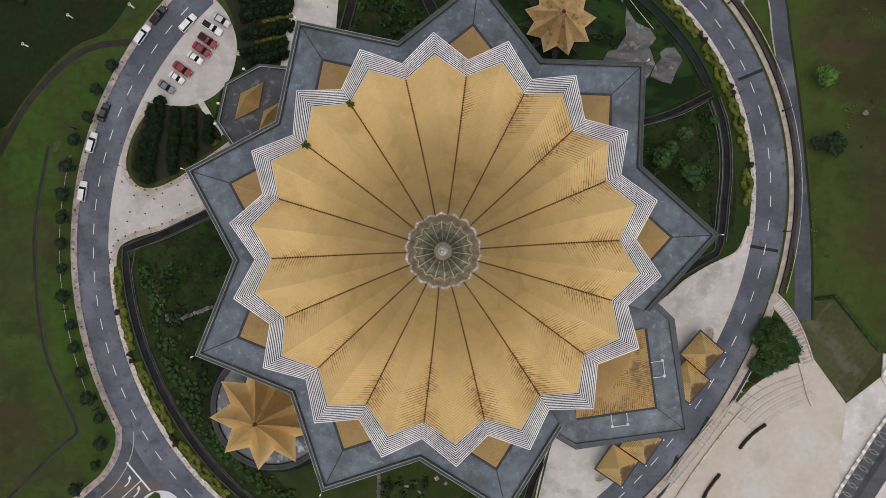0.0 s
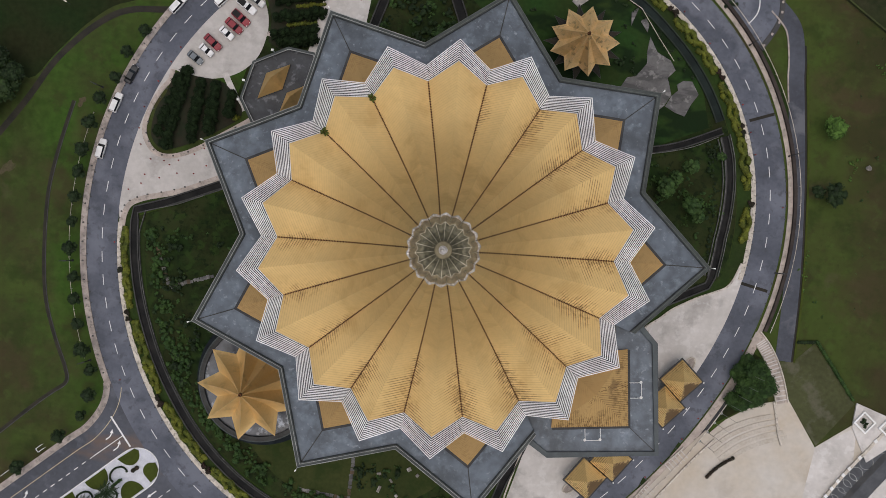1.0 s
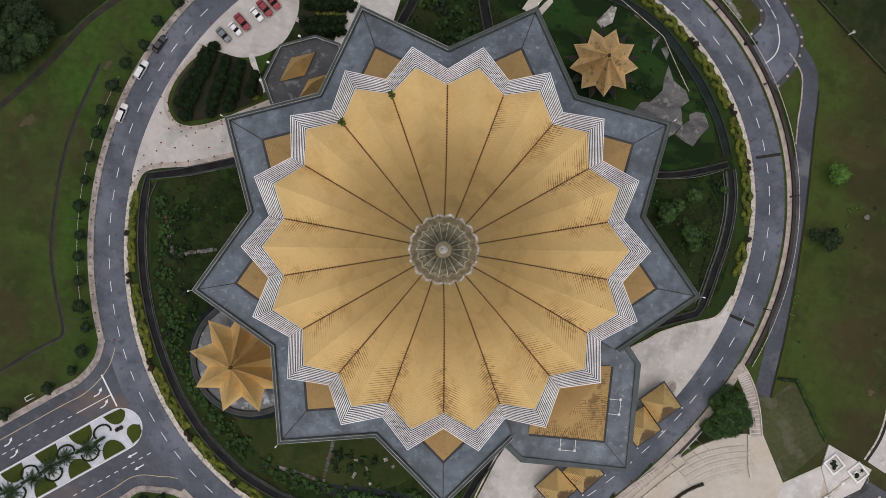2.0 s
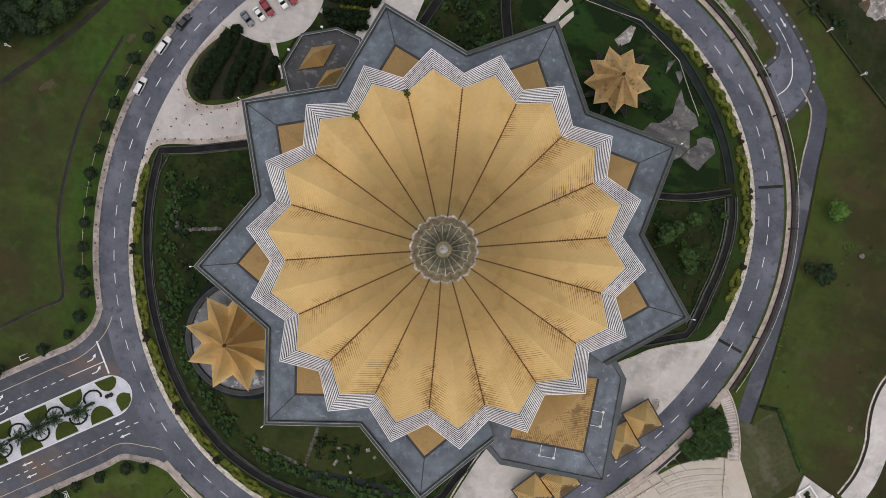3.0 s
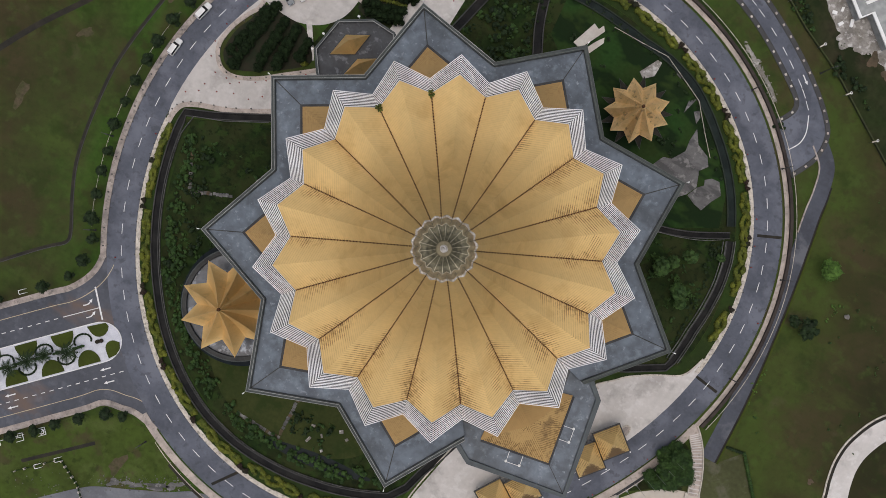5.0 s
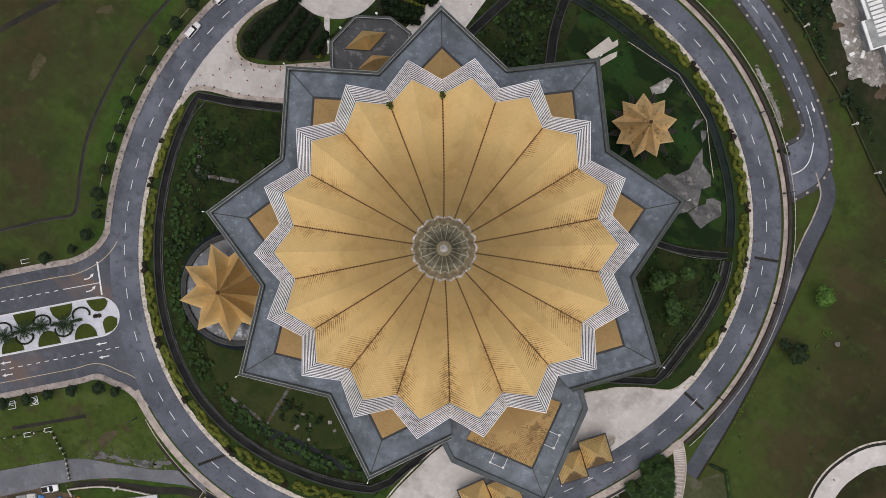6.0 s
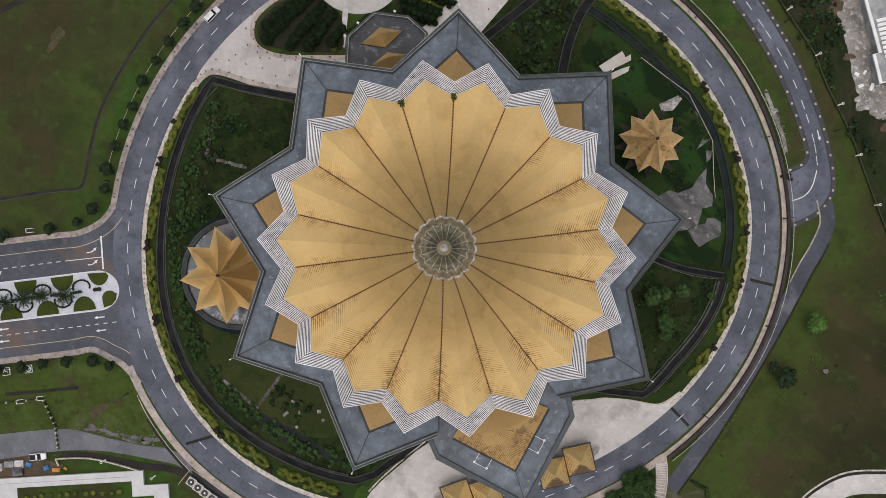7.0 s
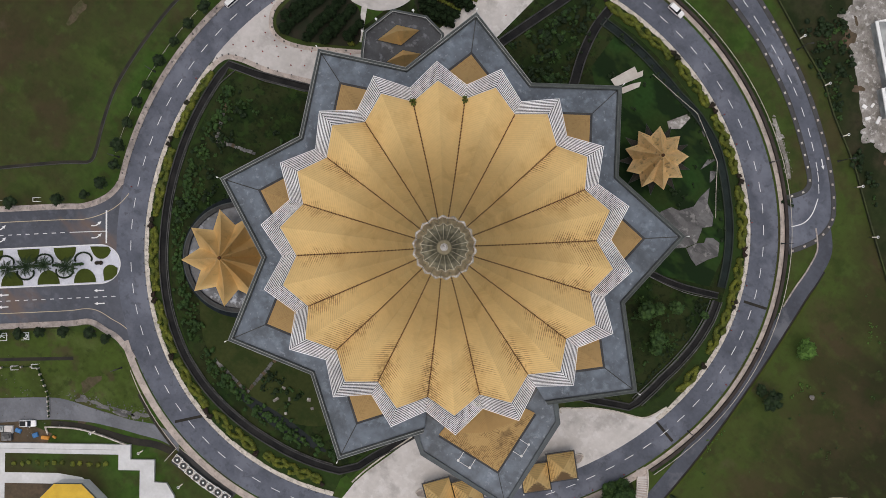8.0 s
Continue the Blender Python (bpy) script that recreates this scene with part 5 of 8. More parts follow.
for z, r, h, r2 in ((91.6, 0.62, 0.5, 0.62), (92.1, 0.45, 2.2, 0.4), (94.3, 0.5, 0.4, 0.5), (94.7, 0.32, 3.0, 0.26), (97.7, 0.42, 0.35, 0.42), (98.0, 0.2, 4.5, 0.12), (102.5, 0.26, 0.3, 0.1)):
    cyl_bm(bm, 0, 0, z, r, h, 16, r2)
part("spire", bm, SILVER, hall, "slender silver spire", True)

# podium terrace: eight star points of grey metal with gold hip roofs behind
tips = [TIP + 40 * k for k in range(9) if abs((TIP + 40 * k - PORCH) % 360) > 1]
Z_OUT, Z_IN = 38.0, 39.3
src = {}


def point_unit(a, first):
    """One star point along +x: grey planes with a hip, parapet, and the gold kite behind."""
    m = at_turn(a)
    if first:
        T, N1, N2 = Vector((51.0, 0, Z_OUT)), pol(39.8, 20, Z_OUT), pol(39.8, -20, Z_OUT)
        g, h1, h2 = Vector((42.5, 0, Z_IN)), pol(33.2, 20, Z_IN), pol(33.2, -20, Z_IN)
        src["slope"] = raw("terrace_slope", [T, N1, h1, g], [(0, 1, 2, 3)], TERRACE, hall, "grey-blue metal terrace roof")
        src["slope2"] = raw("terrace_slope", [T, g, h2, N2], [(0, 1, 2, 3)], TERRACE, hall, "grey-blue metal terrace roof")
        # parapet with a gutter line inside
        vs, fs = [], []

        def strip(o0, o1, z0, z1):
            i = len(vs)
            for o, z in ((o0, z0), (o0, z1), (o1, z1), (o1, z0)):
                dt = o * math.sqrt(2)
                tp = Vector((51.0 + dt, 0, z))
                vs.extend([pol(39.8 + o / math.cos(radians(25)), 20, z), tp, pol(39.8 + o / math.cos(radians(25)), -20, z)])
            for k in range(3):
                fs.extend([(i + 3 * k, i + 3 * k + 3, i + 3 * k + 4, i + 3 * k + 1), (i + 3 * k + 1, i + 3 * k + 4, i + 3 * k + 5, i + 3 * k + 2)])

        strip(-0.34, 0.5, 36.6, 38.7)
        src["parapet"] = raw("parapet", vs, fs, PARAPET, hall, "grey parapet along the terrace edge")
        vs, fs = [], []
        strip(0.42, 0.52, 38.6, 38.84)
        strip(-0.14, -0.05, 38.6, 38.8)
        src["cap"] = raw("parapet_cap", vs, fs, PARAPET_CAP, hall, "thin pale capping rail")
        vs, fs = [], []
        strip(-1.15, -0.36, 37.9, 38.1)
        src["gut"] = raw("edge_gutter", vs, fs, GUTTER_GREY, hall, "dark gutter inside the parapet")
        # gold kite with a dark curb
        e = 0.35
        vs = [Vector((42.5 + e, 0, Z_IN + 0.35)), pol(33.2 + e, 20, Z_IN + 0.35), pol(33.2 + e, -20, Z_IN + 0.35), Vector((42.5 + e, 0, Z_IN - 0.3)), pol(33.2 + e, 20, Z_IN - 0.3), pol(33.2 + e, -20, Z_IN - 0.3), Vector((42.5 - e, 0, Z_IN + 0.35)), pol(33.2 - e, 20, Z_IN + 0.35), pol(33.2 - e, -20, Z_IN + 0.35)]
        src["curb"] = raw("roof_curb", vs, [(3, 4, 1, 0), (0, 2, 5, 3), (0, 1, 7, 6), (0, 6, 8, 2)], DARK, hall, "dark upstand round the gold roof")
        n = 8
        vs, fs, uvs = [], [], []
        for i in range(n + 1):
            f = i / n
            for side, a0 in ((1, 20), (0, 0), (-1, -20)):
                outer_p = Vector((42.3, 0, Z_IN + 0.3)) if side == 0 else pol(33.0, a0, Z_IN + 0.3)
                inner_p = Vector((27.5, 0, 45.5)) if side == 0 else pol(26.5, a0, 43.5)
                vs.append(outer_p.lerp(inner_p, f))
                uvs.append((0.75 if side else 0.35, 10 * f))
        for i in range(n):
            fs += [(3 * i, 3 * i + 3, 3 * i + 4, 3 * i + 1), (3 * i + 1, 3 * i + 4, 3 * i + 5, 3 * i + 2)]
        fs = [f[::-1] for f in fs]
        src["kite"] = raw("gold_hip_roof", vs, fs, GOLD_KITE, hall, "gold sheet hip roof behind the terrace", uvs=uvs)
        hv = [Vector((x, y, z)) for x, z in ((50.8, 38.1), (42.8, 39.42)) for y in (-0.09, 0.09)]
        src["hip"] = raw("hip_ridge", hv + [v - Vector((0, 0, 0.2)) for v in hv], [(0, 2, 3, 1), (0, 4, 6, 2), (1, 3, 7, 5)], DRAIN_WALL, hall, "dark hip seam")
        bm = bmesh.new()
        cyl_bm(bm, 51.9, 0, 38.4, 0.06, 1.3, 6)
        box_bm(bm, 52.1, 0, 39.6, 0.42, 0.22, 0.16)
        src["lamp"] = part("tip_lamp", bm, WHITE, hall, "small white lamp at the terrace tip")
        for o in src.values():
            o.matrix_basis = m
    else:
        for o in src.values():
            twin = again(o, hall, m)
            # darker grey-green capping on the eastern points
            if o is src["cap"] and (a - 2.9) % 360 < 81:
                twin.material_slots[0].link = 'OBJECT'
                twin.material_slots[0].material = DULL_CAP
                twin["label"] = "thin dull grey-green capping rail"


for k, a in enumerate(tips):
    point_unit(a, k == 0)
# facade under the terrace
vs, fs = prism_data([tuple(pol(46.5 if i % 2 == 0 else 36.6, TIP + 20 * i).xy) for i in range(18)], 0, 37.6)
raw("facade", vs, fs, FACADE, hall, "plain dark glazed facade under the terrace")

# entrance porch over the forecourt
porch = tagged(new("entrance_porch"), "grey octagonal entrance porch with a low gold pyramid roof", "porch")
porch.matrix_basis = at_turn(PORCH)


def porch_xy(off):
    return [pol(58.0 + off * 1.35, 0), pol(45.4 + off, 19.9 + off * 0.2), pol(41.5 + off * 0.8, 22.6 + off * 0.5), pol(33.0, 24), pol(33.0, -24), pol(41.5 + off * 0.8, -22.6 - off * 0.5), pol(45.4 + off, -19.9 - off * 0.2)]


ZP = 36.6
gc = [pol(50.0, 0), pol(40.8, 15.3), pol(30.5, 0), pol(40.8, -15.3)]
o_in = [Vector((p.x, p.y, ZP)) for p in porch_xy(-0.35)]
raw("deck", *prism_data([(p.x, p.y) for p in o_in], ZP - 1.6, ZP), TERRACE, porch, "grey-blue metal porch roof")
out = porch_xy(0.0)
line = [out[4], out[5], out[6], out[0], out[1], out[2], out[3]]
line = [Vector((p.x, p.y, 0)) for p in line]
ribbon("parapet", line, 0.85, 0.25, ZP - 2.2, ZP + 0.6, surface("porch_fascia", (0.075, 0.09, 0.095), (0.055, 0.064, 0.068), rough=0.6, scale=0.4, fine=1.5, fine_amount=0.2), porch, "dark grey sloping porch parapet")
raw("roof_curb", *prism_data([(p.x * 1.012, p.y * 1.02) for p in gc], ZP, ZP + 0.4, ), DARK, porch, "dark upstand round the gold pyramid")
apex = Vector((40.6, 0, ZP + 3.4))
for i in range(4):
    a, b = gc[i], gc[(i + 1) % 4]
    a, b = Vector((a.x, a.y, ZP + 0.45)), Vector((b.x, b.y, ZP + 0.45))
    vs, uvs, fs = [], [], []
    n = 8
    h = (apex - (a + b) / 2).length
    along = (b - a).normalized()
    for j in range(n + 1):
        f = j / n
        for w in range(5):
            p = a.lerp(b, w / 4).lerp(apex, f)
            vs.append(p)
            uvs.append((f * 0.9, abs((p - (a + b) / 2).dot(along))) if i in (0, 3) else (0.9, f * h))
    for j in range(n):
        for w in range(4):
            c = 5 * j + w
            fs.append((c, c + 1, c + 6, c + 5))
    raw("pyramid_face", vs, fs, GOLD_OLD if i in (0, 3) else GOLD_KITE, porch, "stained gold sheet pyramid face", uvs=uvs)
for side in (1, -1):
    # maintenance frame of white pipe
    base = pol(45.6, side * 6.6)
    d = (pol(40.8, side * 15.3) - pol(50, 0)).normalized()
    n = Vector((d.y, -d.x, 0)) * (1 if side > 0 else -1)
    if n.x < 0:
        n = -n
    pts = [base - d * 1.5, base - d * 1.5 + n * 2.3, base + d * 1.5 + n * 2.3, base + d * 1.5]
    ribbon("pipe_frame", pts, 0.055, 0.055, ZP + 0.5, ZP + 0.62, WHITE, porch, "white pipe maintenance frame")
    for p in pts[1:3]:
        bm = bmesh.new()
        cyl_bm(bm, p.x, p.y, ZP, 0.08, 0.7, 6)
        cyl_bm(bm, p.x, p.y, ZP + 0.02, 0.3, 0.08, 8)
        part("frame_foot", bm, WHITE, porch)
ribbon("hip_seam", [pol(50.4, 0), pol(57.2, 0)], 0.07, 0.07, ZP, ZP + 0.05, DRAIN_WALL, porch, "dark hip seam")
# columns that carry the porch
bm = bmesh.new()
cyl_bm(bm, 0, 0, 0, 0.9, ZP - 1.6, 16)
col = part("column", bm, WALL, porch, "tall round pale column")
col.matrix_basis = Matrix.Translation(pol(54.5, 0))
for a, r in ((10, 47.5), (-10, 47.5), (18.5, 43.5), (-18.5, 43.5)):
    again(col, porch, Matrix.Translation(pol(r, a)))

# ---- side buildings ----
def umbrella(name, x, y, n, R, Rn, zt, zn, za, turn, label, sheet, power=1.9):
    """A pavilion with a folded tent roof of n points."""
    e = empty(name, x, y, 0, turn, label, "pavilion")
    S = 10
    half = 180 / n
    for k in range(n):
        vs, fs = [], []
        for i in range(S + 1):
            s = i / S
            drop = 0.72 * (1 - s) ** power + 0.28 * (1 - s)
            r_t, r_n = 0.25 + (R - 0.25) * s, 0.22 + (Rn - 0.22) * s
            vs += [pol(r_n, -half, zn + (za - zn) * drop), Vector((r_t, 0, zt + (za - zt) * drop)), pol(r_n, half, zn + (za - zn) * drop)]
        for i in range(S):
            a = 3 * i
            fs += [(a, a + 3, a + 4, a + 1), (a + 1, a + 4, a + 5, a + 2)]
        if k == 0:
            first = raw("roof_fold", vs, fs, sheet, e, "folded gold sheet roof segment")
            rib_line = [vs[3 * i + 1] + Vector((0, 0, 0.05)) for i in range(S + 1)]
            rv, rf = [], []
            for p in rib_line:
                rv += [p + Vector((0, 0.02, 0)), p - Vector((0, 0.02, 0)), p - Vector((0, 0, 0.1))]
            for i in range(S):
                rf += [(3 * i + j, 3 * i + 3 + j, 3 * i + 3 + (j + 1) % 3, 3 * i + (j + 1) % 3) for j in range(3)]
            rib_ob = raw("roof_rib", rv, rf, GOLD_RIB, e, "pale ridge rib")
            bm = bmesh.new()
            box_bm(bm, Rn - 0.3, 0, zn - 0.9, 0.35, 0.35, 0.5)
            cyl_bm(bm, Rn - 1.6, 0, 0.2, 0.22, zn, 8)
            post_ob = part("post", bm, DARK, e, "dark post under the roof valley")
            post_ob.matrix_basis = at_turn(half)
        else:
            again(first, e, at_turn(2 * half * k))
            again(rib_ob, e, at_turn(2 * half * k))
            again(post_ob, e, at_turn(half + 2 * half * k))
    bm = bmesh.new()
    cyl_bm(bm, 0, 0, za - 0.3, 0.45, 0.6, 10, 0.35)
    cyl_bm(bm, 0, 0, za + 0.3, 0.12, 1.6, 6, 0.04)
    part("finial", bm, GUTTER, e, "dark finial on the apex")
    return e


pav_sw = umbrella("umbrella_pavilion", -38.9, -35.6, 9, 12.0, 8.0, 16.2, 15.6, 26.9, 182.8, "gold tent-roofed pavilion on a round grey base", GOLD_FABRIC)
zb = 7.0
loop = [pol(13.5, a) for a in range(0, 360, 6)]
# pale blotches paint the sky's reflections on the wet roof
raw("round_roof", *prism_data([tuple(p.xy) for p in loop], 0, zb), blotch(surface("wet_roof", (0.030, 0.036, 0.046), (0.095, 0.11, 0.135), rough=0.3, scale=0.3, fine=1.4, fine_amount=0.25, spec=0.5), (0.46, 0.51, 0.58), 0.32, 0.54, 0.72, 0.85), pav_sw, "round grey roof with wet patches")
ribbon("round_parapet", loop, 0.7, 0.45, 0, zb + 0.9, DRAIN_WALL, pav_sw, "dark grey round parapet", True)
ribbon("parapet_cap", loop, -0.25, 0.5, zb + 0.9, zb + 1.0, PARAPET, pav_sw, "thin grey capping", True)
ribbon("lower_ring", [p * 1.09 for p in loop], 0.7, 0.9, 0, 3.2, surface("teal_gutter", (0.016, 0.022, 0.026), (0.010, 0.013, 0.016), rough=0.85, spec=0.1, scale=0.5, fine=2), pav_sw, "dark teal gutter ring outside the parapet", True)

pav_ne = umbrella("umbrella_pavilion", 25.5, 51.2, 9, 8.2, 5.8, 6.6, 6.2, 14.2, 3.2, "small gold nine-pointed tent pavilion over a dark base", GOLD_STAINED, 1.5)
# dark sheet added to fill the thin lower frame
vs, fs = [Vector((0, 0, 5.4))] + [pol(9.2 if i % 2 else 4.6, 20 * i, 4.6) for i in range(18)], [(0, i + 1, (i + 1) % 18 + 1) for i in range(18)]
raw("lower_canopy", vs, fs, TRACK, pav_ne, "dark sheet filling the lower frame between the gold points")
ribbon("canopy_edge", vs[1:], 0.05, 0.05, 4.6, 4.72, PARAPET, pav_ne, "thin grey canopy edge", True)
vs, fs = prism_data([tuple(pol(5.0, 40 * i + 20).xy) for i in range(9)], 0, 5.2)
raw("base_wall", vs, fs, DRAIN_WALL, pav_ne, "dark base wall")

# octagonal annex with two gold rhombic skylights
annex = tagged(new("annex"), "low grey annex with gold rhombic roof lights", "annex")
ZA = 8.0
an = [(-35.5, 40.3), (-41.5, 40.9), (-49.0, 36.8), (-50.9, 28.3), (-47.8, 23.4), (-42, 17), (-28, 26)]
prism("roof_slab", an, 0, ZA, blotch(surface("annex_roof", (0.050, 0.054, 0.060), (0.030, 0.033, 0.038), rough=0.55, scale=0.25, fine=1.4, fine_amount=0.3), (0.16, 0.17, 0.19), 0.5, 0.58, 0.74, 0.6), annex, "dark grey stained flat roof")
anl = [Vector((*p, 0)) for p in an] + [Vector((*an[0], 0))]
ribbon("parapet", anl, 0.25, 0.35, ZA, ZA + 0.7, PARAPET, annex, "grey parapet")
ribbon("parapet_cap", anl, 0.35, -0.2, ZA + 0.7, ZA + 0.8, PARAPET_CAP, annex, "thin pale capping")


def rhomb(pts, h):
    c = Vector((sum(p[0] for p in pts) / 4, sum(p[1] for p in pts) / 4, ZA + h))
    bot = [Vector((p[0], p[1], ZA + 0.35)) for p in pts]
    raw("light_curb", *prism_data([(c.x + (p[0] - c.x) * 1.05, c.y + (p[1] - c.y) * 1.05) for p in pts], ZA, ZA + 0.33), DARK, annex, "dark curb")
    for i in range(4):
        raw("roof_light_face", [bot[i], bot[(i + 1) % 4], c], [(0, 1, 2)], GOLD_FABRIC, annex, "gold rhombic roof face")


rhomb([(-40.7, 37.3), (-45.9, 34.7), (-47.2, 28.7), (-41.8, 31.5)], 4.6)
rhomb([(-36.6, 33.0), (-40.7, 30.8), (-41.9, 26.0), (-37.4, 28.0)], 4.2)
for x, y in ((-44.9, 39.9), (-50.6, 32.3), (-51.3, 27.8)):
    bm = bmesh.new()
    cyl_bm(bm, x, y, ZA - 0.5, 0.07, 2.0, 6)
    box_bm(bm, x, y, ZA + 1.4, 0.6, 0.5, 0.3, 0, 0.05)
    part("flood_lamp", bm, WHITE, annex, "small white flood lamp on the parapet")

# four gate kiosks beside the ring road
def kiosk(x, y, rz):
    e = empty("gate_kiosk", x, y, 0, rz, "square kiosk with a stained gold pyramid roof beside the road", "kiosk", "gate kiosks at the forecourt")
    w, z = 3.45, 4.2
    apex = Vector((0, 0, 7.3))
    cs = [Vector((w, w, z)), Vector((-w, w, z)), Vector((-w, -w, z)), Vector((w, -w, z))]
    for i in range(4):
        a, b = cs[i], cs[(i + 1) % 4]
        vs, fs, uvs = [], [], []
        for j in range(6):
            for k in range(4):
                vs.append(a.lerp(b, k / 3).lerp(apex, j / 5))
                uvs.append((k / 3, j / 5) if i == 2 else (j / 5 * 0.85, j / 5 * 4.2))
        for j in range(5):
            for k in range(3):
                c = 4 * j + k
                fs.append((c, c + 1, c + 5, c + 4))
        raw("roof_face", vs, fs, (GOLD_DIRTY if i == 1 else GOLD_WORN) if i != 2 else GOLD_GRIME, e, "stained gold sheet roof face", uvs=uvs)
    bm = bmesh.new()
    box_bm(bm, 0, 0, z - 0.35, 2 * w + 0.6, 2 * w + 0.6, 0.32)
    part("eaves_frame", bm, DARK, e, "dark eaves frame")
    for sx in (1, -1):
        bm = bmesh.new()
        box_bm(bm, sx * (w + 0.1), -w - 0.45, z - 0.3, 0.3, 0.35, 0.25, 0, 0.03)
        part("flood_lamp", bm, WHITE, e, "small pale flood lamp at the eaves corner")
    bm = bmesh.new()
    box_bm(bm, 0, 0, 0, 4.6, 4.6, z - 0.35)
    part("body", bm, WALL, e, "plain kiosk body")
    for sx, sy in ((1, 1), (-1, 1), (-1, -1), (1, -1)):
        bm = bmesh.new()
        cyl_bm(bm, sx * 3.2, sy * 3.2, 0, 0.12, z - 0.3, 8)
        part("post", bm, WHITE, e)
    return e


for r, a in ((62.55, 14.8), (62.4, 8.1), (62.4, -8.1), (62.55, -14.8)):
    p = pol(r, PORCH + a)
    kiosk(p.x, p.y, 48.5 if a > 0 else 55.5)
for a in (18.6, -18.6):
    p = pol(63.8, PORCH + a)
    loop = [p + Vector((1.9 * math.cos(radians(t)), 1.0 * math.sin(radians(t)), 0)) for t in range(0, 360, 20)]
    rot_ = math.degrees(math.atan2(p.y, p.x)) + 90
    loop = [p + Matrix.Rotation(radians(rot_), 3, 'Z') @ (q - p) for q in loop]
    pl = setting(ribbon("kerbed_island", loop, 0.15, 0.15, 0, 0.4, KERB, closed=True), "small kerbed island beside the kiosk", "island")
    prism("island_fill", [(q.x, q.y) for q in loop], 0.05, 0.2, PAVING, pl)

# ---- plants ----
def leafy(name, blobs, material, rng, parent=None, density=18, size=0.22, label=""):
    """Clumps (x, y, z, rx, ry, rz) of dense lumps with leaf cards round them, as one mesh."""
    vs, fs = [], []
    for x, y, z, rx, ry, rz in blobs:
        lumpy(vs, fs, rng, (x, y, z), rx * 0.82, ry * 0.82, rz * 0.82, 7, 4, 0.22)
        n = int(density * (rx * ry + rx * rz + ry * rz))
        leaf_quads(vs, fs, rng, (x, y, z), rx, ry, rz, n, size)
    return raw(name, vs, fs, material, parent, label)


def tree_kind(name, label, R, H, material, seed, category="tree", clumps=9, size=0.26, trunk=None, density=16, spread=0.62, flat=0.8):
    """A tapered trunk with limbs and an uneven crown of leaf clumps."""
    rng = random.Random(seed)
    e = new(name)
    tagged(e, label, category)
    th = trunk if trunk is not None else H * 0.45
    vs, fs = [], []
    rings = 5
    for i in range(rings + 1):
        t = i / rings
        for k in range(7):
            r = (0.06 + 0.035 * R) * (1.35 - t)
            vs.append((r * math.cos(k * 0.8976) + 0.12 * R * 0.3 * math.sin(t * 2 + seed), r * math.sin(k * 0.8976), -0.05 + (th + 0.25 * H) * t))
    for i in range(rings):
        for k in range(7):
            fs.append((7 * i + k, 7 * i + (k + 1) % 7, 7 * i + 7 + (k + 1) % 7, 7 * i + 7 + k))
    raw("trunk", vs, fs, BARK, e)
    blobs = []
    limbs_v, limbs_f = [], []
    for i in range(clumps):
        an = 2.4 * i + rng.uniform(-0.3, 0.3)
        rad = R * spread * math.sqrt((i + 0.3) / clumps) * rng.uniform(0.8, 1.15)
        zz = th + (H - th) * (0.75 - 0.45 * (rad / (R * spread + 1e-6)) ** 2) + rng.uniform(-0.1, 0.1) * H
        cr = R * rng.uniform(0.36, 0.56)
        blobs.append((rad * math.cos(an), rad * math.sin(an), zz, cr, cr, cr * flat))
        j = len(limbs_v)
        a, b = Vector((0, 0, th * 0.85)), Vector((rad * math.cos(an), rad * math.sin(an), zz))
        for p, r in ((a, 0.05 + 0.02 * R), (b, 0.03)):
            limbs_v += [p + Vector((r, 0, 0)), p + Vector((-r * 0.5, r * 0.87, 0)), p + Vector((-r * 0.5, -r * 0.87, 0))]
        limbs_f += [(j, j + 1, j + 4, j + 3), (j + 1, j + 2, j + 5, j + 4), (j + 2, j, j + 3, j + 5)]
    raw("limbs", limbs_v, limbs_f, BARK, e)
    leafy("crown", blobs, material, rng, e, density, size)
    return e


def plant(src, spots, rng, group, lo=0.85, hi=1.15):
    """Puts the thing at the first spot and copies at the rest."""
    first = True
    for s in spots:
        k = rng.uniform(lo, hi) * (s[2] if len(s) > 2 else 1.0)
        m = pose(s[0], s[1], 0.02, 0, 0, rng.uniform(0, 360)) @ Matrix.Diagonal((k, k, k * rng.uniform(0.9, 1.1), 1))
        if first:
            src.matrix_basis = m
            first = False
        else:
            o = copy_thing(src, m)
            o.matrix_basis = m
    return src


rng = random.Random(21)
row_a = tree_kind("street_tree", "small dark round-crowned street tree beside the pavement", 1.7, 4.2, LEAF_DARK, 1, size=0.2, density=26)
row_b = tree_kind("street_tree", "small dark round-crowned street tree beside the pavement", 1.55, 3.6, LEAF_DARK, 2, size=0.2, density=26)
for o in (row_a, row_b):
    o["group"] = "street trees along the ring road"
spots = [(-80.2, 36.7), (-82.6, 30.5), (-85.0, 25.0), (-87.1, 19.0), (-87.7, 12.6), (-88.0, 7.5), (-88.4, 1.3), (-88.3, -4.4), (-87.8, -10.8), (-86.6, -17.6), (-85.6, -22.6), (-83.9, -28.3), (-81.9, -34.0), (-80.0, -39.0), (-79.3, -44.6), (-80.9, -50.0), (-85.0, -55.0), (-93.9, -63.3), (-75.0, -91.9), (-70.8, -88.0), (-66.8, -84.2), (-62.1, -79.9), (-56.5, -75.8), (-52.6, -74.9), (-76.5, 42.0)]
plant(row_a, spots[::2], rng, "", 1.0, 1.35)
plant(row_b, spots[1::2], rng, "", 1.0, 1.4)

bright = tree_kind("lawn_tree", "bright green young tree standing on the eastern lawn", 2.5, 4.2, LEAF_BRIGHT, 5, clumps=13, size=0.28, density=14)
plant(bright, [(86.6, 39.2)], rng, "")
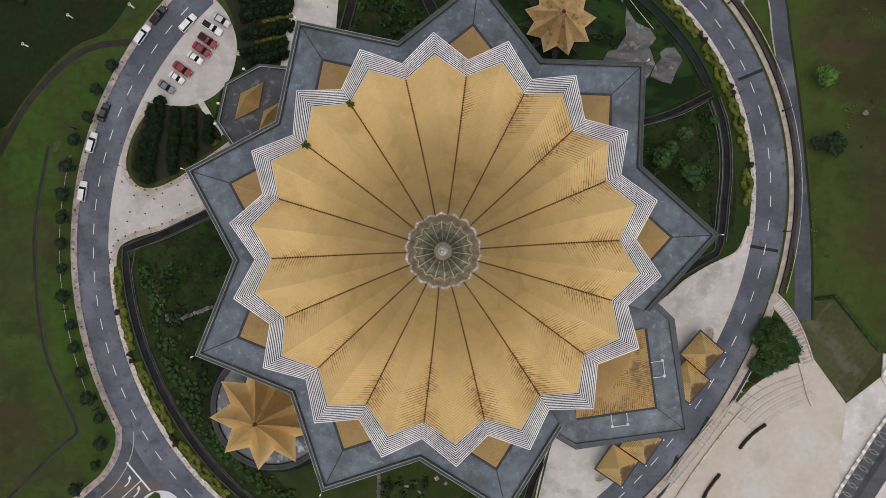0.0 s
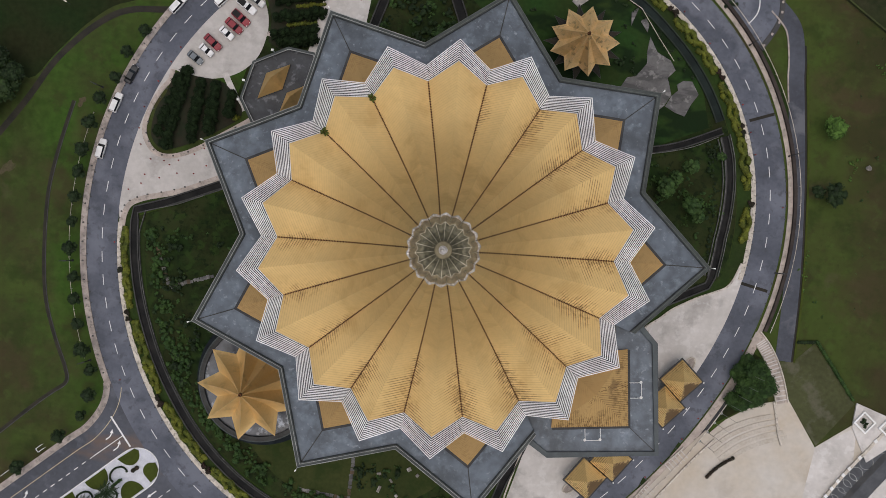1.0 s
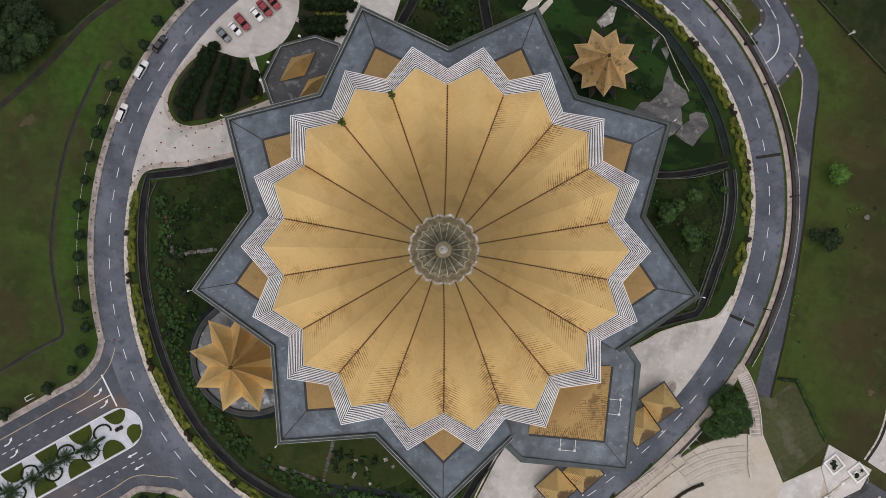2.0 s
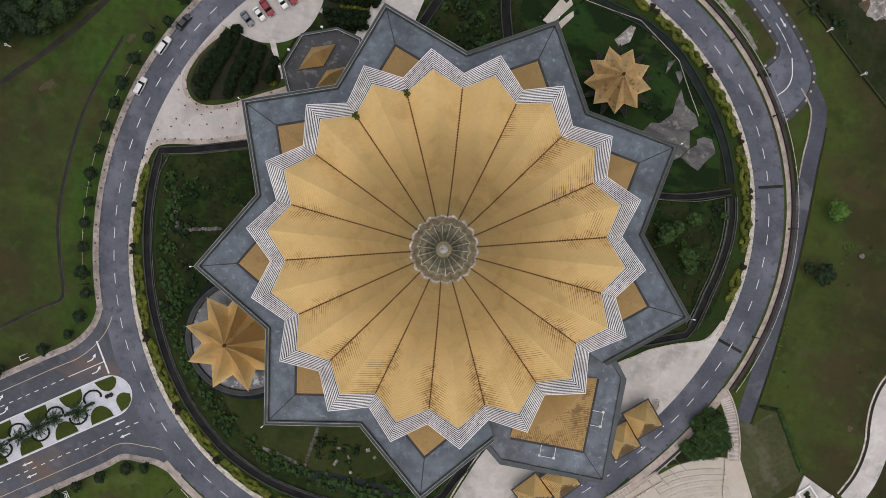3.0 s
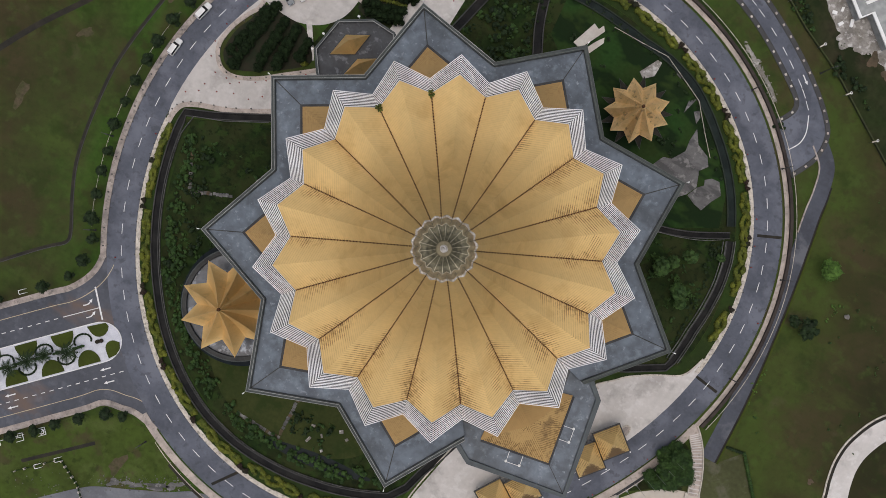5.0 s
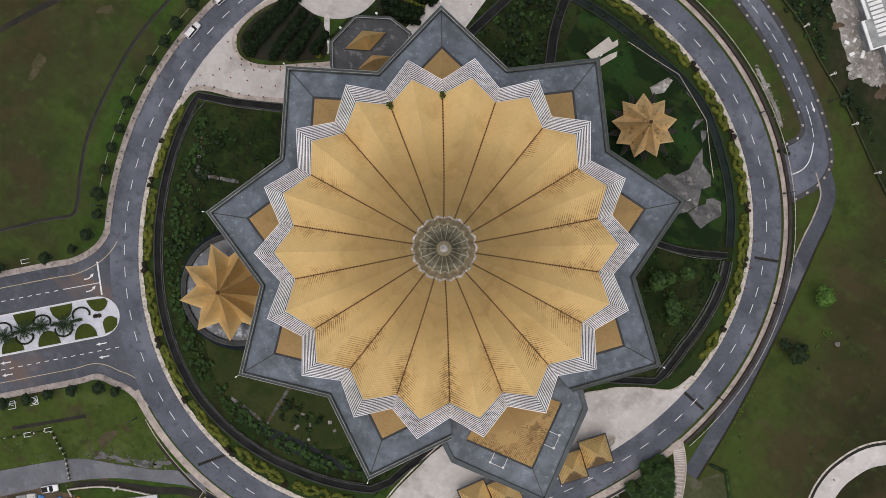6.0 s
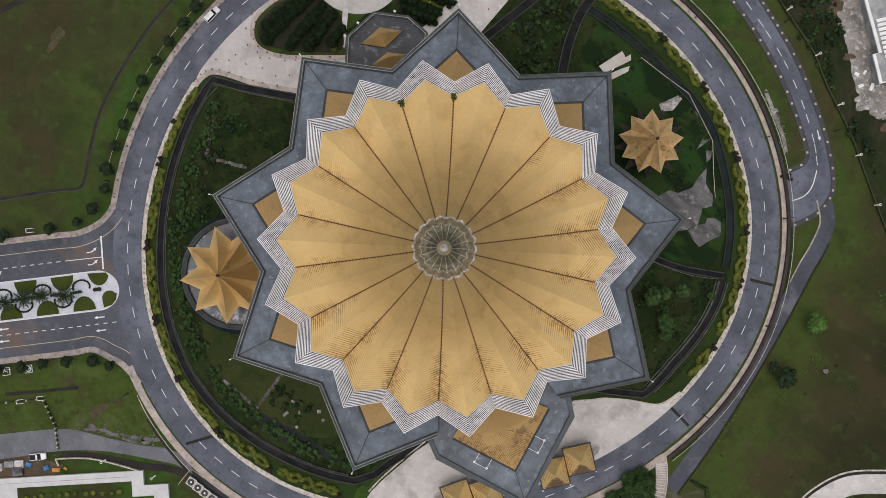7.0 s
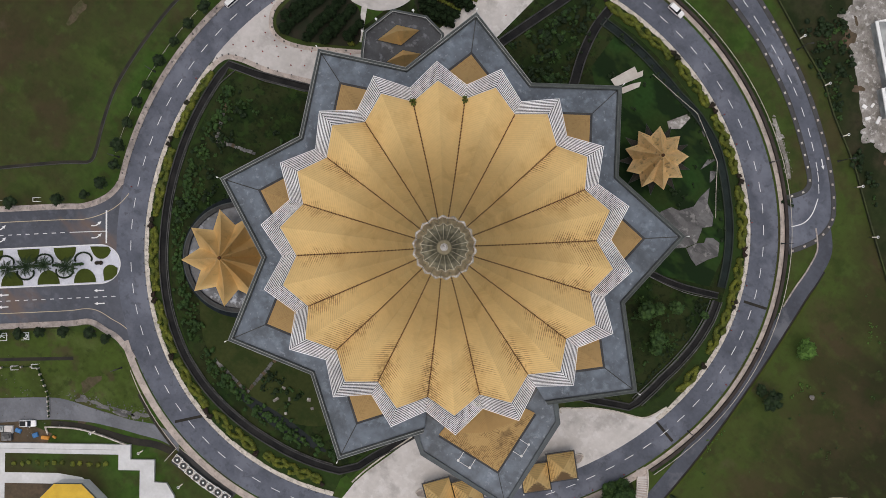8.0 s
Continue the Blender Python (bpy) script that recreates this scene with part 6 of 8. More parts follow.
darkt = tree_kind("lawn_tree", "dark feathery tree standing on the eastern lawn", 3.2, 5.5, LEAF_DARK, 6, clumps=9, size=0.4, density=6, spread=0.9)
plant(darkt, [(88.6, 23.4, 0.85), (84.8, 24.0, 0.45)], rng, "")
big = tree_kind("shade_tree", "dense dark green shade tree beside the plaza steps", 4.6, 7.5, LEAF, 8, clumps=16, size=0.3, density=14)
plant(big, [(75.2, -20.0, 0.7), (77.6, -22.6, 0.62), (73.4, -23.2, 0.66), (75.4, -25.6, 0.6), (72.0, -20.6, 0.5), (70.8, -27.0, 0.42), (73.0, -27.6, 0.45), (73.2, -17.4, 0.42)], rng, "", 0.95, 1.05)
setting(prism("garden_bed", [(73.8, -14.8), (70.9, -21.3), (67.5, -29.1), (66.2, -34.2), (69.7, -32.2), (74.9, -28.8), (80.0, -26.6), (79.4, -21.3), (77.4, -16.9)], 0, 0.07, GARDEN), "dark planted bed under the shade trees", "garden bed")

leafy_src = tree_kind("garden_tree", "leafy mid-green garden tree beside the hall", 2.4, 4.6, LEAF_GARDEN, 23, clumps=14, size=0.3, density=9, spread=0.9)
leafy_src["group"] = "garden trees east of the hall"
plant(leafy_src, [(55.8, 16.8), (49.0, 20.7, 0.85), (54.4, 26.1, 0.8), (57.6, 14.4, 0.6), (51.4, 23.2, 0.6), (61.6, 29.4, 0.45)], rng, "", 0.9, 1.1)

# rows of shrubs in the planting bed beside the drive
rng = random.Random(33)
shrub_src = tree_kind("bed_shrub", "dense dark green shrub in a planted row", 1.55, 2.3, LEAF_BED, 12, "shrub", clumps=13, size=0.15, trunk=0.5, density=26, spread=0.75)
shrub_src["group"] = "shrubs in the planting bed"
spots = []
for (x0, y0), (x1, y1), n in (((-66.3, 34.0), (-69.2, 16.6), 10), ((-62.6, 31.6), (-63.4, 18.6), 7), ((-58.9, 31.2), (-59.3, 21.2), 6), ((-55.0, 29.8), (-54.9, 25.6), 3), ((-67.6, 31.5), (-71.4, 19.5), 6)):
    for i in range(n):
        t = i / max(n - 1, 1)
        spots.append((x0 + (x1 - x0) * t + rng.uniform(-0.2, 0.2), y0 + (y1 - y0) * t + rng.uniform(-0.2, 0.2)))
plant(shrub_src, spots, rng, "", 0.9, 1.2)
yplant = tree_kind("yellow_shrub", "yellow-green shrub at the corner of the drive", 1.1, 1.6, LEAF_YELLOW, 14, "shrub", clumps=6, size=0.2, trunk=0.3, density=24)
plant(yplant, [(-53.6, 24.6)], rng, "")

# dense planting north of the parking bay
rng = random.Random(44)
north_src = tree_kind("north_shrub", "dense dark green shrub in the northern rows", 1.5, 2.4, LEAF_BED, 15, "shrub", clumps=11, size=0.17, trunk=0.5, density=24, spread=0.75)
north_src["group"] = "shrub rows in the northern planting"
spots = []
for y0 in (44.2, 46.2, 50.4, 54.6, 56.7, 58.9, 61.2, 63.4, 65.7, 68.0, 70.2, 72.5, 74.8):
    for i in range(7 if y0 < 47 else 8):
        x = -46.4 + 1.45 * i
        if y0 < 45 and x < -45.5:
            continue
        spots.append((x + rng.uniform(-0.25, 0.25), y0 + 0.22 * (x + 42) + rng.uniform(-0.2, 0.2)))
plant(north_src, spots, rng, "", 0.85, 1.15)
for y0, x0, n in ((48.3, -43.8, 9), (52.6, -42.2, 9)):
    tagged(leafy("clipped_hedge", [(x0 + 0.78 * i, y0 + 0.22 * (x0 + 0.78 * i + 42) + rng.uniform(-0.15, 0.15), 0.5, 0.6, rng.uniform(0.45, 0.8), 0.55) for i in range(n)], LEAF_YELLOW, rng, size=0.15), "yellow-green clipped hedge between dark shrub rows", "hedge", "yellow hedges in the northern planting")
setting(prism("planting_bed", [(-48.2, 43.4), (-44.6, 41.8), (-39.6, 43.6), (-37.6, 53.7), (-35.6, 66), (-34.6, 74), (-47, 74), (-51.6, 58.5), (-49.6, 53.6), (-48.0, 49)], 0, 0.09, BED_SOIL), "brown soil bed with rows of dark shrubs", "planting bed")

# dark trees of the wood beyond the western track
wood_src = tree_kind("woodland_tree", "dense dark green woodland tree beyond the dirt track", 3.6, 7.0, LEAF_DARK, 19, clumps=15, size=0.34, density=12)
wood_mid = tree_kind("woodland_tree", "dense mid-green woodland tree beyond the dirt track", 3.2, 6.0, LEAF_WOOD, 20, clumps=13, size=0.34, density=12)
for o in (wood_src, wood_mid):
    o["group"] = "woodland trees beyond the track"
plant(wood_src, [(-118.4, 20.0), (-109.6, 23.8), (-119.8, 15.2), (-113.5, 18.6), (-122.0, 25.0), (-114.6, 29.5), (-126.0, 19.5), (-110.4, 31.0), (-128.5, 27.0), (-119.0, 31.5), (-106.2, 28.2)], rng, "", 0.85, 1.25)
plant(wood_mid, [(-114.8, 23.6), (-117.6, 26.2), (-110.4, 20.0), (-122.6, 17.0), (-107.4, 24.4), (-124.6, 30.0), (-112.2, 26.6)], rng, "", 0.85, 1.2)

# wavy two-strand hedges between the kerb and the drain
def wavy_hedge(a0, a1, mid, amp, seed):
    rng = random.Random(seed)
    blobs = []
    length = radians(a1 - a0) * ring_r((a0 + a1) / 2)
    waves = max(1, round(length / 6.5))
    n = int(length / 0.55)
    for strand in (0, 1):
        for i in range(n + 1):
            t = i / n
            if strand == 1 and (0.42 < t < 0.5 or rng.random() < 0.12):
                continue
            off = mid + amp * math.sin(2 * math.pi * waves * t * 0.75 + strand * math.pi * 0.85 + seed) * (0.55 + 0.45 * math.sin(math.pi * t))
            p = ring(a0 + (a1 - a0) * t, off)
            r = rng.uniform(0.6, 0.85)
            blobs.append((p.x, p.y, 0.5, r, r, 0.6))
    return tagged(leafy("wavy_hedge", blobs, LEAF_YELLOW, rng, density=26, size=0.13), "yellow-green clipped hedge in two wavy strands beside the kerb", "hedge", "wavy hedges round the ring road")


seed = 60
gaps = []
for a0, a1, mid in ((183.5, 190.0, -5.5), (190.6, 197.5, -5.6), (200.5, 213.5, -6.1), (216.0, 228.0, -6.1), (230.5, 240.5, -6.0), (242.5, 253.0, -6.2), (255.0, 266.0, -6.8), (268.5, 281.0, -7.0), (8.5, 14.5, -5.6), (18.5, 27.5, -5.7), (28.5, 38.0, -5.7), (40.5, 52.0, -5.6), (55.0, 66.5, -5.4), (69.0, 79.0, -5.5), (81.0, 97.0, -5.8)):
    wavy_hedge(a0, a1, mid, (0.6 if 180 < a0 < 198 else (0.85 if 198 < a0 < 250 else 1.1)) if a0 > 180 else 0.95, seed)
    gaps.append((a1 + 0.9, mid + 0.9))
    seed += 1
rng = random.Random(70)
maroon = tree_kind("maroon_shrub", "dark maroon clipped shrub between hedges", 0.95, 1.3, LEAF_MAROON, 17, "shrub", clumps=6, size=0.16, trunk=0.3, density=30)
maroon["group"] = "maroon shrubs round the ring road"
spots = []
for a, o in gaps:
    p = ring(a, o)
    spots.append((p.x, p.y))
    q = ring(a + 1.2, o)
    if rng.random() < 0.5:
        spots.append((q.x, q.y))
plant(maroon, spots, rng, "")

# open lawn of the southern garden
LAWN_OLIVE = surface("lawn_olive", (0.040, 0.048, 0.015), (0.030, 0.040, 0.012), rough=0.9, scale=0.1, fine=1.1, fine_amount=0.3, bump=0.4, spec=0.1)
blotch(LAWN_OLIVE, (0.020, 0.034, 0.009), 0.2, 0.52, 0.70, 0.7)
setting(prism("lawn", [(p.x, p.y) for p in curve([(-46.0, -47.0), (-40.5, -52.5), (-34.0, -58.6), (-26.0, -62.3), (-16.5, -63.0), (-8.0, -62.4), (-1.5, -60.6), (4.8, -56.0), (8, -48), (-6.4, -44), (-20, -44), (-34, -44)], 4, True)], 0, 0.062, LAWN_OLIVE), "open olive-green lawn in the southern garden", "lawn")

# uncountable undergrowth of the gardens
def undergrowth(label, spots, material, seed, size=0.3, lo=0.6, hi=1.5, density=11):
    rng = random.Random(seed)
    blobs = []
    for x, y in spots:
        r = rng.uniform(lo, hi)
        for _ in range(4):
            k = r * rng.uniform(0.32, 0.6)
            blobs.append((x + rng.gauss(0, 0.5 * r), y + rng.gauss(0, 0.5 * r), k * 0.6 + 0.2 * r, k, k * rng.uniform(0.8, 1.2), k * 0.8))
    return tagged(leafy("undergrowth", blobs, material, rng, density=density, size=size), label, "shrubs", "", "stuff")


rng = random.Random(80)
w_row = [tuple(ring(a + rng.uniform(-0.6, 0.6), W_OFF(a) - 4.4 + rng.uniform(-2.2, 1.2)).xy) for a in np.arange(184, 284, 0.5) if noise.noise((a * 0.11, 2.0, 1.0)) > -0.25]
undergrowth("leafy green shrubs along the garden side of the drain", w_row, LEAF, 81, 0.24, 0.5, 1.6)
inner_w = []
for i in range(760):
    a, off = rng.uniform(183, 284), rng.uniform(-34, -11.5)
    p = ring(a, off)
    n = noise.noise((p.x * 0.08, p.y * 0.08, 3))
    if n > (-0.05 if a < 215 else 0.45):
        inner_w.append((p.x, p.y))
undergrowth("dark low shrubs scattered in the western garden", inner_w[::2], LEAF_DARK, 82, 0.26, 0.4, 1.5)
undergrowth("green low shrubs scattered in the western garden", inner_w[1::2], LEAF, 93, 0.2, 0.3, 1.1)
east = [(59.6 + rng.gauss(0, 1.9), 17.8 + rng.gauss(0, 1.6)) for _ in range(22)] + [(51 + rng.gauss(0, 1.8), 22 + rng.gauss(0, 2.4)) for _ in range(18)] + [(56 + rng.gauss(0, 2.2), 12 + rng.gauss(0, 1.5)) for _ in range(8)]
undergrowth("leafy green shrubs in the eastern garden", east[::2], LEAF, 83, 0.24, 0.4, 0.9, 9)
undergrowth("feathery green shrubs in the eastern garden", [(cx + rng.gauss(0, 1.3), cy + rng.gauss(0, 1.3)) for cx, cy in ((47.6, 21.6), (50.2, 19.6), (56.4, 16.6), (55.4, 20.0), (59.4, 17.6)) for _ in range(7)], LEAF, 94, 0.3, 0.3, 0.8, 10)
undergrowth("dark shrubs along the eastern garden drain", [tuple(ring(a, -13.2 + rng.uniform(-1.2, 0.2)).xy) for a in np.arange(3, 30, 1.6)] + [(60.5 + rng.gauss(0, 1), 30 + rng.gauss(0, 1)) for _ in range(6)], LEAF_DARK, 84, 0.26, 0.5, 1.0)
n_spots = []
for i in range(150):
    x, y = rng.uniform(-22, -4), rng.uniform(40, 74)
    if x > -24 + (y - 50) * 0.28 + 2 and x < -3.2 - (y - 52) * 0.22 - 1.2:
        n_spots.append((x, y))
undergrowth("dense dark undergrowth in the northern garden", n_spots[::2], LEAF_DARK, 85, 0.3, 0.8, 1.7)
undergrowth("leafy green shrubs in the northern garden", n_spots[1::3], LEAF, 86, 0.3, 0.7, 1.5)
ne = []
for i in range(90):
    x, y = rng.uniform(2, 48), rng.uniform(34, 70)
    a = math.degrees(math.atan2(y, x))
    if math.hypot(x, y) < ring_r(a) - 11 and noise.noise((x * 0.1, y * 0.1, 7)) > 0.05 and math.hypot(x - 25, y - 49.9) > 7:
        ne.append((x, y))
undergrowth("dark shrubs on the north-eastern lawn", ne, LEAF_DARK, 87, 0.24, 0.4, 1.1)
undergrowth("dark hedge trees beside the pavilion drain", [tuple(ring(a, -10.6 + rng.uniform(-0.6, 0.4)).xy) for a in np.arange(42, 92, 2.1)], LEAF_DARK, 88, 0.24, 0.5, 0.9)
nw_wood = []
for i in range(150):
    x, y = rng.uniform(-150, -92), rng.uniform(6, 90)
    if y > 55 + (x + 93) * 0.2 + 3 + 5 * noise.noise((x * 0.1, y * 0.1, 1)):
        nw_wood.append((x, y))
undergrowth("dark woodland edge beyond the western lawn", nw_wood, LEAF_DARK, 89, 0.45, 1.2, 2.8, 6)
ne_wood = []
for i in range(2600):
    x, y = rng.uniform(22, 120), rng.uniform(50, 135)
    wall_y = 104 - (x - 23.7) * 0.52
    if wall_y + 2.5 < y < wall_y + 17 + 6 * noise.noise((x * 0.07, y * 0.07, 5)) and noise.noise((x * 0.06, y * 0.06, 9)) > -0.15 and y + 0.85 * x < 146:
        ne_wood.append((x, y))
undergrowth("dark scrub beyond the far wall", ne_wood[::2], LEAF_DARK, 90, 0.34, 0.5, 1.7, 9)
undergrowth("green scrub beyond the far wall", ne_wood[1::2], LEAF, 95, 0.26, 0.3, 1.0, 9)
undergrowth("scattered low weeds on the eastern lawn", [(rng.uniform(86, 122), rng.uniform(-8, 66)) for _ in range(46)], LEAF, 91, 0.16, 0.2, 0.5, 8)
undergrowth("pale green low scrub on the eastern lawn", [(92.6 + rng.gauss(0, 1.5), 30.5 + rng.gauss(0, 1.5)) for _ in range(10)] + [(100 + rng.gauss(0, 2), 55 + rng.gauss(0, 2)) for _ in range(12)] + [(84.6 + rng.gauss(0, 0.7), 5 + rng.gauss(0, 3)) for _ in range(8)], LEAF_BRIGHT, 92, 0.18, 0.25, 0.6, 8)

# rooftop weeds at the ends of two gutters
LEAF_WEED = surface("leaf_weed", (0.075, 0.095, 0.020), (0.045, 0.065, 0.014), rough=0.7, scale=0.5, fine=2, island=0.35, bump=0, spec=0.2)


def weed(a, r, z, k):
    rng = random.Random(int(a))
    vs, fs = [], []
    for i in range(44):
        t = rng.uniform(0, 6.283)
        l = rng.uniform(0.5, 1.0) * k
        b = Vector((math.cos(t), math.sin(t), 0)) * l
        n = Vector((-b.y, b.x, 0)) * 0.16
        up = Vector((0, 0, rng.uniform(0.2, 0.9) * k))
        j = len(vs)
        vs += [Vector((0, 0, 0.1)), b * 0.55 + n + up, b + up * 0.6, b * 0.55 - n + up]
        fs.append((j, j + 1, j + 2, j + 3))
    o = raw("roof_weed", vs, fs, LEAF_WEED)
    p = pol(r, a, z)
    o.matrix_basis = Matrix.Translation(p)
    return tagged(o, "green spiky weed growing in the roof gutter", "weed", "weeds on the roof")


weed(A0 - 10, 30.3, 51.8, 1.1)
weed(A0 + 10, 30.3, 51.8, 1.1)
weed(A0 - 90, 30.2, 51.6, 0.55)

# palms and ring hedges on the traffic island
def palm(x, y, k, seed):
    rng = random.Random(seed)
    e = empty("palm", x, y, 0.2, rng.uniform(0, 360), "short palm with arching dark fronds on the traffic island", "palm", "palms on the traffic island")
    bm = bmesh.new()
    cyl_bm(bm, 0, 0, 0, 0.28, 3.4 * k, 9, 0.17)
    part("trunk", bm, BARK, e)
    for i in range(13):
        a = i * 360 / 13 + rng.uniform(-8, 8)
        L = rng.uniform(2.0, 2.7) * k
        n = 12
        mid = [Vector((L * j / n, 0, 3.4 * k + 0.9 * math.sin(j / n * 2.4) - 1.0 * (j / n) ** 2)) for j in range(n + 1)]
        vs, fs = list(mid), []
        for j in range(n):
            for s in (1, -1):
                w = 0.6 * k * math.sin(math.pi * min(j / n + 0.12, 1)) + 0.05
                q = len(vs)
                vs.append(mid[j] + Vector((0.3, s * w, -0.22)))
                fs.append((j, j + 1, q) if s > 0 else (j + 1, j, q))
        f = raw("frond", vs, fs, LEAF_DARK, e)
        f.matrix_basis = pose(0, 0, 0, 0, 0, a)
    return e


k = 0
for s in (11.2, 17.2, 21.4, 26.6, 32.4, 37.6, 43.0, 49.0, 55.0, 61.0):
    p = blv(s + 1.2, (-0.4, 0.5, 0.3, -0.3)[k % 4])
    palm(p.x, p.y, 1.3 if k % 2 == 0 else 1.1, 100 + k)
    k += 1
rng = random.Random(120)
for i in range(8):
    c = blv(9.6 + 5.1 * i, 1.5 if i % 2 == 0 else -1.5)
    blobs = []
    for t in range(0, 360, 9):
        if (i % 2 == 0 and 200 < t < 340) or (i % 2 == 1 and 20 < t < 160):
            continue
        q = c + AX * (2.2 * math.cos(radians(t))) + NX * (1.7 * math.sin(radians(t)))
        blobs.append((q.x, q.y, 0.45, 0.3, 0.3, 0.3))
    tagged(leafy("ring_hedge", blobs, LEAF_DARK, rng, density=40, size=0.1), "dark low clipped hedge in a curl on pale gravel", "hedge", "curled hedges on the traffic island")
    p = blv(10.2 + 5.1 * i + 1.0, 0.2)
    tagged(leafy("low_shrub", [(p.x + AX.x * j * 0.6, p.y + AX.y * j * 0.6, 0.45, 0.5, 0.5, 0.35) for j in range(-2, 3)], LEAF, rng, density=24, size=0.14), "low green shrub on pale gravel", "shrub", "shrubs on the traffic island")
p = blv(5.6, 0.3)
tagged(leafy("maroon_shrub", [(p.x + AX.x * j * 0.6, p.y + AX.y * j * 0.6, 0.5, 0.6, 0.6, 0.45) for j in range(-1, 2)], LEAF_MAROON, rng, density=26, size=0.14), "dark maroon shrub at the end of the traffic island", "shrub")

# clipped hedges on the plaza and beside the rough grass
for (x0, y0), (x1, y1) in (((67.7, -46.1), (73.3, -40.9)), ((58.4, -59.6), (62.8, -52.5))):
    n = 16
    bl = []
    for i in range(n + 1):
        t = i / n
        bow = 0.5 * math.sin(math.pi * t)
        bl.append((x0 + (x1 - x0) * t - bow * 0.6, y0 + (y1 - y0) * t + bow * 0.6, 0.5, 0.5, 0.5, 0.55))
    tagged(leafy("plaza_hedge", bl, LEAF_MAROON, rng, density=30, size=0.13), "dark clipped hedge strip on the pale plaza", "hedge", "plaza hedges")
bl = [(89.6 + (99.5 - 89.6) * i / 30, -11.2 + (-23.6 + 11.2) * i / 30, 0.5, 0.55, 0.55, 0.6) for i in range(31)]
tagged(leafy("clipped_hedge", bl, LEAF, rng, density=26, size=0.14), "long clipped green hedge beside the rough grass", "hedge")
bl = [(85.2 + 4.4 * i / 10, -11.8 + 0.6 * i / 10, 0.35, 0.5, 0.5, 0.45) for i in range(11)]
tagged(leafy("clipped_hedge", bl, LEAF_DARK, rng, density=24, size=0.14), "low dark hedge beside the rough grass", "hedge")

# ---- stones, slabs and small structures in the gardens ----
rng = random.Random(130)


def stone_path(p0, p1, n, label):
    a, b = Vector((*p0, 0)), Vector((*p1, 0))
    e = empty("stepping_stones", a.x, a.y, 0, 0, label, "stepping stones")
    for i in range(n):
        q = (b - a) * (i / (n - 1)) + Vector((rng.uniform(-0.15, 0.15), rng.uniform(-0.15, 0.15), 0))
        bm = bmesh.new()
        box_bm(bm, q.x, q.y, 0.03, rng.uniform(0.72, 0.92), rng.uniform(0.7, 1.0), 0.09, math.degrees(math.atan2(b.y - a.y, b.x - a.x)) + rng.uniform(-12, 12), 0.03)
        part("stone", bm, ROCK if rng.random() < 0.7 else SOIL, e)


stone_path((-64.0, -17.1), (-54.7, -13.5), 13, "grey-brown stepping stones across the western garden")
stone_path((-27.4, -61.2), (-16.7, -62.0), 14, "grey-brown stepping stones in the southern garden")
stone_path((-15.9, -62.6), (-15.9, -51.5), 14, "grey-brown stepping stones in the southern garden")
stone_path((-68.4, -8.8), (-64.8, -16.4), 8, "grey-brown stepping stones along the western garden")
for x, y, sx, sy in ((-9.0, -58.8, 1.6, 0.7), (-4.7, -59.9, 0.7, 0.7), (-0.3, -54.5, 0.8, 0.7), (-2.4, -53.3, 1.0, 0.9), (-6.4, -56.5, 0.5, 1.0), (-9.4, -55.2, 1.0, 0.7)):
    bm = bmesh.new()
    box_bm(bm, x, y, 0.04, sx, sy, 0.3, rng.uniform(0, 90), 0.04)
    tagged(part("garden_slab", bm, GRAVEL), "pale concrete slab lying in the garden", "slab", "garden slabs")
pond = setting(prism("pond", [(p.x, p.y) for p in arc(252, 279, -14.2)] + [(p.x, p.y) for p in arc(279, 252, lambda a: -14.8 - 3.2 * math.sin(radians((a - 252) / 27 * 180)))], 0, 0.07, surface("pond_water", (0.008, 0.013, 0.014), (0.013, 0.018, 0.02), rough=0.6, spec=0.15)), "dark still pond beside the drain", "pond")
tarp_a = [(4.0, 60.6), (5.3, 63.9), (6.6, 67.2), (8.2, 66.4), (8.9, 67.8), (9.8, 66.6), (8.2, 63.6), (6.2, 60.0)]
tagged(prism("tarpaulin", tarp_a, 0.03, 0.35, TARP), "pale tarpaulin sheet lying on the lawn", "tarpaulin")
tagged(prism("tarpaulin", [(7.0, 59.8), (8.9, 63.2), (10.4, 65.2), (10.9, 63.9), (8.8, 59.9)], 0.03, 0.3, TARP), "pale tarpaulin sheet lying on the lawn", "tarpaulin")
tagged(prism("paving_fragment", [(22.2, 61.7), (24.9, 66.4), (26.2, 66.2), (26.0, 62.4), (23.8, 60.5)], 0.03, 0.3, GRAVEL), "grey broken paving on the lawn", "paving")
tagged(prism("paving_fragment", [(36.0, 42.9), (37.3, 45.4), (39.4, 46.0), (41.6, 49.3), (41.3, 51.9), (41.6, 55.6), (43.7, 52.2), (47.1, 50.6), (48.5, 48.4), (46.8, 46.4), (47.2, 45.6), (48.2, 42.5), (46.9, 39.9), (44.0, 37.0), (36, 36)], 0.03, 0.22, ROCK), "grey irregular paved terrace on the lawn", "paving")
tagged(prism("paving_fragment", [(47.1, 39.7), (49.6, 38.5), (51.9, 37.9), (53.1, 40.9), (54.6, 43.4), (52.7, 46.3), (50.6, 46.2), (49.2, 45.1), (49.7, 43.8), (48.3, 42.4)], 0.03, 0.25, ROCK), "grey irregular paved terrace on the lawn", "paving")
for pts in ([(36.8, 57.7), (36.5, 60.9), (38.2, 62.3)], [(38.9, 59.0), (40.0, 60.0), (41.0, 58.4), (40.8, 56.6)], [(30.2, 65.6), (31.6, 66.2), (32.2, 64.8)]):
    tagged(prism("paving_fragment", pts, 0.03, 0.2, ROCK), "small grey paving fragment on the lawn", "paving")
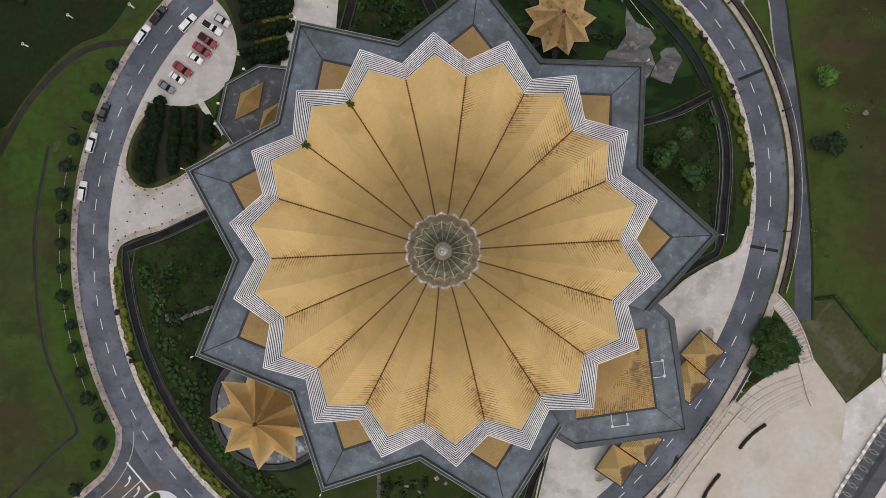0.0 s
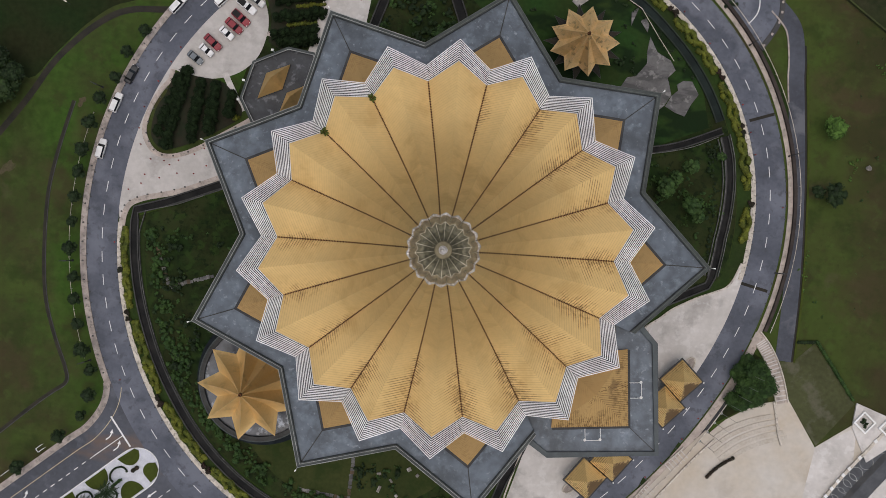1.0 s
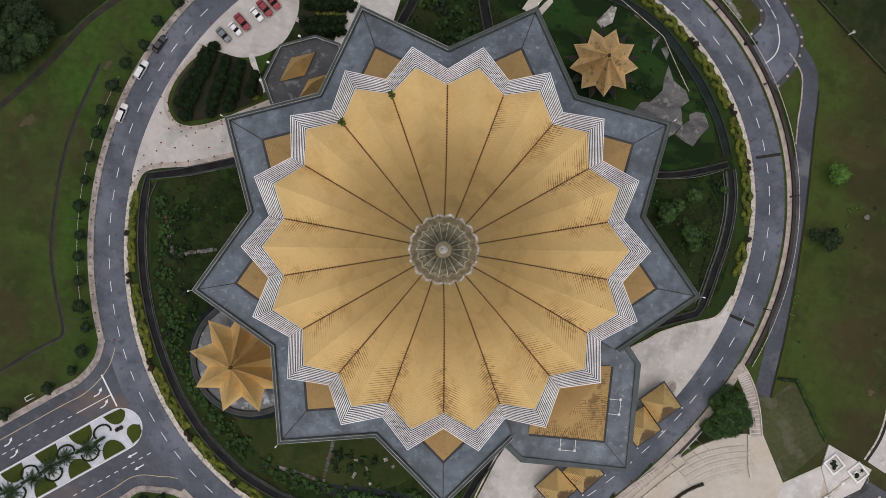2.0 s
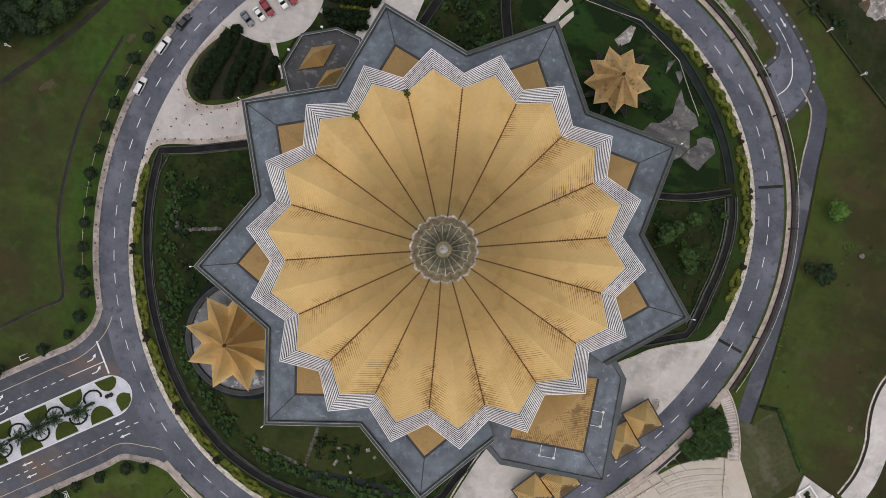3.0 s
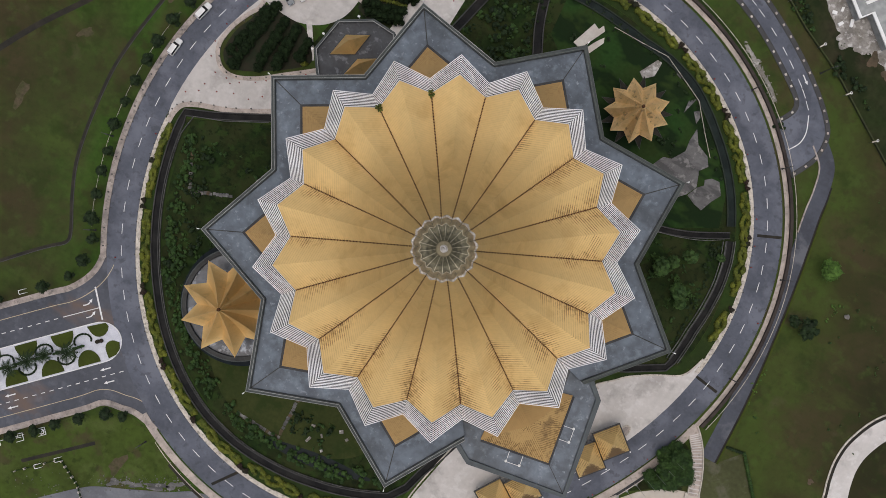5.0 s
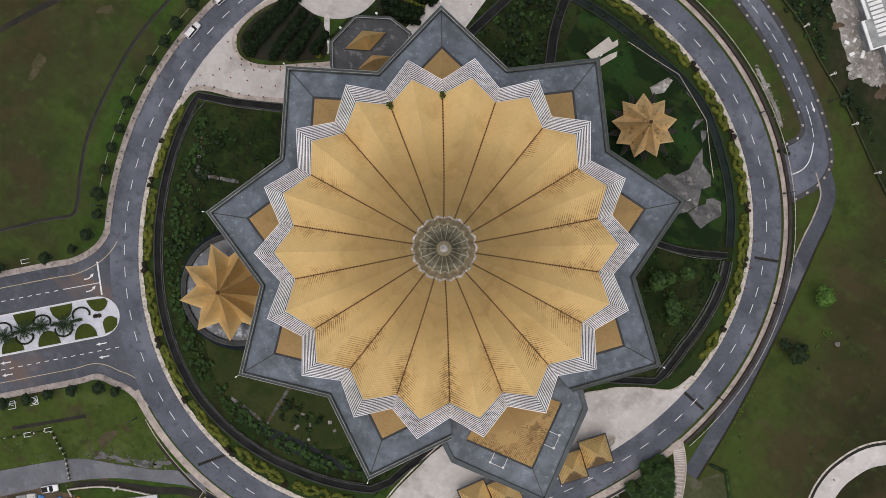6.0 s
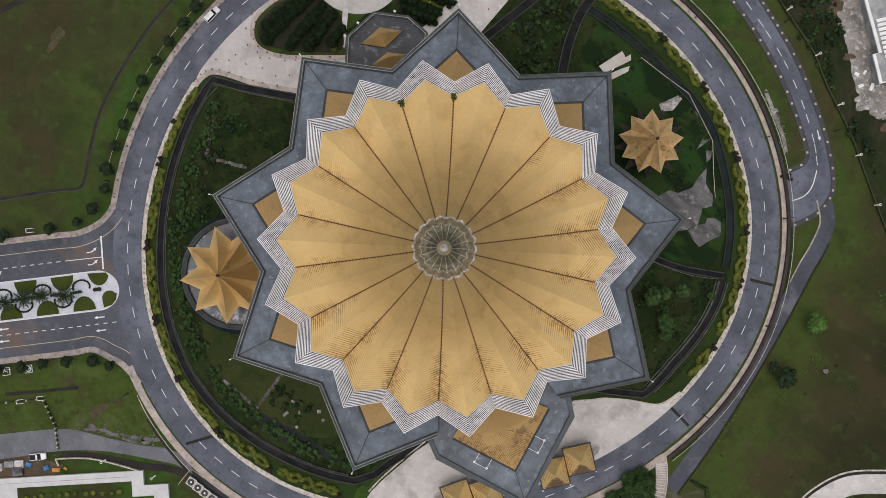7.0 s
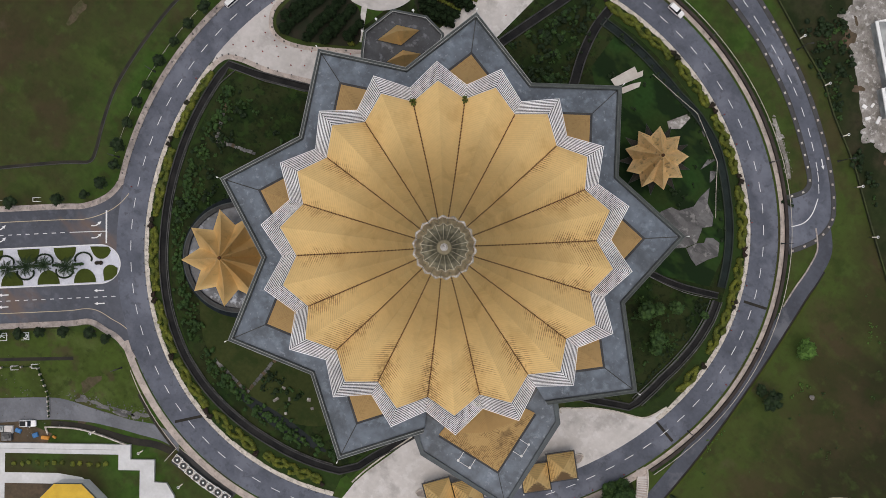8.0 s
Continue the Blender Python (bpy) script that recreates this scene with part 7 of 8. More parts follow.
nw = curve([(11.5, 68.5), (19.5, 68.2), (26.7, 68.1), (32.5, 65.1), (38.7, 61.8), (43.6, 55.4), (47.7, 50.4)], 1)
gr = tagged(new("garden_rail"), "thin pale rail round the pavilion lawn", "railing")
ribbon("rail", nw, 0.06, 0.06, 0.9, 1.02, KERB, gr)
for i in range(len(nw) - 1):
    for t in (0.0, 0.33, 0.66):
        q = nw[i].lerp(nw[i + 1], t)
        again(post0, gr, Matrix.Translation((q.x, q.y, 0)))

# ---- vehicles ----
def car(name, x, y, rz, paint, label, length=4.3, width=1.78, kind="saloon"):
    e = empty(name, x, y, 0.1, rz, label, "car", "parked cars")
    L, Wd = length / 2, width / 2
    # body shell from cross-sections
    prof = [(-L, 0.45, 0.80, 0.86), (-L * 0.93, 0.32, 0.95, 0.97), (-L * 0.45, 0.28, 0.98, 1.0), (L * 0.35, 0.28, 0.96, 1.0), (L * 0.85, 0.30, 0.86, 0.95), (L, 0.42, 0.70, 0.80)]
    vs, fs = [], []
    for px, z0, z1, k in prof:
        vs += [(px, -Wd * k, z0), (px, -Wd * k, z1 - 0.12), (px, -Wd * k * 0.86, z1), (px, Wd * k * 0.86, z1), (px, Wd * k, z1 - 0.12), (px, Wd * k, z0)]
    for i in range(len(prof) - 1):
        for j in range(6):
            fs.append((6 * i + j, 6 * i + (j + 1) % 6, 6 * i + 6 + (j + 1) % 6, 6 * i + 6 + j))
    fs += [tuple(range(6))[::-1], tuple(range(6 * len(prof) - 6, 6 * len(prof)))]
    body = raw("body", vs, [f[::-1] for f in fs], paint, e)
    if kind == "pickup":
        c0, c1, top = -0.12 * L, 0.42 * L, 1.65
    elif kind in ("van", "suv"):
        c0, c1, top = -0.93 * L, 0.45 * L, 1.75
    else:
        c0, c1, top = -0.72 * L, 0.42 * L, 1.45
    r0, r1 = c0 + (0.16 if kind != "saloon" else 0.5), c1 - 0.62
    w0, w1 = Wd * 0.88, Wd * 0.72
    vs = [(c0, -w0, 0.93), (c1, -w0, 0.93), (c1, w0, 0.93), (c0, w0, 0.93), (r0, -w1, top), (r1, -w1, top), (r1, w1, top), (r0, w1, top)]
    raw("cabin_glass", vs, [(0, 1, 5, 4), (1, 2, 6, 5), (2, 3, 7, 6), (3, 0, 4, 7), (4, 5, 6, 7)], GLASS, e, "dark window glass")
    bm = bmesh.new()
    box_bm(bm, (r0 + r1) / 2, 0, top - 0.01, r1 - r0 + 0.06, 2 * w1 + 0.05, 0.06, 0, 0.025)
    part("roof_panel", bm, paint, e)
    if kind == "pickup":
        bm = bmesh.new()
        box_bm(bm, -0.55 * L, 0, 0.93, 0.75 * L, Wd * 1.5, 0.07)
        part("load_bed", bm, RUBBER, e, "dark open load bed")
    bm = bmesh.new()
    bmesh.ops.create_cone(bm, cap_ends=True, segments=12, radius1=0.32, radius2=0.32, depth=0.22, matrix=pose(0, 0, 0, 90))
    wheel = part("wheel", bm, RUBBER, e)
    wheel.matrix_basis = Matrix.Translation((L * 0.62, Wd * 0.9, 0.32))
    bm = bmesh.new()
    bmesh.ops.create_cone(bm, cap_ends=True, segments=10, radius1=0.2, radius2=0.2, depth=0.25, matrix=pose(0, 0, 0, 90))
    rim_ob = part("rim", bm, CAR_SILVER, wheel, "silver wheel rim")
    for sx, sy in ((0.62, -0.9), (-0.62, 0.9), (-0.62, -0.9)):
        again(rim_ob, again(wheel, e, Matrix.Translation((L * sx, Wd * sy, 0.32))), Matrix())
    for sy in (1, -1):
        bm = bmesh.new()
        box_bm(bm, L * 0.3, sy * (Wd + 0.06), 0.92, 0.16, 0.2, 0.13, 0, 0.03)
        part("mirror", bm, paint, e)
    for sy in (1, -1):
        bm = bmesh.new()
        box_bm(bm, L * 0.93, sy * Wd * 0.62, 0.66, 0.16, 0.34, 0.13, 0, 0.02)
        part("headlight", bm, LOUVRE, e, "clear headlight")
        bm = bmesh.new()
        box_bm(bm, -L * 0.965, sy * Wd * 0.66, 0.72, 0.1, 0.3, 0.14, 0, 0.02)
        part("tail_light", bm, RED, e, "red tail light")
    return e


car("car", -52.0, 52.9, -33, CAR_SILVER, "grey-silver saloon car in the parking bay", 4.5)
car("pickup_truck", -54.2, 51.2, -33, CAR_WHITE, "white pickup truck in the parking bay", 5.2, 1.85, "pickup")
car("pickup_truck", -55.2, 48.2, -35, CAR_RED, "dark red pickup truck in the parking bay", 5.0, 1.85, "pickup")
car("car", -56.6, 46.1, -35, CAR_RED, "red saloon car in the parking bay", 4.7, 1.8)
car("car", -58.1, 44.2, -36, CAR_WHITE, "small white hatchback in the parking bay", 3.9, 1.65)
car("car", -61.1, 41.6, -36, CAR_RED, "red saloon car in the parking bay", 4.8, 1.8)
car("car", -62.4, 39.6, -34, CAR_WHITE, "small white hatchback in the parking bay", 3.8, 1.62)
car("car", -64.8, 37.5, -33, CAR_GREY, "blue-grey hatchback in the parking bay", 4.2, 1.7)


def on_verge(x, y):
    a = math.degrees(math.atan2(y, x))
    p, q = ring(a), ring(a + 0.5)
    return math.degrees(math.atan2(q.y - p.y, q.x - p.x))


for nm, x, y, paint, lab, ln, kd in (("suv", -59.8, 52.3, CAR_WHITE, "white estate car beside the parking bay", 4.8, "suv"), ("pickup_truck", -66.7, 54.2, CAR_BLACK, "black pickup truck parked on the verge", 5.0, "pickup"), ("van", -70.4, 49.6, CAR_WHITE, "white van parked on the verge", 5.0, "van"), ("car", -79.4, 31.8, CAR_BLACK, "black saloon car parked on the verge", 4.6, "saloon"), ("suv", -82.2, 24.7, CAR_WHITE, "white estate car parked on the verge", 4.8, "suv"), ("suv", -84.4, 13.4, CAR_WHITE, "white estate car parked on the verge", 4.7, "suv"), ("car", 5.5, 85.0, CAR_WHITE, "white car parked at the edge of the ring road", 4.5, "suv")):
    car(nm, x, y, on_verge(x, y) + 180, paint, lab, ln, 1.8, kd)
car("van", -54.4, -105.2, 41, CAR_WHITE, "white van parked beside the building site", 4.4, 1.75, "pickup")

# ---- lamps, rails and bollards ----
def road_lamp(x, y, arm_dir, h=8.5):
    e = empty("street_lamp", x, y, 0.0, arm_dir, "tall black street lamp with a short arm", "street lamp", "street lamps round the ring road")
    bm = bmesh.new()
    cyl_bm(bm, 0, 0, 0, 0.14, h, 8, 0.07)
    cyl_bm(bm, 0, 0, 0, 0.32, 0.5, 8, 0.2)
    part("pole", bm, DARK, e)
    bm = bmesh.new()
    box_bm(bm, 0.55, 0, h - 0.15, 1.3, 0.09, 0.09)
    arm = part("arm", bm, DARK, e)
    bm = bmesh.new()
    box_bm(bm, 1.2, 0, h - 0.2, 0.75, 0.3, 0.14, 0, 0.04)
    part("lamp_head", bm, DARK, arm)
    return e


for x, y in ((77.6, 31.6), (77.9, 3.8), (65.1, 56.5), (49.4, 70.7), (16.8, 85.1)):
    road_lamp(x, y, math.degrees(math.atan2(y, x)) + 180)
for x, y in ((-88.3, -13.9), (-81.2, -37.0), (-45.2, -78.6), (-86.2, 28.0)):
    road_lamp(x, y, math.degrees(math.atan2(y, x)) + 180, 7.5)


def globe_lamp(x, y):
    e = empty("garden_lamp", x, y, 0, math.degrees(math.atan2(-y, -x)), "white round-headed lamp on a thin post", "lamp", "white lamps along the wall")
    bm = bmesh.new()
    cyl_bm(bm, 0, 0, 0, 0.07, 5.0, 8, 0.05)
    part("pole", bm, PARAPET, e)
    bm = bmesh.new()
    cyl_bm(bm, 0, 0, 5.0, 0.36, 0.14, 14, 0.3)
    disc = part("lamp_ring", bm, WHITE, e, "white disc head")
    bm = bmesh.new()
    cyl_bm(bm, 0, 0, 5.14, 0.2, 0.1, 10, 0.16)
    part("lamp_cap", bm, DARK, disc)
    bm = bmesh.new()
    box_bm(bm, 0.8, 0, 4.8, 1.2, 0.3, 0.12)
    part("bracket", bm, KERB, e)


for x, y in ((35.2, 101.7), (48.1, 96.4), (60.3, 89.3), (71.7, 81.4), (83.1, 73.8), (-98.4, 47.7), (-87.9, 54.4), (-73.5, 56.8), (-119.7, 12.4)):
    globe_lamp(x * 0.978, y * 0.978)
for x, y in ((-39.5, -95.0), (-26.8, -90.9), (-13.4, -90.9)):
    globe_lamp(x, y)
road_lamp(62.6, 82.2, 45, 7)
road_lamp(36.0, 97.6, 45, 7)

wr = tagged(new("railing"), "thin white pipe rail along the row of street trees", "railing")
ribbon("rail", arc(166, 204, 7.6), 0.035, 0.035, 0.8, 0.88, KERB, wr)
for a in np.arange(166, 204, 1.6):
    again(post0, wr, Matrix.Translation(ring(float(a), 7.6)))
wr2 = tagged(new("railing"), "thin white pipe rail along the boulevard trees", "railing")
for n in (17.6, -17.4):
    ribbon("rail", [blv(30, n), blv(120, n)], 0.05, 0.05, 0.8, 0.9, WHITE, wr2)

rng = random.Random(140)
bm = bmesh.new()
cyl_bm(bm, 0, 0, 0, 0.17, 0.1, 8)
cyl_bm(bm, 0, 0, 0.1, 0.13, 0.75, 8, 0.05)
cone0 = part("traffic_cone", bm, RED)
tagged(cone0, "small faded red traffic cone on the paving", "traffic cone", "traffic cones")
spots = [(-77.0, 4.6), (-74.2, 6.4), (-70, 8.2), (-66, 9.8), (-62, 10.2), (-59.2, 12.4), (-72.6, 12.4), (-69.4, 12.4), (-66.0, 12.9), (-62.4, 14.8), (-60.2, 16.4), (-56.6, 18.2), (-75.4, 15.6), (-76.2, 19.4), (-54, 20.6), (-32, 58), (-30, 63), (-27.5, 56), (-33.4, 68), (-56, 12.5), (-52, 22.4), (-73.6, 8.6), (-68, 11.6)]
spots += [tuple(ring(a, o).xy) for a, o in ((150, -2.9), (153, -3.1), (157, -3.0), (162, -2.8), (170, 3.2), (186, -3.0), (24, -2.9), (28, -2.9), (33, -2.8), (45, -3), (52, -2.8), (60, -2.9), (66, -2.7), (348, 3.2), (341, 3.2), (337, 3.3), (333, 3.2), (328, 3.3), (322, 3.4), (318, 3.2), (312, 3.3), (306, 3.3), (209, 1.5), (14, 3.0), (300, 3.2))]
cone0.matrix_basis = Matrix.Translation((*spots[0], 0.1))
for s in spots[1:]:
    copy_thing(cone0, Matrix.Translation((*s, 0.1)))
# small dark drain lids and bollards on the drive's paved edge
bm = bmesh.new()
cyl_bm(bm, 0, 0, 0, 0.2, 0.45, 8, 0.16)
bol0 = part("bollard", bm, ROCK)
tagged(bol0, "short grey stone bollard on the paved edge", "bollard", "bollards beside the drive")
bs = [drive_low[i] + Vector((-0.2, -0.6 + 0.5, 0)) for i in range(4, len(drive_low) - 4, 3)] + [drive_up[i] + Vector((0.1, -0.5, 0)) for i in range(8, len(drive_up) - 2, 4)] + [ring(a, 4.6) for a in range(150, 208, 3)]
bol0.matrix_basis = Matrix.Translation((bs[0].x, bs[0].y, 0.16))
for q in bs[1:]:
    copy_thing(bol0, Matrix.Translation((q.x, q.y, 0.16)))

# flagpoles beside the plaza steps
bm = bmesh.new()
cyl_bm(bm, 0, 0, 0.3, 0.055, 11.7, 8, 0.03)
box_bm(bm, 0, 0, 0, 0.55, 0.55, 0.35, 20, 0.05)
fp = part("flagpole", bm, PARAPET_CAP)
tagged(fp, "thin white flagpole without a flag", "flagpole", "flagpoles beside the road")
for i in range(8):
    q = ring(344.5 - 2.1 * i, 6.9)
    if i == 0:
        fp.matrix_basis = Matrix.Translation((q.x, q.y, 0))
    else:
        copy_thing(fp, Matrix.Translation((q.x, q.y, 0)))

# lettered boards on the grass south of the boulevard
def board(x, y, letter):
    turn = math.degrees(math.atan2(AX.y, AX.x))
    e = empty("letter_board", x, y, 0, turn, "white-framed board with a large white letter on the grass", "sign", "letter boards on the grass")
    for u, v, sx, sy in ((0, -0.95, 2.0, 0.14), (0, 0.95, 2.0, 0.14), (-0.95, 0, 0.14, 1.8)):
        bm = bmesh.new()
        box_bm(bm, u, v, 0.9, sx, sy, 0.12)
        part("frame_bar", bm, WHITE, e)
    bm = bmesh.new()
    for u in (-0.9, 0.9):
        cyl_bm(bm, u, -0.9, 0, 0.05, 0.95, 6)
    part("leg", bm, DARK, e)
    if letter:
        c = bpy.data.curves.new("letter", 'FONT')
        c.body, c.size, c.align_x, c.align_y, c.extrude = letter, 1.7, 'CENTER', 'CENTER', 0.04
        o = new("letter", c)
        c.materials.append(WHITE)
        o.parent = e
        o.matrix_basis = pose(0, 0, 0.95, 0, 0, 180 + 62)
    else:
        loop = [Vector((0.6 * math.cos(radians(t)), 0.6 * math.sin(radians(t)), 0)) for t in range(0, 360, 20)]
        ribbon("plain_mark", loop, 0.13, 0.13, 0.92, 0.98, WHITE, e, "round white mark", True)
        ribbon("plain_mark", [Vector((-0.5, -0.3, 0)), Vector((0.5, 0.3, 0))], 0.12, 0.12, 0.92, 0.985, WHITE, e)


board(-78.4, -96.0, "A")
board(-73.8, -92.1, "T")
board(-69.5, -88.2, "")
for x, y, r in ((-90.2, -59.2, 42), (-62.6, -92.6, 42), (-66.4, -96.4, 42)):
    e = empty("pipe_frame", x, y, 0, r, "white pipe frame standing on the grass", "frame", "pipe frames on the grass")
    for u, v, sx, sy in ((0, 0.5, 1.8, 0.12), (0, -0.5, 1.8, 0.12), (-0.85, 0, 0.12, 1.0)):
        bm = bmesh.new()
        box_bm(bm, u, v, 0.9, sx, sy, 0.1)
        part("bar", bm, WHITE, e)
    for u, v in ((-0.85, 0.5), (-0.85, -0.5), (0.85, 0.5), (0.85, -0.5)):
        bm = bmesh.new()
        cyl_bm(bm, u, v, 0, 0.05, 0.95, 6)
        part("leg", bm, WHITE, e)

# ---- the building site and white terraces to the south-west ----
setting(prism("road", [(p.x, p.y) for p in curve([(-90, -128), (-75, -115.0), (-64.4, -105.2), (-55.0, -97.0), (-50.5, -94.1), (-43.3, -91.2), (-36.0, -88.2), (-29.6, -84.6), (-24.5, -83.2), (-21.0, -84.0)], 4)] + [(p.x, p.y) for p in curve([(-19.6, -85.6), (-24.5, -86.2), (-30.1, -88.7), (-37.0, -91.9), (-43.5, -95.5), (-51.2, -101.3), (-60.3, -110.1), (-72, -121), (-86, -133)], 4)], 0, 0.06, ASPHALT_OLD), "grey worn asphalt service road", "road")
setting(ribbon("dirt_edge", curve([(-58, -99.6), (-50.7, -94.6), (-42.6, -90.9), (-34.5, -87.4), (-29, -84.2)], 4), 0.1, 0.45, 0, 0.05, ROCK), "grey gravel edge of the service road", "gravel")
for x, y, rx, ry, r in ((-37.5, -87.3, 3.4, 0.7, 24), (-43.0, -89.6, 2.6, 0.6, 24), (-33.6, -85.0, 2.2, 0.8, 30), (-47.6, -91.4, 1.8, 0.7, 24)):
    setting(prism("rubble_patch", blob(x, y, rx, ry, rng, 26, r, 0.7), 0, 0.05, ROCK), "loose grey rubble on the grass", "rubble")
setting(ribbon("dark_bank", curve([(-20.6, -86.6), (-25.4, -88.1), (-30.2, -91.0), (-36.5, -93.9), (-43.1, -97.0), (-49.8, -101.6)], 4), 0.9, 0.9, 0, 0.10, TRACK), "dark soil bank beside the service road", "bank")
setting(ribbon("retaining_wall", curve([(-50.2, -102.9), (-46, -99.6), (-42.2, -97.2), (-36.5, -94.8), (-31.1, -92.9)], 4), 0.16, 0.16, 0, 0.8, KERB), "pale low retaining wall", "retaining wall")
E1, E2 = Vector((0.774, 0.633, 0)), Vector((0.633, -0.774, 0))
TO = Vector((-57.0, -113.9, 0))


def te(u, v):
    p = TO + E1 * u + E2 * v
    return (p.x, p.y)


terrace = setting(prism("terrace", [te(-30, 0), te(34.5, 0.0), te(34.5, 3.8), te(40.8, 3.8), te(40.8, 9.6), te(44.0, 9.8), te(46, 13), te(48, 24), te(48, 40), te(-30, 40)], 0, 0.9, TERRACE_WHITE), "white paved terrace of the neighbouring building", "terrace")
for pts in ([te(1.8, 2.6), te(31.4, 2.6), te(31.4, 6.6), te(37.0, 6.6), te(37.0, 26), te(28, 26), te(28, 13), te(22, 8.6), te(15.6, 7.6), te(1.8, 7.6)], [te(1.8, 10.4), te(14.4, 10.4), te(16.2, 13.0), te(12, 20), te(1.8, 20)]):
    prism("grass_bed", pts, 0.9, 0.96, SOIL if pts[0] == te(1.8, 10.4) else GRASS, terrace, "sunken grass bed in the terrace")
ribbon("terrace_seam", [Vector((*te(-30, 1.4), 0)), Vector((*te(31, 1.4), 0))], 0.06, 0.06, 0.9, 0.915, PARAPET_CAP, terrace)
rng = random.Random(150)
tagged(leafy("terrace_plants", [(te(u, 5.0 + rng.uniform(-0.8, 0.8))[0], te(u, 5.0)[1], 1.2, 0.85, 0.85, 0.5) for u in np.arange(4, 30, 2.2)], LEAF_YELLOW, rng, density=6, size=0.26), "small bright plants in the terrace bed", "plants", "", "stuff")
ye = tagged(new("yellow_roof_building"), "low building with a faceted yellow roof on the white terrace", "building")
c = Vector((*te(20.5, 17.6), 0))
octo = [c + (E1 * math.cos(radians(t)) + E2 * math.sin(radians(t))) * 9.2 for t in range(22, 382, 45)]
raw("wall", *prism_data([(p.x, p.y) for p in octo], 0.9, 6.0), WHITE, ye)
top = c + Vector((0, 0, 10.5))
for i in range(8):
    a, b = octo[i], octo[(i + 1) % 8]
    raw("roof_face", [Vector((a.x, a.y, 6.1)), Vector((b.x, b.y, 6.1)), top], [(0, 1, 2)], YELLOW, ye, "yellow sheet roof face")
ribbon("eaves", [Vector((p.x, p.y, 0)) for p in octo], 0.2, 0.9, 5.7, 6.1, PARAPET, ye, "grey eaves gutter", True)

# cooling units in a row beside the ring road
fu = Vector((15.5, 0.7, 0)).normalized()
cu = None
pad = setting(prism("unit_pad", [(-19.8, -84.9), (-1.2, -84.1), (-1.0, -88.2), (-19.4, -89.0)], 0, 0.15, DARK), "dark concrete pad under the cooling units", "pad")
for i in range(8):
    p = Vector((-18.4, -86.75, 0)) + fu * (2.24 * i) + Vector((0, 0.6 * math.sin(i / 7 * 3.14) * -1.0, 0))
    if cu is None:
        cu = empty("cooling_unit", p.x, p.y, 0.15, 3, "white cooling unit with a round top fan", "cooling unit", "cooling units beside the road")
        bm = bmesh.new()
        box_bm(bm, 0, 0, 0, 2.1, 2.1, 1.7, 0, 0.05)
        part("casing", bm, PARAPET, cu, "grey sheet casing")
        for u, v, sx, sy in ((0, 1.0, 2.15, 0.14), (0, -1.0, 2.15, 0.14), (1.0, 0, 0.14, 1.86), (-1.0, 0, 0.14, 1.86)):
            bm = bmesh.new()
            box_bm(bm, u, v, 1.66, sx, sy, 0.14)
            part("top_frame", bm, WHITE, cu, "white top frame bar")
        bm = bmesh.new()
        cyl_bm(bm, 0, 0, 1.7, 0.96, 0.12, 20)
        part("fan_well", bm, DARK, cu, "dark round fan opening")
        loop = [pol(0.97, t) for t in range(0, 360, 18)]
        ribbon("fan_rim", loop, 0.08, 0.08, 1.7, 1.9, KERB, cu, "pale fan rim", True)
        bm = bmesh.new()
        cyl_bm(bm, 0, 0, 1.82, 0.26, 0.12, 10)
        part("fan_hub", bm, WHITE, cu)
        for t in range(0, 360, 72):
            bm = bmesh.new()
            box_bm(bm, 0.52, 0, 1.83, 0.55, 0.2, 0.03)
            o = part("fan_blade", bm, PARAPET, cu)
            o.matrix_basis = pose(0, 0, 0, 0, 0, t)
    else:
        copy_thing(cu, pose(p.x, p.y, 0.15, 0, 0, 3))
setting(ribbon("pad_rail", [Vector((-20.2, -84.4, 0)), Vector((-10, -84.2, 0)), Vector((-1, -83.6, 0))], 0.06, 0.06, 0.9, 1.0, KERB), "pale rail behind the cooling units", "rail")

# rail and dark strip beside the southern stretch of the ring road
sr = tagged(new("railing"), "thin pale pipe railing outside the southern pavement", "railing")
sr_line = curve([(-42.8, -77.3), (-37.1, -80.2), (-30.0, -82.8), (-23.8, -84.4), (-20.6, -85.0)], 4)
ribbon("rail", sr_line, 0.07, 0.07, 0.85, 0.97, KERB, sr)
ribbon("rail", [Vector((-20.6, -85.0, 0)), Vector((-20.8, -89.6, 0))], 0.07, 0.07, 0.85, 0.97, KERB, sr)
for q in sr_line[::2]:
    again(post0, sr, Matrix.Translation((q.x, q.y, 0)))
setting(ribbon("ditch", [q + Vector((-0.2, -0.6, 0)) for q in sr_line[4:]], 0.45, 0.45, 0, 0.07, TRACK), "dark ditch outside the railing", "ditch")
setting(ribbon("ditch", [Vector((-70.9, -97.5, 0)), Vector((-63, -90.6, 0)), Vector((-56.4, -84.8, 0))], 0.45, 0.45, 0, 0.03, TRACK), "dark ditch across the grass", "ditch")

# fence, sheets and crates of the site
sf = tagged(new("site_fence"), "weathered pale panel fence across the grass", "fence")
for p0, p1 in (((-62.3, -92.3), (-55.4, -96.1)), ((-55.4, -96.1), (-51.2, -100.6)), ((-62.3, -92.5), (-72, -101.2))):
    a, b = Vector((*p0, 0)), Vector((*p1, 0))
    n = 5
    for i in range(n):
        ribbon("net", [a.lerp(b, i / n), a.lerp(b, (i + 0.96) / n)], 0.03, 0.03, 0, 1.0 if i % 2 else 0.9, LEAF, sf, "sagging green net")
        q = a.lerp(b, (i + 0.5) / n)
        bm = bmesh.new()
        box_bm(bm, q.x, q.y, 0, 0.3, 0.55 if i % 2 else 0.3, 1.2, 40 + 9 * i, 0.03)
        part("post", bm, KERB, sf, "pale post")
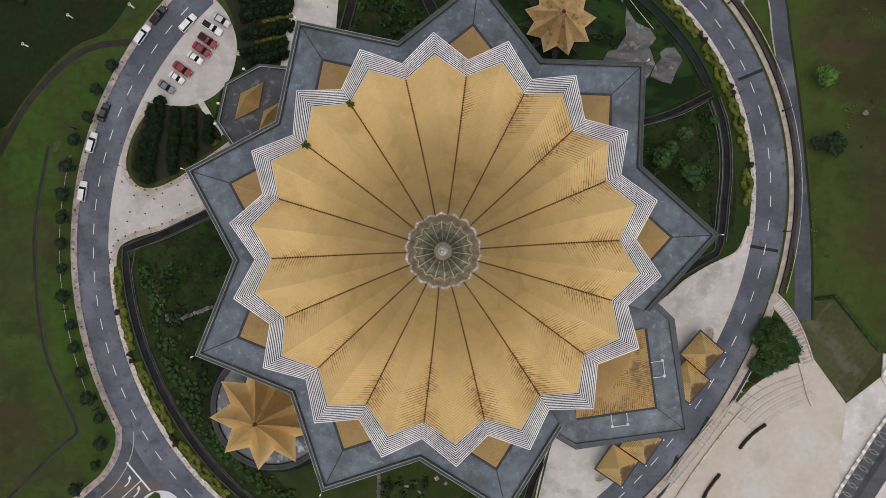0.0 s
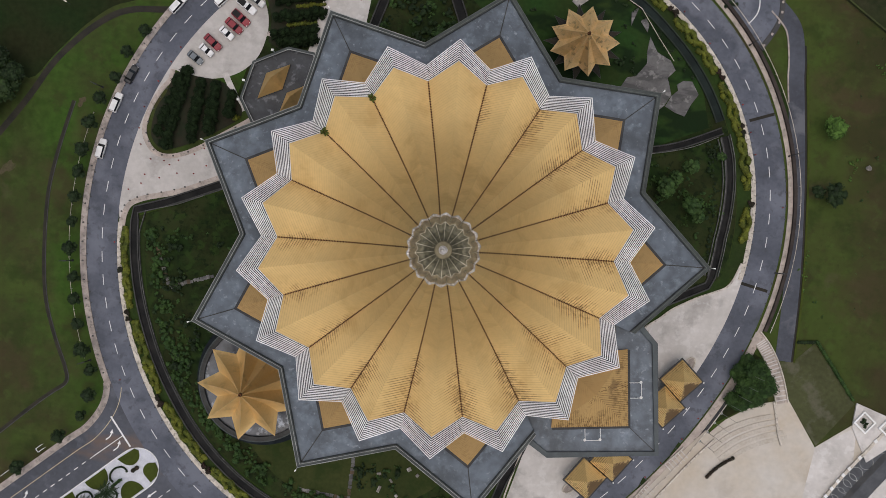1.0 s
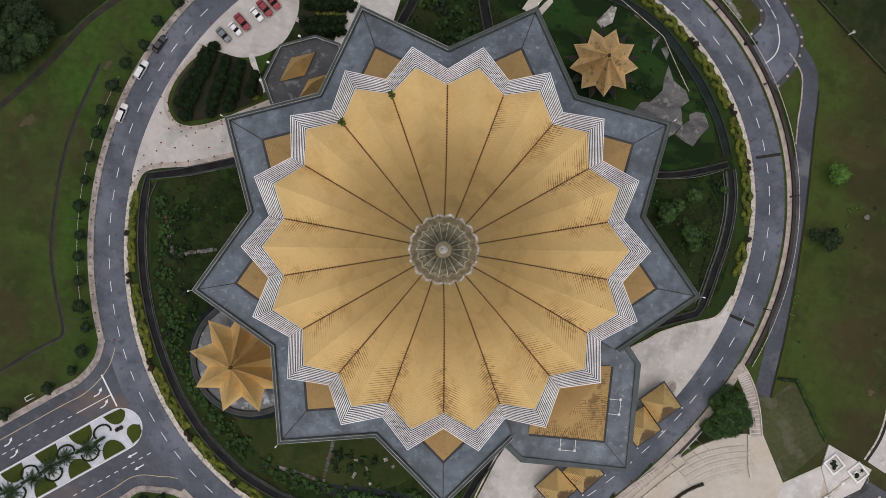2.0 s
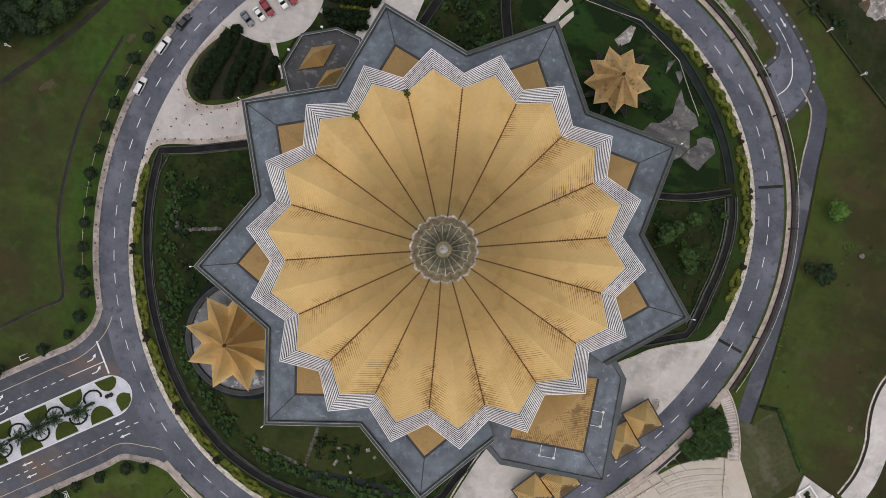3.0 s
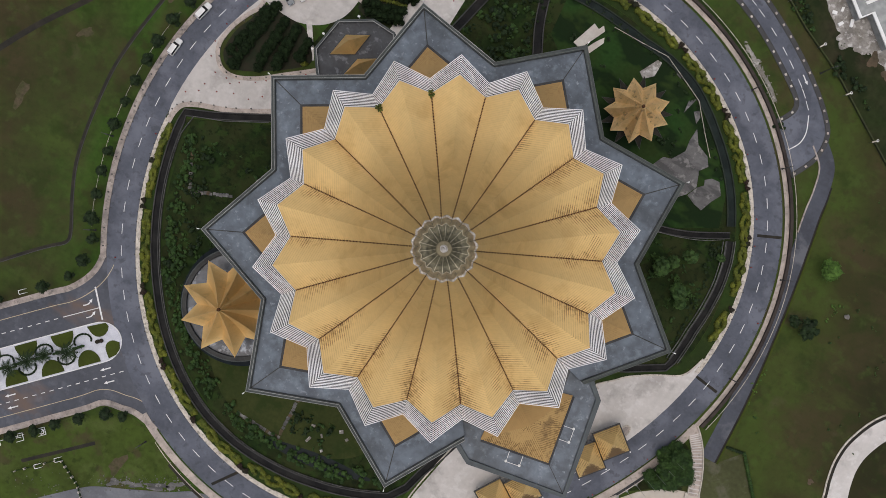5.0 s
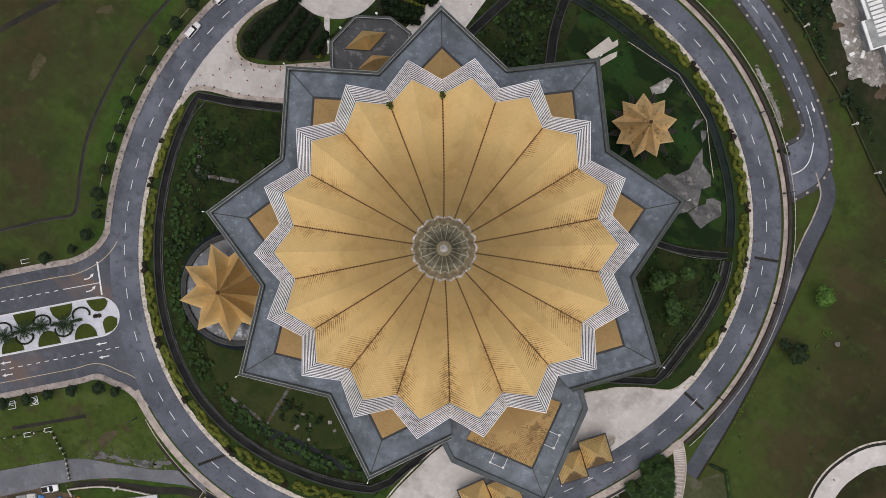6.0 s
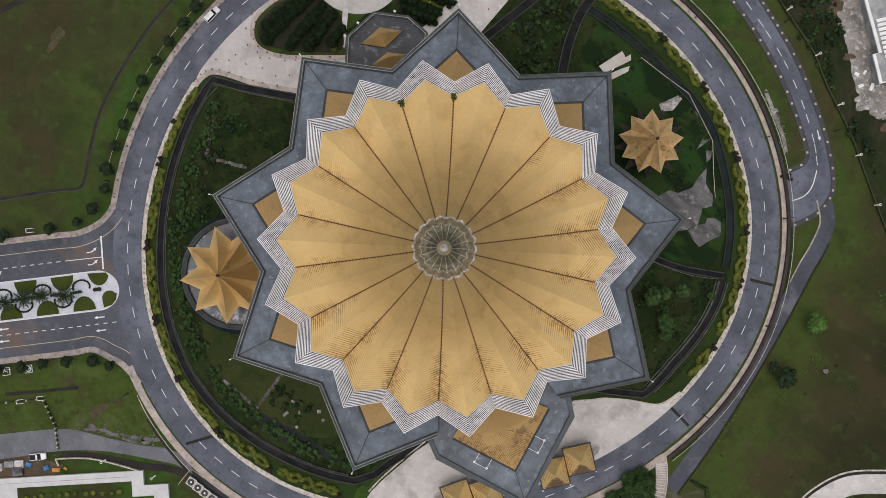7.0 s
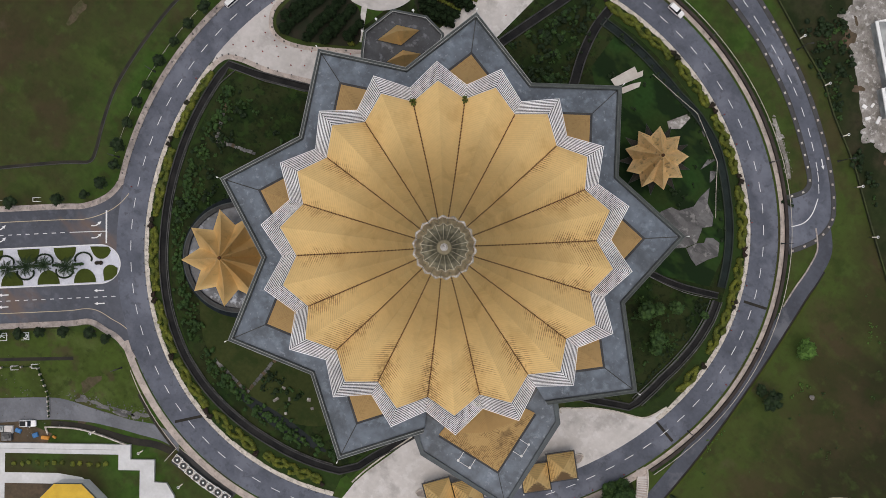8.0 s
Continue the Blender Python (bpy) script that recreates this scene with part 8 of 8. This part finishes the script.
setting(prism("site_ground", [(-66, -112), (-58.5, -106.8), (-53.5, -105.2), (-48.0, -103.4), (-47.4, -106.4), (-56.4, -113.8), (-64, -119.5)], 0, 0.05, SOIL), "bare brown soil of the building site", "soil")
for x, y, sx, sy, sz, r, m, nm, lab in ((-59.2, -111.0, 2.4, 1.6, 1.3, 40, PARAPET_CAP, "site_crate", "pale site crate on bare soil"), (-57.2, -109.6, 2.2, 2.0, 1.0, 38, CONCRETE, "site_crate", "pale site crate on bare soil"), (-56.4, -111.2, 2.6, 2.2, 1.4, 42, ROCK, "scaffold_stack", "grey stack of scaffold parts"), (-55.2, -108.4, 1.6, 1.1, 0.5, 20, BLUE, "folded_sheet", "blue plastic sheet on a heap"), (-51.0, -106.4, 1.5, 1.2, 0.6, 60, BLUE, "folded_sheet", "blue plastic sheet on a heap"), (-48.6, -105.2, 2.0, 0.9, 0.8, 35, ORANGE, "orange_machine", "small orange machine on the building site"), (-49.6, -103.6, 0.4, 2.2, 0.5, 60, KERB, "timber_pile", "pale timber pile on the site"), (-60.8, -113.2, 2.0, 1.8, 1.6, 40, TARP, "site_crate", "pale site crate on bare soil"), (-46.9, -103.6, 1.0, 0.6, 0.5, 10, ORANGE, "orange_machine", "small orange machine on the building site")):
    bm = bmesh.new()
    box_bm(bm, x, y, 0.04, sx, sy, sz, r, 0.08)
    box_bm(bm, x + 0.2, y + 0.1, sz, sx * 0.55, sy * 0.5, 0.25, r + 12, 0.05)
    tagged(part(nm, bm, m), lab, nm.replace("_", " "))
rng = random.Random(160)
vs, fs = [], []
for i in range(240):
    t = rng.random()
    q = Vector((-52, -94, 0)).lerp(Vector((-31, -84.5, 0)), t) + Vector((rng.gauss(0, 1.2), rng.gauss(0, 1.0) + 0.8, 0))
    lumpy(vs, fs, rng, (q.x, q.y, 0.05), *(rng.choice((0.05, 0.07, 0.1, 0.24)),) * 2, 0.1, 5, 3)
for i in range(120):
    q = Vector((rng.uniform(-70, -46), rng.uniform(-114, -95), 0))
    lumpy(vs, fs, rng, (q.x, q.y, 0.05), *(rng.uniform(0.06, 0.2),) * 2, 0.1, 5, 3)
tagged(raw("rubble", vs, fs, ROCK), "grey rubble scattered beside the service road", "rubble", "", "stuff")

# ---- the building site beyond the far wall ----
setting(ribbon("boundary_wall", curve([(14, 107.5), (23.7, 104.1), (36.6, 99.0), (46.1, 95.4), (53.9, 90.4), (65.5, 84.2), (72.2, 79.7), (80.7, 73.9), (95, 64.5), (118, 50)], 3), 0.17, 0.17, 0, 0.9, surface("mossy_wall", (0.045, 0.058, 0.016), (0.028, 0.030, 0.016), rough=0.9, scale=0.4, fine=2, fine_amount=0.4)), "mossy green boundary wall", "wall")
SCRUB_DRY = surface("dry_scrub_ground", (0.020, 0.030, 0.010), (0.036, 0.031, 0.019), rough=0.95, scale=0.06, fine=0.8, fine_amount=0.45, bump=0.5, spec=0.1)
blotch(SCRUB_DRY, (0.012, 0.020, 0.007), 0.11, 0.48, 0.66, 0.8)
setting(prism("scrub", [(14, 108), (23.7, 104.5), (36.6, 99.4), (46.1, 95.8), (53.9, 90.8), (65.5, 84.6), (72.2, 80.1), (80.7, 74.3), (95, 64.9), (118, 50.4), (170, 40), (170, 190), (10, 190)], 0, 0.03, SCRUB_DRY), "dark and brown rough scrub beyond the wall", "scrub")
rng = random.Random(165)
field = curve([(38.0, 118), (41.5, 112.0), (44.0, 108.4), (48.6, 104.6), (53.5, 100.6), (58.6, 95.8), (63.4, 93.4), (70, 92.6), (82, 88), (100, 82)], 6)
field = [(p.x, p.y) for p in field] + [(120, 110), (120, 170), (40, 170), (32, 140)]
field = [(x + 1.2 * noise.noise((x * 0.35, y * 0.35, 2)), y + 1.2 * noise.noise((x * 0.35, y * 0.35, 8))) for x, y in field]
setting(prism("gravel_field", field, 0, 0.05, GRAVEL), "pale gravel and rubble of a building site", "gravel")
for i in range(14):
    gx, gy = field[rng.randrange(4, 50)]
    setting(prism("gravel_patch", blob(gx, gy, rng.uniform(1.2, 3.2), rng.uniform(0.8, 2.2), rng, 22, rng.uniform(0, 180), 0.5), 0, 0.06 + 0.004 * i, GRAVEL if i % 3 else SOIL), "loose patch of gravel and soil", "gravel")
shed = tagged(new("site_shed"), "pale flat-roofed site building with white slabs on top", "building")
R1, R2 = Vector((0.76, -0.65, 0)), Vector((0.65, 0.76, 0))
so_ = Vector((46.2, 114.4, 0))


def sh(u, v):
    p = so_ + R1 * u + R2 * v
    return (p.x, p.y)


raw("roof_slab", *prism_data([sh(0, 0), sh(0, 24), sh(34, 24), sh(34, 2.2), sh(24.5, 2.2), sh(24.5, -1.2), sh(17, -1.2), sh(17, 0.4)][::-1], 0, 3.2), PARAPET_CAP, shed, "grey flat roof")
ribbon("roof_edge", [Vector((*sh(0, 3), 0)), Vector((*sh(0, 0), 0)), Vector((*sh(17, 0.4), 0)), Vector((*sh(17, -1.2), 0)), Vector((*sh(24.5, -1.2), 0)), Vector((*sh(24.5, 2.2), 0)), Vector((*sh(34, 2.2), 0))], 0.5, 0.3, 3.2, 3.6, WHITE, shed, "white roof edge")
for i in range(12):
    bm = bmesh.new()
    p = sh(9 + 1.15 * i, 3.2)
    box_bm(bm, p[0], p[1], 3.2, 0.8, 3.4, 0.3, -40, 0.03)
    part("roof_slat", bm, WHITE, shed, "white slab on the roof")
vs, fs = [], []
rng = random.Random(170)
for i in range(220):
    q = Vector((rng.uniform(40, 72), rng.uniform(91, 118), 0))
    if q.y + 0.85 * q.x < 148 + rng.uniform(-3, 6):
        continue
    lumpy(vs, fs, rng, (q.x, q.y, 0.05), *(rng.uniform(0.15, 0.5),) * 2, 0.2, 5, 3)
tagged(raw("rubble", vs, fs, GRAVEL), "pale broken rubble on the gravel", "rubble", "", "stuff")
for x, y, sx, sy in ((58.6, 97.2, 1.2, 0.9), (61.2, 95.4, 1.4, 0.8), (63.6, 96.8, 0.8, 2.0), (60.0, 98.8, 0.6, 1.2)):
    bm = bmesh.new()
    box_bm(bm, x, y, 0.05, sx, sy, 0.4, rng.uniform(0, 90), 0.04)
    tagged(part("concrete_block", bm, WHITE), "white concrete block lying on the gravel", "block", "concrete blocks")

# boulder on the eastern lawn, soil and bare patches
DRY_SAND = surface("dry_sand", (0.078, 0.060, 0.036), (0.046, 0.048, 0.018), rough=0.95, scale=0.5, fine=1.6, fine_amount=0.4, bump=0.3)
rng = random.Random(180)
vs, fs = [], []
lumpy(vs, fs, rng, (96.5, 31.1, 0.35), 0.8, 0.6, 0.5, 8, 5, 0.25)
tagged(raw("boulder", vs, fs, GRAVEL), "pale boulder lying on the eastern lawn", "boulder")
for x, y, rx, ry, m, nm in ((107.6, -9.8, 0.9, 0.6, SOIL, "bare_patch"), (-44, -96, 1.5, 0.9, SOIL, "bare_patch"), (-48.9, -87.0, 2.4, 1.8, DRY_SAND, "bare_patch"), (-106.4, 6.3, 1.9, 1.2, DRY_SAND, "bare_patch"), (-114.0, -15.1, 3.0, 1.6, DRY_SAND, "bare_patch"), (-90.7, 24.0, 1.2, 0.8, DRY_SAND, "bare_patch")):
    setting(prism(nm, blob(x, y, rx, ry, rng, 18, rng.uniform(0, 180), 0.5), 0, 0.03, m), "bare worn patch in the grass", "bare patch")

# loose rubble along the strip between the roads, and a dark bush at its end
rng = random.Random(190)
vs, fs = [], []
for i in range(150):
    t = rng.random()
    q = Vector((42.8, 79.9, 0)).lerp(Vector((55.8, 70.6, 0)), t) + Vector((rng.gauss(0, 0.5), rng.gauss(0, 0.5) + 0.5 * math.sin(math.pi * t), 0))
    lumpy(vs, fs, rng, (q.x, q.y, 0.08), *(rng.uniform(0.1, 0.32),) * 2, 0.16, 5, 3)
tagged(raw("rubble", vs, fs, GRAVEL), "pale broken rubble between the two roads", "rubble", "", "stuff")
tagged(leafy("low_shrub", [(59.0 + rng.gauss(0, 0.7), 66.2 + rng.gauss(0, 0.7), 0.4, 0.6, 0.6, 0.5) for _ in range(6)], LEAF_DARK, rng, density=22, size=0.16), "dark low shrub beside the end of the outer road", "shrub")

# dark plants in the two planters of the raised terrace
for px, py in ((102.8, -28.6), (108.8, -29.2)):
    tagged(leafy("planter_shrub", [(px + rng.gauss(0, 0.55), py + rng.gauss(0, 0.55), 0.95, 0.45, 0.45, 0.5) for _ in range(7)], LEAF_DARK, rng, density=24, size=0.18), "dark green shrub in a white planter frame", "shrub", "shrubs in the planters")
